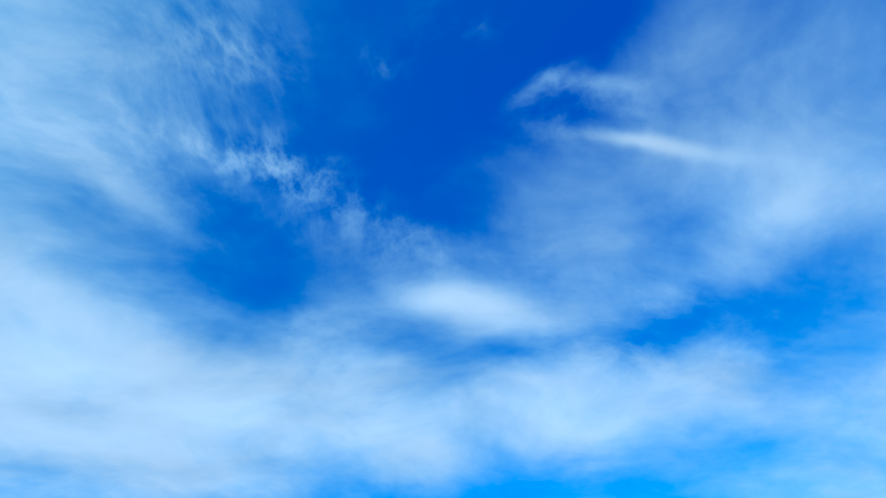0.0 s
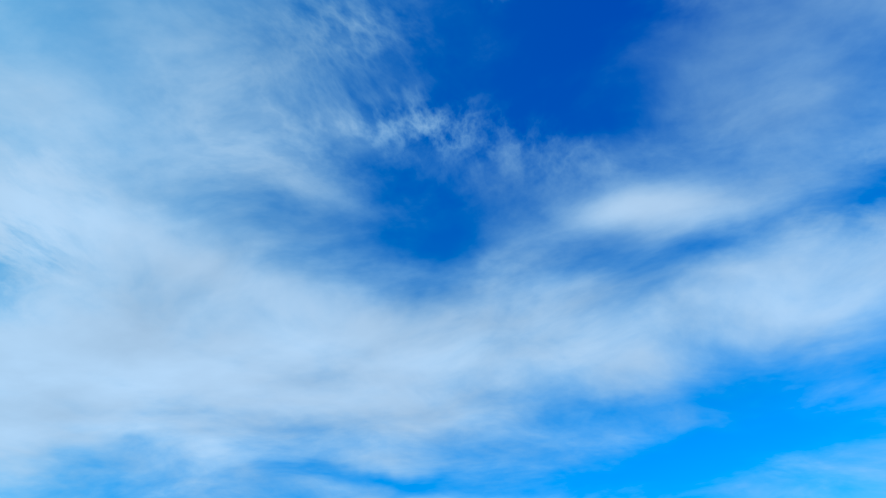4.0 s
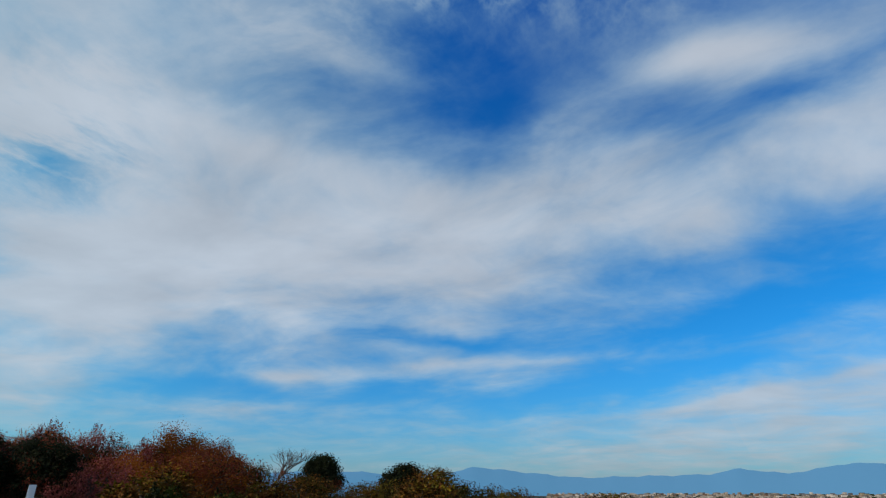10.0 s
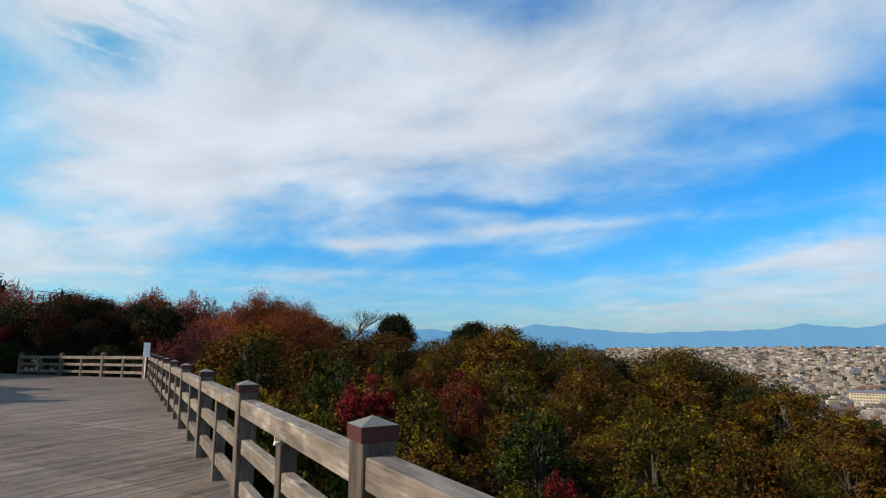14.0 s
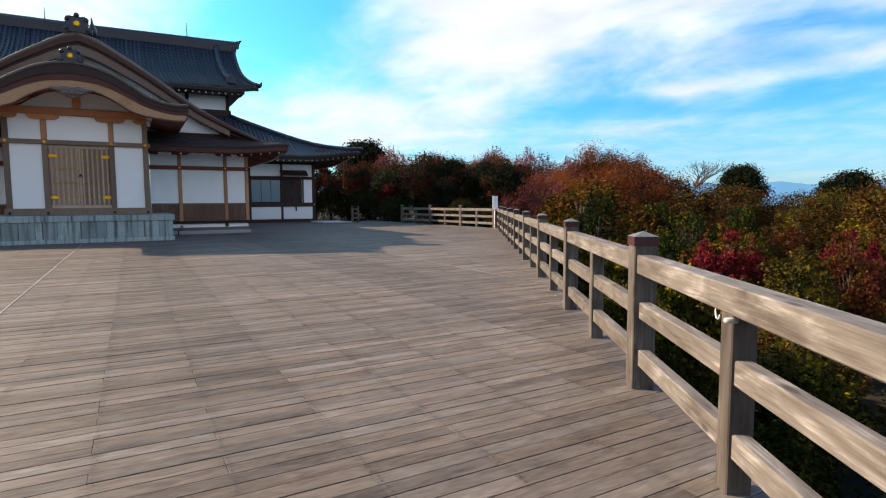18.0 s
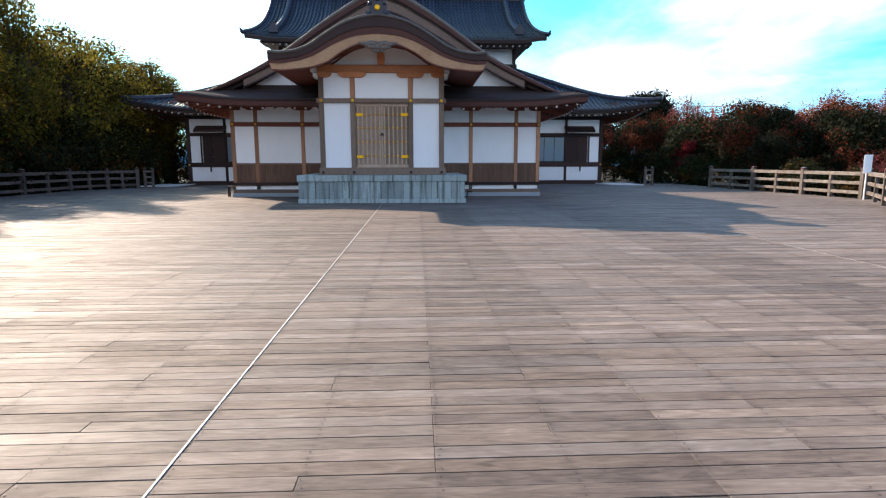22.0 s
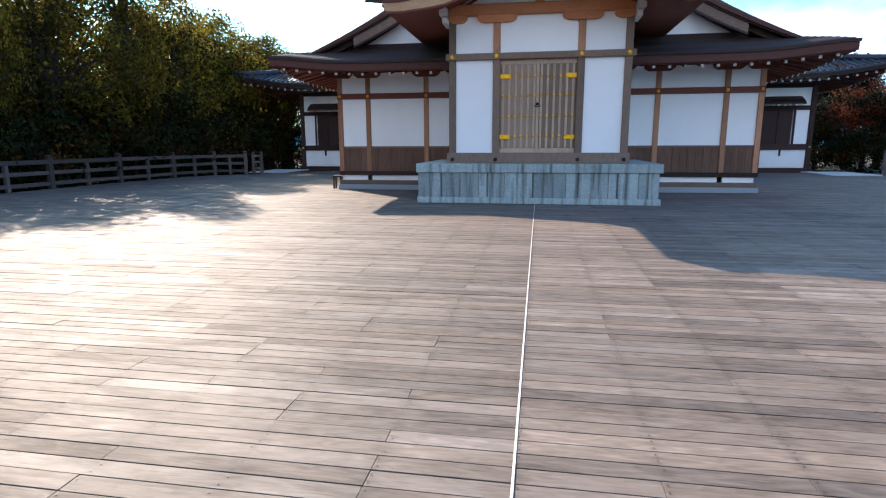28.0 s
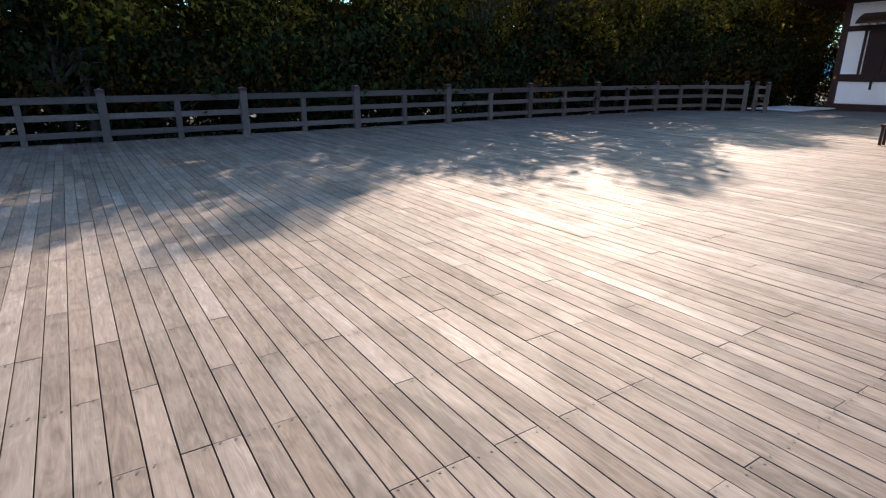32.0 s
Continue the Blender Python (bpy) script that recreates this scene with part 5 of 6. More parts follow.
# wing walls with window, hooded door and dark timbers
for side in (-1, 1):
    def sx(a, b):
        return (a, b) if side > 0 else (-b, -a)
    part("wing_core", Shape().box(*sx(6.25, 13.0), WY + 0.14, WY + 0.3, 0.1, 4.3), plaster, hall)
    part("wing_side_wall", Shape().box(*sx(12.9, 13.05), WY + 0.14, 29, 0.1, 4.4), plaster, hall)
    part("wing_footing", Shape().box(*sx(6.3, 13.2), WY - 0.1, WY + 0.2, -0.05, 0.2, 0.01), dark_wood, hall)
    for c, w in ((13.0, 0.2), (10.74, 0.14), (8.58, 0.14), (7.4, 0.16)):
        post_box(side * c, WY + 0.03, w, 0.2, 4.25, dark_wood)
    for z0, z1 in ((1.08, 1.36), (2.98, 3.18), (4.02, 4.2)):
        part("wing_beam", Shape().box(*sx(6.3, 13.08), WY - 0.05, WY + 0.12, z0, z1, 0.01), dark_wood, hall)
    for a, b in ((6.4, 7.3), (7.5, 8.5), (8.66, 10.66), (10.82, 12.88)):
        plaster_panel(*sx(a, b), WY, 0.22, 1.08)
        plaster_panel(*sx(a, b), WY, 3.2, 4.02)
    win = part("wing_window", Shape().box(*sx(8.66, 10.66), WY + 0.05, WY + 0.13, 1.36, 2.98), dark_wood, hall, "dark window with grey-blue panes")
    for a, b in ((8.70, 9.32), (9.36, 9.97), (10.01, 10.62)):
        part("pane", Shape().box(*sx(a, b), WY + 0.025, WY + 0.05, 1.42, 2.92), glass, win)
    for k in (0, 1):
        part("shutter", Shape().box(*sx(10.84 + 0.66 * k, 11.48 + 0.66 * k), WY + 0.04, WY + 0.11, 1.36, 2.98, 0.008), dark_wood, hall, "dark wooden door leaf")
    plaster_panel(*sx(12.28, 12.88), WY, 1.36, 2.98)
    post_box(side * 12.24, WY + 0.03, 0.08, 1.36, 2.98, dark_wood)
    ho = [(WY - 0.55, 3.22), (WY - 0.55, 3.30), (WY - 0.3, 3.48), (WY + 0.1, 3.66), (WY + 0.1, 3.5), (WY - 0.2, 3.36)]
    hood = part("door_hood", Shape().prism(ho, "x", *sx(10.62, 12.46)), dark_wood, hall, "small dark hood over the wing door")
    for k in range(7):
        part("rafter_end", Shape().box(side * (10.75 + 0.26 * k) - 0.03, side * (10.75 + 0.26 * k) + 0.03, WY - 0.54, WY - 0.4, 3.16, 3.215), white_tip, hood)
    part("door_hook", Shape().box(side * 11.7 - 0.04, side * 11.7 + 0.04, WY - 0.06, WY + 0.0, 0.78, 1.08, 0.01), black_iron, hall)
    gold_stud(side * 13.0, WY - 0.075, 1.22, 0.05)
    step = single("door_step", Shape().box(*sx(12.6, 14.6), 13.2, 16.2, 0.004, 0.05, 0.01), pale_stone, "pale stone step beside the temple wing", "step")
    rafter_row([(x, LY + 0.35, LZ - 0.34 + 0.42 * math.exp(-((LX - abs(x)) ** 2) / 5.0)) for x in (side * a for a in np.arange(7.9, 15.6, 0.38))], (0, 1), 1.8, 10, 0.08)
    rafter_row([(side * (LX - 0.35), y, LZ - 0.34 + 0.42 * math.exp(-((y - LY) ** 2) / 9.0)) for y in np.arange(15.3, 24.0, 0.38)], (-side, 0), 2.4, 8, 0.08)
    part("wing_soffit", Shape().box(*sx(6.3, 14.6), LY + 1.0, WY + 0.1, 4.2, 4.24), dark_wood, hall)

# upper storey
UY, UX = 20.0, 7.9
part("upper_wall", Shape().box(-UX, UX, UY + 0.05, 27, 6.8, 9.25), plaster, hall)
for x in (-7.85, -5.2, -2.6, 0, 2.6, 5.2, 7.85):
    post_box(x, UY, 0.22, 6.8, 9.2, dark_wood)
part("upper_beam", Shape().box(-UX - 0.15, UX + 0.15, UY - 0.12, UY + 0.1, 7.5, 7.95, 0.02), dark_wood, hall)
part("upper_beam", Shape().box(-UX - 0.1, UX + 0.1, UY - 0.1, UY + 0.1, 8.95, 9.2, 0.02), dark_wood, hall)
TX, TY, TZ, TD, TH = 9.75, 18.3, 9.28, 4.2, 3.65


def top_lift(x, v):
    return 0.2 * math.exp(-((TX - abs(x)) ** 2) / 1.2) * (1 - v) ** 2


def top_slope(turn, drop=0.0, v0=0.0, v1=1.0):
    def fn(u, v):
        v = v0 + v * (v1 - v0)
        half = 8.75 + (1.0 if turn > 0 else 0.0) * (1 - v) ** 3
        x = (2 * u - 1) * half
        y = TY + TD * v if turn > 0 else 2 * (TY + TD) - (TY + TD * v)
        return (x, y, TZ + TH * (0.55 * v + 0.45 * v * v) + top_lift(x, v) - drop)
    return fn


for turn in (1, -1):
    part("main_roof", Shape().sheet(top_slope(turn), 48, 12, 0.1), tile, hall, "dark grey tiled main roof")
    part("main_eave", Shape().sheet(top_slope(turn, 0.105, 0.01, 0.5), 48, 4, 0.2), dark_wood, hall)


def top_rib(x0):
    def fn(u, t):
        x, y, z = top_slope(1)(0.5 + 0.5 * x0, t)
        return (x, y - 0.01, z + 0.01)
    return fn


ribs = Shape()
for k in range(-35, 36):
    r = tile_ribs(top_rib(k / 35.6), [0], 40, 0.066)
    ribs.add(r.v, r.f)
part("tile_field", ribs.mesh("tile_rows", tile), tile, hall, kind="stuff")
for side in (-1, 1):
    gw = [(TY + TD * v, TZ + TH * (0.55 * v + 0.45 * v * v) - 0.1) for v in np.linspace(0.25, 1, 10)]
    gw += [(2 * (TY + TD) - y, z) for y, z in reversed(gw[:-1])]
    part("main_gable", Shape().prism(gw, "x", min(side * 8.3, side * 8.45), max(side * 8.3, side * 8.45)), dark_wood, hall)
    dr = [top_slope(1)(0.5 + side * 0.43, v) for v in np.linspace(0.18, 1, 12)]
    part("descending_ridge", Shape().tube([(x, y - 0.02, z + 0.16) for x, y, z in dr], [0.2] * 12, 8), tile, hall, smooth=True)
    vr = [top_slope(1)(0.5 + side * 0.5, v) for v in np.linspace(0.0, 1, 14)]
    part("verge_ridge", Shape().tube([(x, y - 0.02, z + 0.1) for x, y, z in vr], [0.12] * 14, 8), tile, hall, smooth=True)
    x, y, z = dr[0]
    part("ridge_end_tile", Shape().prism([(x - 0.28, z - 0.02), (x - 0.3, z + 0.3), (x - 0.12, z + 0.5), (x, z + 0.72), (x + 0.12, z + 0.5), (x + 0.3, z + 0.3), (x + 0.28, z - 0.02)], "y", y - 0.25, y), tile, hall)
    x, y, z = vr[0]
    part("corner_tile", Shape().tube([(x, y, z + 0.05), (x + side * 0.1, y - 0.1, z + 0.12), (x + side * 0.18, y - 0.16, z + 0.32)], [0.15, 0.12, 0.03], 7), tile, hall, smooth=True)
    part("ridge_horn", Shape().prism([(side * 8.75, 13.0), (side * 9.15, 13.0), (side * 9.2, 13.3), (side * 9.4, 13.62), (side * 9.0, 13.5), (side * 8.75, 13.42)], "y", 22.3, 22.7), tile, hall)
part("main_ridge", Shape().box(-8.95, 8.95, 22.2, 22.8, 12.6, 13.3, 0.05), tile, hall)
part("ridge_cap", Shape().tube([(-9.0, 22.5, 13.34), (0, 22.5, 13.26), (9.0, 22.5, 13.34)], [0.17] * 3, 8), tile, hall, smooth=True)
part("eave_board", Shape().box(-8.8, 8.8, TY + 0.2, TY + 1.7, TZ - 0.34, TZ - 0.16, 0.02), dark_wood, hall)
for side in (-1, 1):
    part("eave_board", Shape().box(min(side * 7.9, side * 8.7), max(side * 7.9, side * 8.7), TY + 1.7, 25.5, TZ - 0.34, TZ - 0.16, 0.02), dark_wood, hall)
part("lightning_rod", Shape().tube([(5.6, 22.5, 13.2), (5.6, 22.5, 13.6), (5.6, 22.5, 14.4)], [0.05, 0.03, 0.015], 6), black_iron, hall)
part("lightning_rod", Shape().tube([(-2.9, 22.5, 13.2), (-2.9, 22.5, 13.6), (-2.9, 22.5, 14.2)], [0.05, 0.03, 0.015], 6), black_iron, hall)
rafter_row([(x, TY + 0.3, TZ - 0.4 + 0.2 * math.exp(-((TX - abs(x)) ** 2) / 1.2)) for x in np.arange(-8.4, 8.41, 0.42) if abs(x) > 1.0], (0, 1), 1.8, 12, 0.09)

# small stand by the corner of the hall, and a pipe on the other side
stand = thing("wooden_stand", "small weathered wooden stand at the hall corner", "stand", at=(-6.45, HY + 0.25, 0))
part("top", Shape().box(-0.16, 0.16, -0.14, 0.14, 0.38, 0.43, 0.006), dark_wood, stand)
for a in (-0.12, 0.12):
    for b in (-0.1, 0.1):
        part("leg", Shape().box(a - 0.025, a + 0.025, b - 0.025, b + 0.025, 0, 0.38, 0.003), dark_wood, stand)
spigot = thing("water_pipe", "short dark pipe with a bent end by the hall footing", "pipe", at=(3.25, HY - 0.32, 0))
part("pipe", Shape().tube([(0, 0, 0), (0, 0, 0.16), (0.05, 0, 0.21), (0.16, 0, 0.21), (0.2, 0, 0.17)], [0.024] * 5, 8), black_iron, spigot, smooth=True)
part("foot", Shape().disc((0, 0, 0), (0, 0, 1), 0.05, 0.02, 10), black_iron, spigot)

# ---- trees and shrubs ----
LEAF = {
    "olive": leaf_material("olive_leaves", (0.050, 0.038, 0.005)),
    "yellow": leaf_material("yellow_green_leaves", (0.112, 0.077, 0.006)),
    "green": leaf_material("green_leaves", (0.026, 0.035, 0.004)),
    "red": leaf_material("crimson_leaves", (0.104, 0.007, 0.011)),
    "rust": leaf_material("rust_red_leaves", (0.096, 0.023, 0.011), spread=0.45, glow=0.25),
    "orange": leaf_material("orange_leaves", (0.185, 0.056, 0.008), spread=0.42, glow=0.28),
    "pink": leaf_material("dusky_pink_leaves", (0.217, 0.056, 0.052), spread=0.42, glow=0.28),
    "brown": leaf_material("brown_olive_leaves", (0.066, 0.029, 0.005)),
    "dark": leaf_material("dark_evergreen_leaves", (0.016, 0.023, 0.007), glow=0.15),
    "black": leaf_material("blackish_leaves", (0.010, 0.013, 0.005), glow=0.1),
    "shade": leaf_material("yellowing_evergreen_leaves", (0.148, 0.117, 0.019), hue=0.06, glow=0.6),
}


def leaf_mesh(name, centres, outward, size, nrng, mat):
    """Many small leaves, each a small blade of its own that faces more or less out of its clump."""
    n = len(centres)
    face = outward + nrng.normal(size=(n, 3)) * 0.55
    face /= np.linalg.norm(face, axis=1)[:, None]
    a = np.cross(face, nrng.normal(size=(n, 3)))
    a /= np.linalg.norm(a, axis=1)[:, None]
    b = np.cross(face, a)
    k = size * nrng.uniform(0.6, 1.4, (n, 1))
    co = np.stack([centres - a * k * 0.6, centres + a * k * 0.45 + b * k * 0.42, centres + a * k * 0.3 - b * k * 0.46], 1).reshape(-1, 3)
    me = bpy.data.meshes.new(name)
    me.vertices.add(3 * n)
    me.vertices.foreach_set("co", co.astype(np.float32).ravel())
    me.loops.add(3 * n)
    me.loops.foreach_set("vertex_index", np.arange(3 * n, dtype=np.int32))
    me.polygons.add(n)
    me.polygons.foreach_set("loop_start", np.arange(0, 3 * n, 3, dtype=np.int32))
    me.materials.append(mat)
    me.update(calc_edges=True)
    return me


def build_tree(name, label, colours, height, radius, leaf, count, seed, clumps=40, low=0.15, spiky=0.0, puff=0.3, wood=None, dome=False, stray=0.06, sprigs=0.0):
    """A tapered trunk, limbs out to the clumps, and a crown of many small leaves; its foot is at the origin."""
    nrng = np.random.default_rng(seed)
    root = thing(name, label, "shrub" if height < 3.6 else "tree")
    reached = []
    cz, rz = height * (1 + low) / 2, height * (1 - low) / 2
    pts = []
    while len(pts) < clumps:
        p = nrng.uniform(-1, 1, 3)
        q = np.linalg.norm(p)
        if q > 1 or (dome and p[2] < -0.5) or nrng.uniform() > q ** 1.5 + 0.1:
            continue
        wob = 0.86 + 0.18 * math.sin(3 * math.atan2(p[1], p[0]) + seed) * (1 - abs(p[2]))
        taper = 1.0 if dome else 1 - 0.3 * max(0.0, p[2])
        inner = 1 - puff * 0.75
        pts.append((p[0] * radius * wob * taper * inner, p[1] * radius * wob * taper * inner, cz + p[2] * (rz - puff * radius * 0.6) * (1 + spiky * nrng.uniform(-0.1, 0.2))))
    pts = np.array(pts)
    size = puff * radius * nrng.uniform(0.65, 1.3, clumps)
    s = Shape()
    tr = 0.03 * height
    lean = nrng.uniform(-0.25, 0.25, 2) * radius * 0.4
    trunk = [(0, 0, -0.5), (lean[0] * 0.3, lean[1] * 0.3, height * 0.22), (lean[0] * 0.7, lean[1] * 0.7, height * 0.48), (lean[0], lean[1], height * 0.8)]
    s.tube(trunk, [tr * 1.25, tr, tr * 0.7, tr * 0.2], 7)
    for c in pts[: max(10, clumps // 2)]:
        f = nrng.uniform(0.18, 0.7)
        z0 = max(0.1, min(height * f, c[2] * 0.8))
        k = z0 / (height * 0.8)
        p0 = Vector((lean[0] * k, lean[1] * k, z0))
        p2 = Vector(c)
        p1 = (p0 + p2) / 2 + Vector((0, 0, 0.08 * radius))
        s.tube([p0, p1, p2], [tr * 0.36, tr * 0.22, tr * 0.06], 5)
    part("trunk", s, wood or bark, root)
    share = np.array([w for _, w in colours], float)
    share = share / share.sum()
    group = nrng.choice(len(colours), clumps, p=share)
    for g, (colour, _) in enumerate(colours):
        own = np.flatnonzero(group == g)
        if len(own) == 0:
            continue
        n = int(count * len(own) / clumps)
        pick = own[nrng.integers(0, len(own), n)]
        out = nrng.normal(size=(n, 3))
        out /= np.linalg.norm(out, axis=1)[:, None]
        reach = nrng.uniform(0.25, 1.0, n) ** 0.45 * (1 + (nrng.uniform(size=n) < stray) * nrng.uniform(0.1, 0.5, n))
        ragged = 1 + 0.22 * np.sin(out[:, 0] * 7 + pick) * np.sin(out[:, 1] * 6 + 2 * pick)
        centres = pts[pick] + out * (size[pick] * reach * ragged)[:, None] * np.array([1, 1, 0.82])
        # part of the leaves sit along sprigs that stand up out of the clumps
        k = int(n * sprigs)
        if k:
            m = max(4, k // 28)
            base = own[nrng.integers(0, len(own), m)]
            aim = nrng.normal(size=(m, 3)) * 0.45 + np.array([0, 0, 1.0]) + 0.5 * (pts[base] - np.array([0, 0, cz])) / radius
            aim /= np.linalg.norm(aim, axis=1)[:, None]
            which = nrng.integers(0, m, k)
            along = nrng.uniform(0, 1, k)
            reach_ = (size[base] * nrng.uniform(1.0, 1.9, m))[which]
            centres[:k] = pts[base][which] + aim[which] * (along * reach_)[:, None] + nrng.normal(size=(k, 3)) * (0.05 * radius * (1.1 - along))[:, None]
        centres[:, 2] = np.maximum(centres[:, 2], 0.05)
        reached.append(centres[:, 2])
        part("crown", leaf_mesh("crown", centres, out, leaf, nrng, LEAF[colour]), None, root)
    return root, float(np.percentile(np.concatenate(reached), 99.3))


twig = material("grey_brown_twigs", (0.075, 0.06, 0.055), 0.9, spread=0.3, grain=(8, 8, 1.5), fine=4, bump=0.4)


def build_bare(name, label, height, radius, seed):
    rb = random.Random(seed)
    root = thing(name, label, "tree")
    s = Shape()

    def grow(p, d, length, r, level):
        q = p + d * length
        mid = p + d * length * 0.5 + Vector((rb.uniform(-1, 1), rb.uniform(-1, 1), 0.3)) * length * 0.06
        s.tube([p, mid, q], [r, r * 0.85, r * 0.65], 5 if level < 2 else 4)
        if level < 6:
            for _ in range(3 if level < 3 else 2):
                e = (d + Vector((rb.uniform(-1, 1), rb.uniform(-1, 1), rb.uniform(-0.1, 0.7))) * 0.75).normalized()
                grow(q, e, length * rb.uniform(0.6, 0.8), r * 0.6, level + 1)

    grow(Vector((0, 0, -0.4)), Vector((0, 0, 1)), height * 0.3, height * 0.02, 0)
    part("trunk", s.mesh("trunk", twig, fix=False), twig, root)
    return root, max(v[2] for v in s.v)


MODELS = {
    "near_olive": build_tree("shrub", "yellowing olive-green shrub on the slope below the railing", [("olive", 6), ("yellow", 1), ("green", 2)], 3.0, 1.5, 0.072, 11500, 1, 84, 0.05, 0.6, 0.18, stray=0.2, sprigs=0.45),
    "near_yellow": build_tree("shrub", "yellow-leaved shrub on the slope below the railing", [("yellow", 3), ("olive", 5), ("green", 3)], 3.2, 1.4, 0.072, 11500, 2, 80, 0.05, 0.9, 0.18, stray=0.25, sprigs=0.45),
    "near_green": build_tree("shrub", "leafy dark green shrub on the slope below the railing", [("green", 5), ("olive", 3)], 3.0, 1.6, 0.072, 11500, 3, 84, 0.05, 0.5, 0.18, stray=0.2, sprigs=0.45),
    "near_brown": build_tree("shrub", "russet and olive shrub on the slope", [("brown", 6), ("olive", 3)], 3.2, 1.6, 0.072, 11500, 4, 84, 0.05, 0.9, 0.18, stray=0.25, sprigs=0.45),
    "near_red": build_tree("shrub", "crimson-leaved shrub on the slope below the railing", [("red", 1)], 3.0, 1.5, 0.066, 15000, 5, 44, 0.1, 0.5, 0.25, stray=0.2, sprigs=0.15),
    "mid_brown": build_tree("tree", "brown and olive autumn tree on the hillside", [("brown", 7), ("olive", 2), ("yellow", 1)], 6.0, 2.6, 0.13, 8600, 11, 110, 0.1, 0.8, 0.18, stray=0.015, sprigs=0.45),
    "mid_olive": build_tree("tree", "olive-green hillside tree with yellowing leaves", [("olive", 6), ("yellow", 1), ("green", 1)], 6.0, 2.5, 0.13, 8600, 12, 110, 0.1, 0.7, 0.18, stray=0.015, sprigs=0.45),
    "mid_rust": build_tree("tree", "rust-red autumn tree on the hillside", [("rust", 5), ("brown", 2)], 6.0, 2.7, 0.122, 10000, 13, 100, 0.1, 0.7, 0.19, stray=0.015, sprigs=0.25),
    "mid_green": build_tree("tree", "dark green leafy hillside tree", [("green", 5), ("dark", 4)], 5.5, 2.3, 0.122, 10000, 14, 100, 0.08, 0.7, 0.19, stray=0.015, sprigs=0.25),
    "mid_red": build_tree("maple_tree", "crimson maple among the hillside trees", [("red", 5), ("rust", 2)], 5.5, 2.4, 0.122, 10000, 15, 90, 0.1, 0.5, 0.2, stray=0.015, sprigs=0.25),
    "far_pink": build_tree("cherry_tree", "dusky red cherry tree with thinning leaves", [("pink", 4), ("rust", 1)], 8.0, 4.0, 0.095, 15000, 21, 80, 0.2, 0.9, 0.22, stray=0.015, sprigs=0.25),
    "far_orange": build_tree("tree", "broad orange autumn tree on the skyline", [("orange", 6), ("rust", 2)], 8.0, 4.2, 0.092, 22000, 22, 70, 0.15, 0.3, 0.25, stray=0.015, sprigs=0.0),
    "far_rust": build_tree("tree", "dark red autumn tree on the skyline", [("rust", 6), ("dark", 1)], 8.0, 4.1, 0.1, 17000, 23, 70, 0.12, 0.5, 0.25, stray=0.015, sprigs=0.0),
    "far_brown": build_tree("tree", "brown-leaved tree on the far slope", [("brown", 5), ("olive", 4)], 8.0, 4.0, 0.14, 10000, 24, 70, 0.1, 0.7, 0.24, stray=0.015, sprigs=0.0),
    "far_dark": build_tree("evergreen_tree", "round dark evergreen tree on the skyline", [("black", 5), ("dark", 2)], 8.0, 3.9, 0.2, 7500, 25, 90, 0.15, 0.0, 0.33, dome=True, stray=0.015, sprigs=0.0),
    "dome": build_tree("evergreen_tree", "large round dark evergreen tree on the skyline", [("black", 5), ("dark", 2)], 8.0, 3.9, 0.2, 22000, 27, 110, 0.15, 0.0, 0.33, dome=True, stray=0.01),
    "grove": build_tree("evergreen_tree", "tall shaded evergreen tree behind the deck railing", [("shade", 7), ("olive", 3)], 10.0, 3.3, 0.13, 16500, 31, 150, 0.14, 0.4, 0.25, stray=0.12),
    "grove_tall": build_tree("evergreen_tree", "tall yellow-green evergreen tree behind the deck railing", [("shade", 7), ("olive", 2)], 11.0, 3.0, 0.13, 16500, 32, 150, 0.16, 0.6, 0.27, stray=0.12),
    "hedge": build_tree("shrub", "dense dark shrub filling in the shade", [("dark", 5), ("brown", 1)], 3.4, 2.2, 0.105, 6000, 33, 50, 0.02, 0.3, 0.27),
    # the maple's shade is put into the colour as near-black leaf clumps
    "maple_dark": build_tree("maple_tree", "dark red maple with black leaves that stand for its shade", [("rust", 2), ("black", 5)], 5.5, 3.1, 0.108, 19000, 34, 70, 0.05, 0.4, 0.25, stray=0.05),
    "bare": build_bare("bare_tree", "bare grey-branched tree among the others", 7.0, 3.0, 7),
}
used = set()


def plant(model, x, y, top, wide=1.0, turn=0.0, base=None):
    """Sets a copy of a model on the ground so that its crown reaches the height top."""
    ob, h = MODELS[model]
    z = ground_z(x, y) if base is None else base
    k = max(0.35, (top - z) / h)
    m = Matrix.Translation((x, y, z)) @ Matrix.Rotation(turn, 4, "Z") @ Matrix.Diagonal((k * wide, k * wide, k, 1))
    if model not in used:
        used.add(model)
        ob.matrix_world = m
        return ob
    c = copy_thing(ob, Matrix.Identity(4))
    c.matrix_basis = m
    return c


EYE = Vector((0.8, -24.8, 1.45))
SKYLINE = [(12, 3.0), (17, 3.4), (21, 4.2), (25, 3.6), (28.6, 4.4), (30.8, 4.2), (32.4, 4.0), (33.7, 4.6), (35.1, 4.1), (37.1, 4.4), (40, 3.6), (43.5, 4.4), (45.8, 4.1), (47.4, 3.5), (49.3, 2.7), (51.1, 1.9), (54.3, 1.2), (58.7, 0.7), (62, 1.2), (65.7, 1.1), (67.6, 1.9), (70.4, 0.5), (73.2, 0.1), (76.4, -0.5), (78.5, -0.8), (83.8, -0.6), (85.2, -1.3), (88.5, -2.5), (90.7, -3.4), (92.9, -3.9), (95, -4.5), (96.9, -5.5), (99.3, -7.1), (104, -9.2), (120, -13)]


def skyline(az):
    return float(np.interp(az, [a for a, _ in SKYLINE], [e for _, e in SKYLINE]))


tr = random.Random(17)


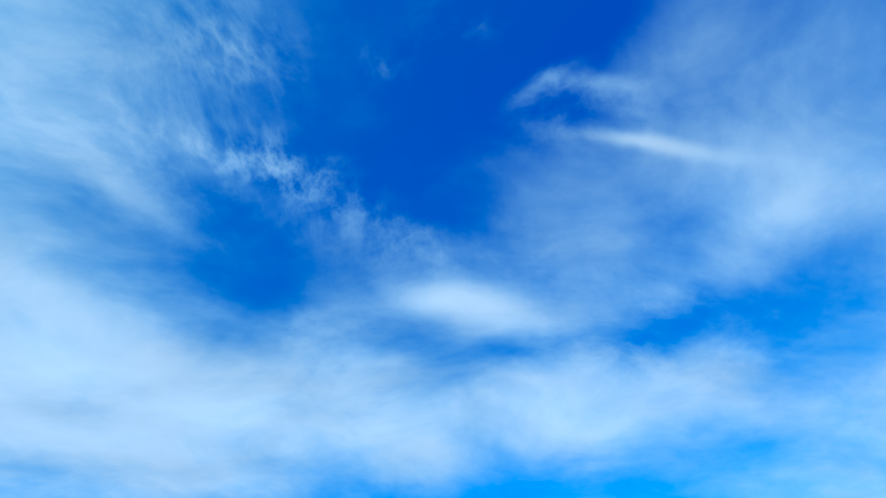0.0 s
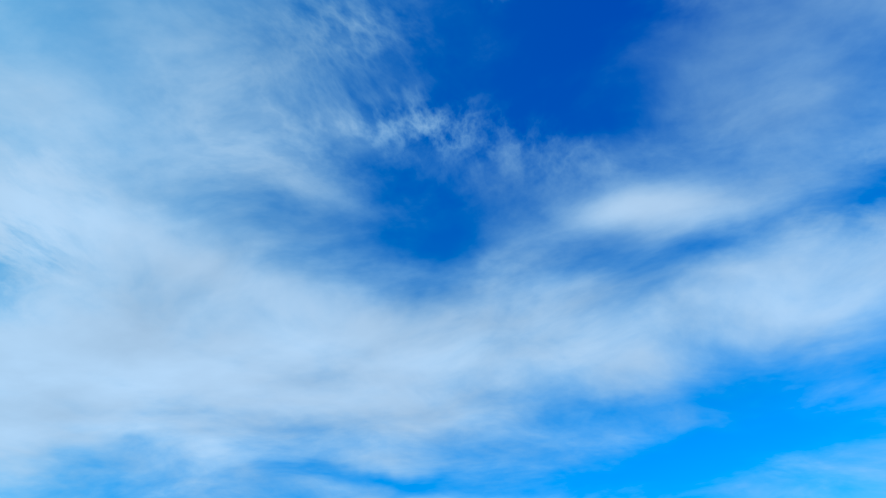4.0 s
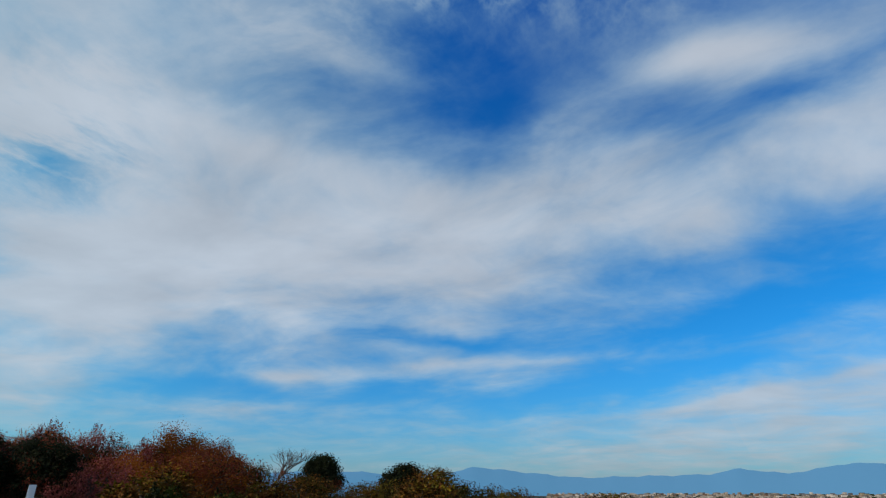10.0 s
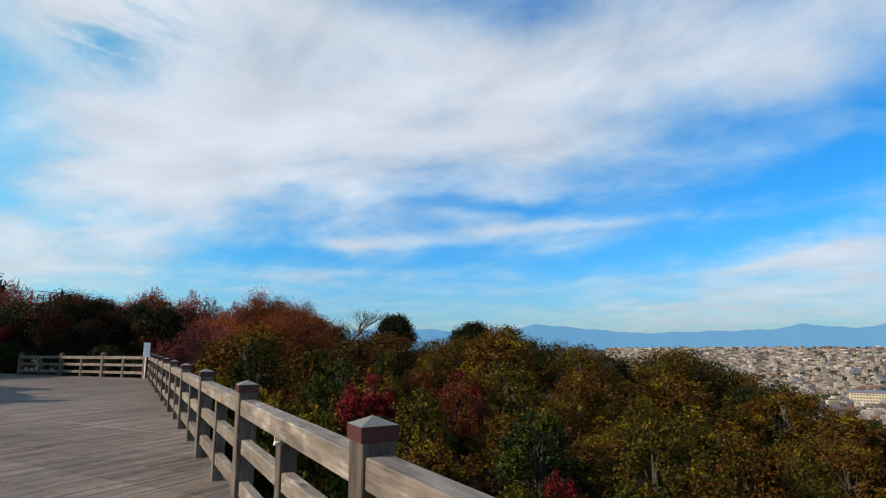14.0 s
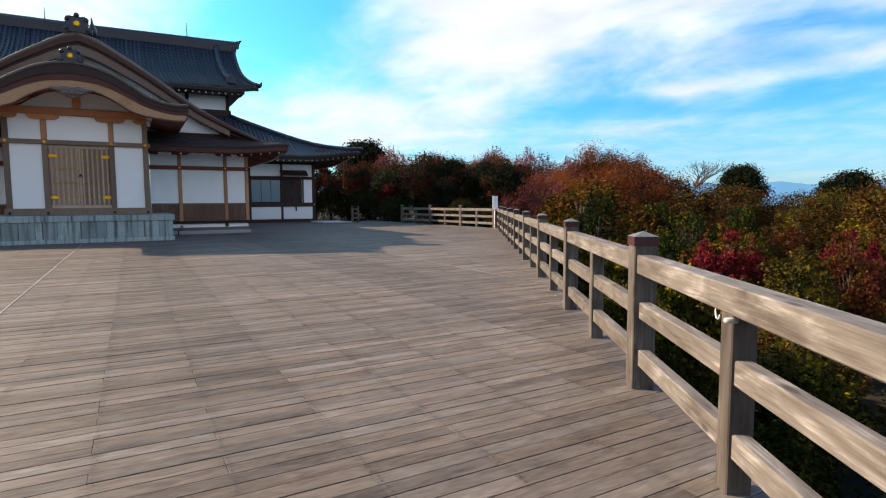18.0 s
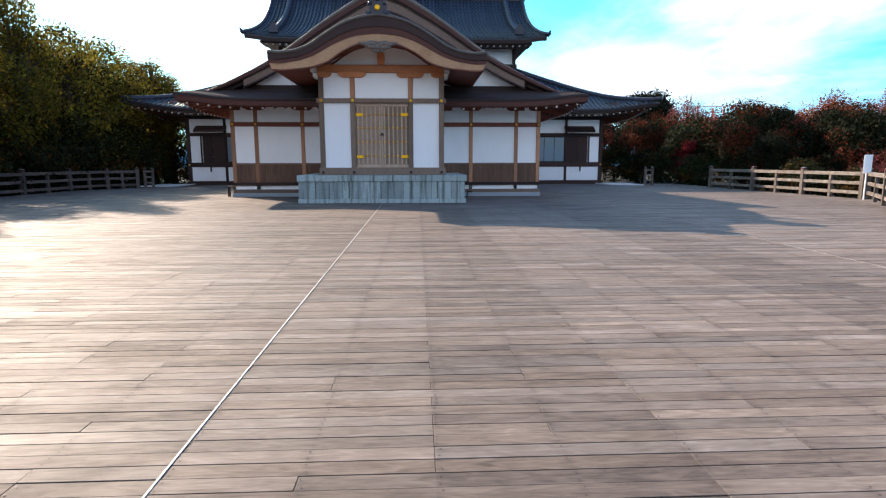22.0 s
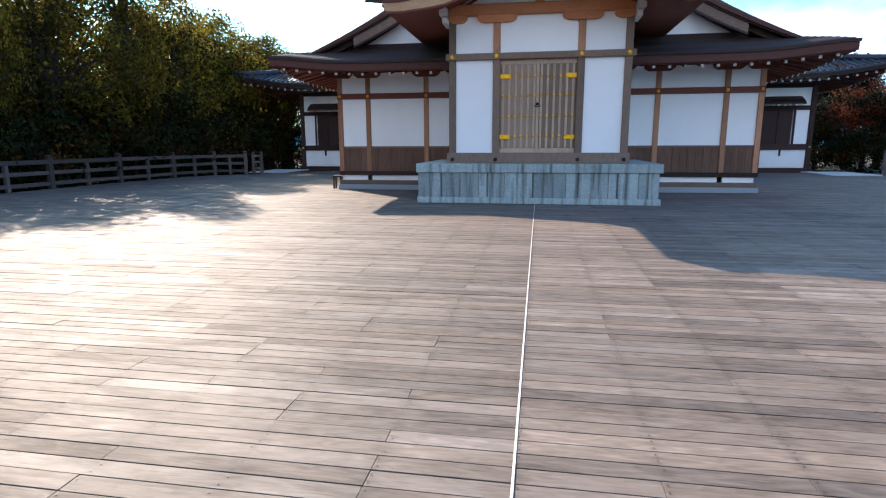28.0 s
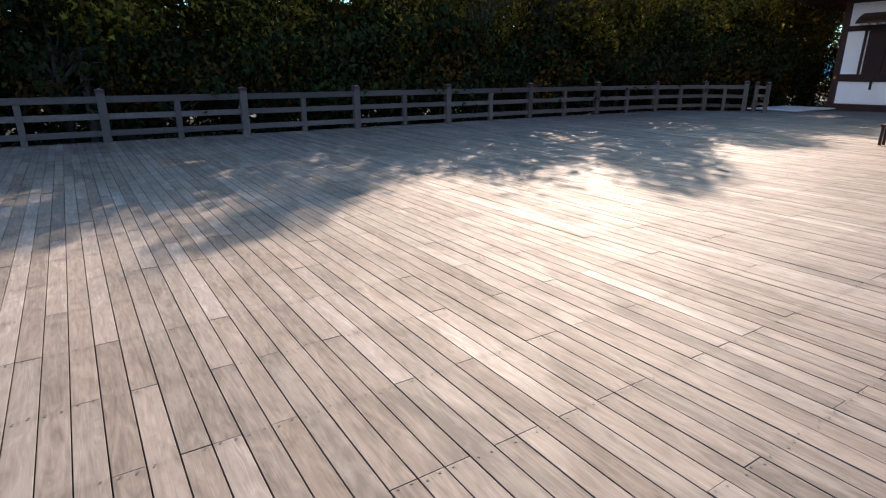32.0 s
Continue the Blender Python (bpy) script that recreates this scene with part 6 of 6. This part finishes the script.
def hillside_kind(az, d):
    if d < 15:
        return tr.choices(("near_olive", "near_yellow", "near_green", "near_brown", "near_red"), (5, 3, 2, 4, 0.35))[0]
    if d < 39:
        if az < 48:
            return tr.choices(("mid_green", "mid_rust", "mid_red", "mid_brown", "mid_olive"), (3, 5, 0.7, 2, 0.6))[0]
        if az < 66:
            return tr.choices(("mid_brown", "mid_olive", "mid_rust", "mid_green", "mid_red"), (4, 3, 2.5, 2.2, 0.6))[0]
        return tr.choices(("mid_brown", "mid_olive", "mid_green"), (5, 5, 1.5))[0]
    if az < 28:
        return tr.choices(("far_pink", "far_rust", "far_dark"), (3, 2, 1))[0]
    if az < 42:
        return tr.choices(("far_pink", "far_rust", "far_orange"), (4, 1.5, 1))[0]
    if az < 49:
        return tr.choices(("far_orange", "far_rust"), (1, 3))[0]
    if az < 58:
        return tr.choices(("far_rust", "far_brown"), (3, 1))[0]
    if az < 80:
        return tr.choices(("far_brown", "far_dark"), (5, 1))[0]
    return tr.choices(("far_dark", "far_brown"), (4, 3))[0]


def off_deck(x, y):
    s = (x - RAIL_A.x) * 0.847 - (y - RAIL_A.y) * 0.5315
    if y < CORNER.y:
        return s
    return x - CORNER.x if y < 11 else max(x - 15.5, y - 30)


d = 5.0
while d < 50:
    step = (1.2 if d < 28 else 1.4) + 0.097 * d
    az = 10 + tr.uniform(0, 4)
    while az < 122:
        dd = d + tr.uniform(-0.3, 0.3) * step
        x, y = EYE.x + dd * math.sin(radians(az)), EYE.y + dd * math.cos(radians(az))
        s = off_deck(x, y)
        clear = 1.4 if d < 15 else 2.6
        if s > clear and not (y > 8 and x < 20.5):
            top_far = EYE.z + 54 * math.tan(radians(skyline(az)))
            k = max(0.0, min(1.0, (dd - 8) / 46))
            near_top = -0.8 - 1.1 * tr.random() if d < 30 else -0.9
            top = near_top * (1 - k) + top_far * k
            limit = EYE.z + dd * math.tan(radians(skyline(az))) + 0.1
            if dd > 50:
                top = limit
            top += tr.uniform(-1.0, 0.45) * (0.5 + d / 45)
            top = min(top, limit) if dd > 25 else top
            plant(hillside_kind(az, dd), x, y, top, tr.uniform(0.9, 1.25) * (1.25 if d > 30 else 1.0), tr.uniform(0, 6.28))
        az += math.degrees(step / d) * tr.uniform(0.85, 1.15)
    d += 0.92 * step + 0.35


# low growth that closes the slope beyond the railing
for k in range(48):
    az, dd = 57 + 1.15 * k + tr.uniform(-1, 1), 12 + 5.0 * (k % 7) + tr.uniform(-1.5, 1.5)
    x, y = EYE.x + dd * math.sin(radians(az)), EYE.y + dd * math.cos(radians(az))
    if off_deck(x, y) > 3.2:
        top = min(-1.6 - 0.5 * tr.random(), EYE.z + dd * math.tan(radians(skyline(az))) - 0.8)
        plant(tr.choice(("mid_brown", "mid_olive")), x, y, top, 1.7, tr.uniform(0, 6.28))

# shrubs that close the foot of the deck along the long railing
for k in range(15):
    a = RAIL_A + RAIL_DIR * (-4.5 + 1.9 * k) + Vector((0.847, -0.5315, 0)) * (2.3 + 1.3 * (k % 2) + tr.uniform(-0.2, 0.2))
    plant(tr.choice(("near_green", "near_olive", "hedge")), a.x, a.y, -1.2 - 0.5 * tr.random(), 1.25, tr.uniform(0, 6.28))
for k in range(9):
    a = RAIL_A + RAIL_DIR * (4.2 + 2.1 * k) + Vector((0.847, -0.5315, 0)) * (1.9 + tr.uniform(-0.2, 0.4))
    plant(tr.choice(("near_yellow", "near_yellow", "near_olive")), a.x, a.y, 0.1 + 0.4 * tr.random(), 0.75, tr.uniform(0, 6.28))

# a closed row along the skyline
az = 12.0
while az < 119:
    dd = 55 + tr.uniform(-1.5, 1.5)
    x, y = EYE.x + dd * math.sin(radians(az)), EYE.y + dd * math.cos(radians(az))
    if not (y > 8 and x < 20.5):
        plant(hillside_kind(az, dd), x, y, EYE.z + dd * math.tan(radians(skyline(az))) + tr.uniform(-0.5, 0.15), tr.uniform(0.95, 1.15), tr.uniform(0, 6.28))
    az += 2.4


def plant_at(model, az, dist, el, wide=1.0):
    x, y = EYE.x + dist * math.sin(radians(az)), EYE.y + dist * math.cos(radians(az))
    return plant(model, x, y, EYE.z + dist * math.tan(radians(el)), wide, az)


# trees that stand out on their own
plant("dome", 75.3, 24.7, 6.0, 0.95, 0.4)
plant("dome", 77.2, 12.1, 4.6, 1.0, 1.9)
plant("bare", 71.0, 30.5, 7.2, 1.5, 0.3)
plant_at("far_orange", 43.5, 55, 5.1, 0.78)
plant_at("far_rust", 47.2, 57, 3.9, 0.8)
plant_at("far_pink", 33.7, 57, 5.0, 0.75)
plant_at("far_pink", 37.2, 57, 4.7, 0.8)
plant_at("mid_green", 50.7, 24, -1.5, 0.8)
plant_at("mid_green", 55.3, 30, -0.8, 0.7)
plant_at("far_pink", 24.2, 60, 5.0, 0.8)
plant_at("dome", 21.2, 84, 5.7, 1.0)
plant_at("mid_red", 53.4, 21, -3.0, 0.95)
plant_at("mid_red", 62.7, 24, -2.8, 0.75)
plant_at("near_red", 71.0, 11.5, -12.2, 0.55)
plant_at("mid_green", 43.2, 27, 0.1, 0.9)
plant_at("mid_green", 48.5, 29, -0.4, 0.8)
plant("near_red", 19.2, 17.5, 2.7, 0.8, 0.7, base=-0.4)
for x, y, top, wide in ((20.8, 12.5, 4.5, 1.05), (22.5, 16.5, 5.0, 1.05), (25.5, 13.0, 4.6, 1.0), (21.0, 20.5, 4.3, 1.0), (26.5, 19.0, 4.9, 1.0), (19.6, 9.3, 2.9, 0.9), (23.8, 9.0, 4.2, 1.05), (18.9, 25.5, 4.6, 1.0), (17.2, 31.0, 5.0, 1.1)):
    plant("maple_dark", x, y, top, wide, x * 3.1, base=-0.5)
for x, y, top in ((18.6, 14.6, 1.8), (18.2, 18.0, 2.0), (17.6, 21.0, 2.2), (19.3, 6.4, 1.5), (16.8, 24.5, 2.6), (20.4, 4.2, 1.2)):
    plant("hedge", x, y, top, 1.1, x * 2.3, base=-0.5)

# the grove behind the railing on the shaded side
gr = random.Random(8)
for y, x, top, wide in ((-33, -18.4, 9.0, 1.1), (-29.5, -18.2, 9.4, 1.1), (-26, -18.5, 8.8, 1.1), (-22.6, -18.1, 9.3, 1.1), (-19.4, -18.4, 8.9, 1.1), (-16.2, -18.2, 8.6, 1.1), (-12.6, -18.3, 9.0, 1.0),
                        (-8.8, -18.0, 8.2, 1.0), (-5.2, -18.2, 7.8, 0.9), (-0.9, -18.0, 8.9, 0.75), (2.1, -17.9, 9.2, 0.52), (5.4, -18.1, 8.3, 1.1), (8.7, -17.7, 9.8, 0.62), (12.6, -17.6, 8.4, 1.0),
                        (16.2, -17.4, 8.4, 1.0), (19.6, -16.6, 7.8, 1.0), (23.2, -17.0, 7.4, 1.0)):
    plant(gr.choice(("grove", "grove_tall")), x, y, top, wide * gr.uniform(0.95, 1.1), gr.uniform(0, 6.28), base=-0.6)
for y in np.arange(-34, 32, 6.4):
    plant(gr.choice(("grove", "grove_tall")), -23.5 + gr.uniform(-1, 1), float(y), gr.uniform(8.4, 10.2), gr.uniform(1.2, 1.5), gr.uniform(0, 6.28), base=-0.6)
# dark shrubs added so that the foot of the grove reads as shade
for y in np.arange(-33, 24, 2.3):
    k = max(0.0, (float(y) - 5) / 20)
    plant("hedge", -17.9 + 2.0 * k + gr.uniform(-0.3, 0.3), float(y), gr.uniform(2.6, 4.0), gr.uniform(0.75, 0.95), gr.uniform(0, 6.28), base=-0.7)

# two rows added farther back to block bright gaps under the crowns
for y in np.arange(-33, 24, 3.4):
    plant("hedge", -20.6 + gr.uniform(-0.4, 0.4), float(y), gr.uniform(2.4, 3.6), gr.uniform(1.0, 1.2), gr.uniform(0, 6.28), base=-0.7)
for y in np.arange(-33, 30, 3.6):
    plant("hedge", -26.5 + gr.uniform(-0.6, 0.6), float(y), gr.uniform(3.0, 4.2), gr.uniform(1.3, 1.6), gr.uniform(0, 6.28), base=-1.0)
for x, y, top in ((-17.3, -13.8, 6.2), (-17.6, -9.6, 6.8), (-18.4, -20.5, 6.6)):
    plant("bare", x, y, top, 0.8, y * 1.7, base=-0.6)

for model, (ob, h) in MODELS.items():
    if model not in used:
        for o in (*ob.children_recursive, ob):
            bpy.data.objects.remove(o)

# ---- lookout with red railings above the trees ----
lk = thing("lookout", "red steel lookout platform with stairs above the trees", "lookout", at=(33.8, 44.0, -0.5))
for x, y in ((-1.5, -1.2), (1.5, -1.2), (-1.5, 1.2), (1.5, 1.2)):
    part("leg", Shape().box(x - 0.07, x + 0.07, y - 0.07, y + 0.07, -1.5, 7.9), red_paint, lk)
part("platform", Shape().box(-1.6, 1.6, -1.3, 1.3, 6.5, 6.65), red_paint, lk)
for z in (7.2, 7.85):
    part("handrail", Shape().box(-1.55, 1.55, -1.27, -1.2, z, z + 0.06), red_paint, lk)
    part("handrail", Shape().tube([(1.55, -1.2, z), (4.0, -1.2, z - 0.1), (9.5, -1.0, z - 0.75)], [0.035] * 3, 6), red_paint, lk)
    part("handrail", Shape().tube([(-1.55, -1.2, z), (-3.2, -1.4, z - 1.3), (-4.4, -1.5, z - 2.4)], [0.05] * 3, 6), red_paint, lk)
for k in range(12):
    x = 1.9 + k * 0.62
    zt = 7.88 - 0.04 * min(2.45, x - 1.55) - 0.118 * max(0.0, x - 4.0)
    part("baluster", Shape().box(x - 0.02, x + 0.02, -1.22, -1.18, zt - 1.0, zt), red_paint, lk)

# ---- city on the plain ----
def city_material():
    m = material("pale_city_walls", (0.5, 0.47, 0.43), 0.85, spread=0.3, bump=0, by="island", grain=(0.1, 0.1, 0.1), object_space=False)
    t = m.node_tree
    ramp = t.nodes.new("ShaderNodeValToRGB")
    ramp.color_ramp.interpolation = "CONSTANT"
    cols = [(0.0, (0.281, 0.242, 0.218)), (0.26, (0.156, 0.129, 0.109)), (0.44, (0.429, 0.382, 0.351)), (0.52, (0.078, 0.074, 0.078)), (0.66, (0.133, 0.074, 0.051)), (0.75, (0.234, 0.183, 0.133)), (0.83, (0.101, 0.117, 0.156)), (0.9, (0.023, 0.031, 0.017))]
    for i, (p, c) in enumerate(cols):
        e = ramp.color_ramp.elements[i] if i < 2 else ramp.color_ramp.elements.new(p)
        e.position, e.color = p, (*c, 1)
    t.links.new(t.nodes.new("ShaderNodeNewGeometry").outputs["Random Per Island"], ramp.inputs[0])
    t.links.new(ramp.outputs[0], t.nodes["Principled BSDF"].inputs["Base Color"])
    return m


city = Shape()
cr = random.Random(41)
r = 700.0
while r < 4500:
    step = 3.7 + r * 0.0031
    az = 77.5
    while az < 107:
        a = az + cr.uniform(-0.1, 0.1)
        rr = r + cr.uniform(-0.35, 0.35) * step
        if cr.random() < 0.88:
            x, y = rr * math.sin(radians(a)), -24 + rr * math.cos(radians(a))
            z = -100 + max(0.0, min(1.0, (rr - 1300) / 3200)) * 62
            w, e = cr.uniform(0.2, 0.42) * step, cr.uniform(0.2, 0.4) * step
            h = cr.choice((3, 4, 4, 5, 5.5, 6, 7, 8)) * (0.7 + rr / 5000) * cr.uniform(0.8, 1.2)
            if cr.random() < 0.1:
                w, e, h = cr.uniform(0.4, 0.95) * step, cr.uniform(0.3, 0.5) * step, cr.uniform(8, 15) * (0.7 + rr / 5000)
            m = Matrix.Translation((x, y, z)) @ Matrix.Rotation(radians(12 + cr.choice((0, 90))), 4, "Z")
            v = [tuple(m @ Vector((a, b, c))) for c in (-2, h) for b in (-e, e) for a in (-w, w)]
            city.add(v, [(4, 5, 7, 6), (0, 1, 5, 4), (2, 6, 7, 3), (0, 4, 6, 2), (1, 3, 7, 5)])
        az += math.degrees(step / r) * cr.uniform(0.8, 1.2)
    r += step * 0.95
single("city_buildings", city.mesh("city_buildings", city_material(), fix=False), None, "pale city buildings crowding the plain", "city", kind="stuff")
bx, by = -0 + 1180 * math.sin(radians(98.3)), -24 + 1180 * math.cos(radians(98.3))
blk = thing("long_building", "long beige building with a dark flat roof in the city", "building", at=(bx, by, -100))
blk.rotation_euler = (0, 0, radians(-8.3))
beige = material("beige_facade", (0.50, 0.40, 0.27), 0.85, spread=0.15, bump=0)
dark_flat = material("dark_flat_roof", (0.10, 0.11, 0.14), 0.7, spread=0.2, bump=0)
part("wall", Shape().box(-14, 14, -38, 38, 0, 21), beige, blk)
part("roof", Shape().box(-15, 15, -39, 39, 21, 24), dark_flat, blk)
for fl in range(4):
    for k in range(18):
        part("window", Shape().box(-14.3, -13.9, -36 + k * 4.05, -33.6 + k * 4.05, 3.0 + fl * 4.6, 5.4 + fl * 4.6), dark_flat, blk)

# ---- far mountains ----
# distance haze is put into the blue base colour and a glow
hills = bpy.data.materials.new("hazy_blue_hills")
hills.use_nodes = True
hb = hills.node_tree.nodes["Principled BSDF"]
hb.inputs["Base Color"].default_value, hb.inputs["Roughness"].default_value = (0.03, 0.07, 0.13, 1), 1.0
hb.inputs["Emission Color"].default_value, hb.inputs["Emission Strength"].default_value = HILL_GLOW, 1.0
RIDGE = [(40, 1.3), (59.4, 1.6), (62, 1.35), (68.5, 1.55), (70.8, 2.0), (76.3, 1.4), (80.5, 1.0), (84.6, 1.1), (91.3, 1.2), (94, 1.65), (97.3, 1.2), (100, 1.6), (102, 1.95), (108, 1.5), (118, 1.9), (130, 1.3)]
hm = Shape()
n = 0
for k in range(721):
    a = k * 0.5
    e = float(np.interp(a, [p[0] for p in RIDGE], [p[1] for p in RIDGE])) if 40 <= a <= 130 else 1.3 + 0.35 * math.sin(a * 0.13) + 0.2 * math.sin(a * 0.31)
    e += 0.05 * math.sin(a * 1.9) + 0.03 * math.sin(a * 4.3 + 1)
    for rr, f in ((4480, -0.0125), (4600, 0.45), (4750, 1.0)):
        zz = 1.5 + rr * math.tan(radians(e)) * f if f > 0 else -60.0
        hm.v.append((rr * math.sin(radians(a)), -24 + rr * math.cos(radians(a)), zz))
for k in range(720):
    for j in range(2):
        hm.f.append((k * 3 + j, (k + 1) * 3 + j, (k + 1) * 3 + j + 1, k * 3 + j + 1))
        hm.mi.append(0)
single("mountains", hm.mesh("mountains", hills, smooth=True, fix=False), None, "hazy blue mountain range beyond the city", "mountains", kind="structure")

# ---- pale chips at the foot of the railing ----
pr = random.Random(77)
for k in range(5):
    a = RAIL_A + RAIL_DIR * (3.2 + 0.5 * k + pr.uniform(-0.2, 0.2)) + Vector((-0.847, 0.5315, 0)) * pr.uniform(-0.05, 0.1)
    e = pr.uniform(0.008, 0.018)
    m = Matrix.Translation((a.x, a.y, 0.003)) @ Matrix.Rotation(pr.uniform(0, 3), 4, "Z")
    single("stone_chip", Shape().box(-e, e, -0.6 * e, 0.6 * e, 0.0, 0.7 * e, 0.3 * e, turn=m), white_tip, "small pale stone chip lying by the railing", "stone", "stone chips")

# ---- the boards of the deck ----
for p, yy, dz, length in near_boards:
    key = round(length, 3)
    if key not in board_mesh:
        board_mesh[key] = board_shape(length).mesh("board", deck_wood)
    ob = new("board", board_mesh[key])
    ob.parent = deck
    ob.matrix_local = Matrix.Translation((p, yy, dz))
part("boards", far_boards.mesh("boards", deck_rest, fix=False), None, deck, kind="stuff")
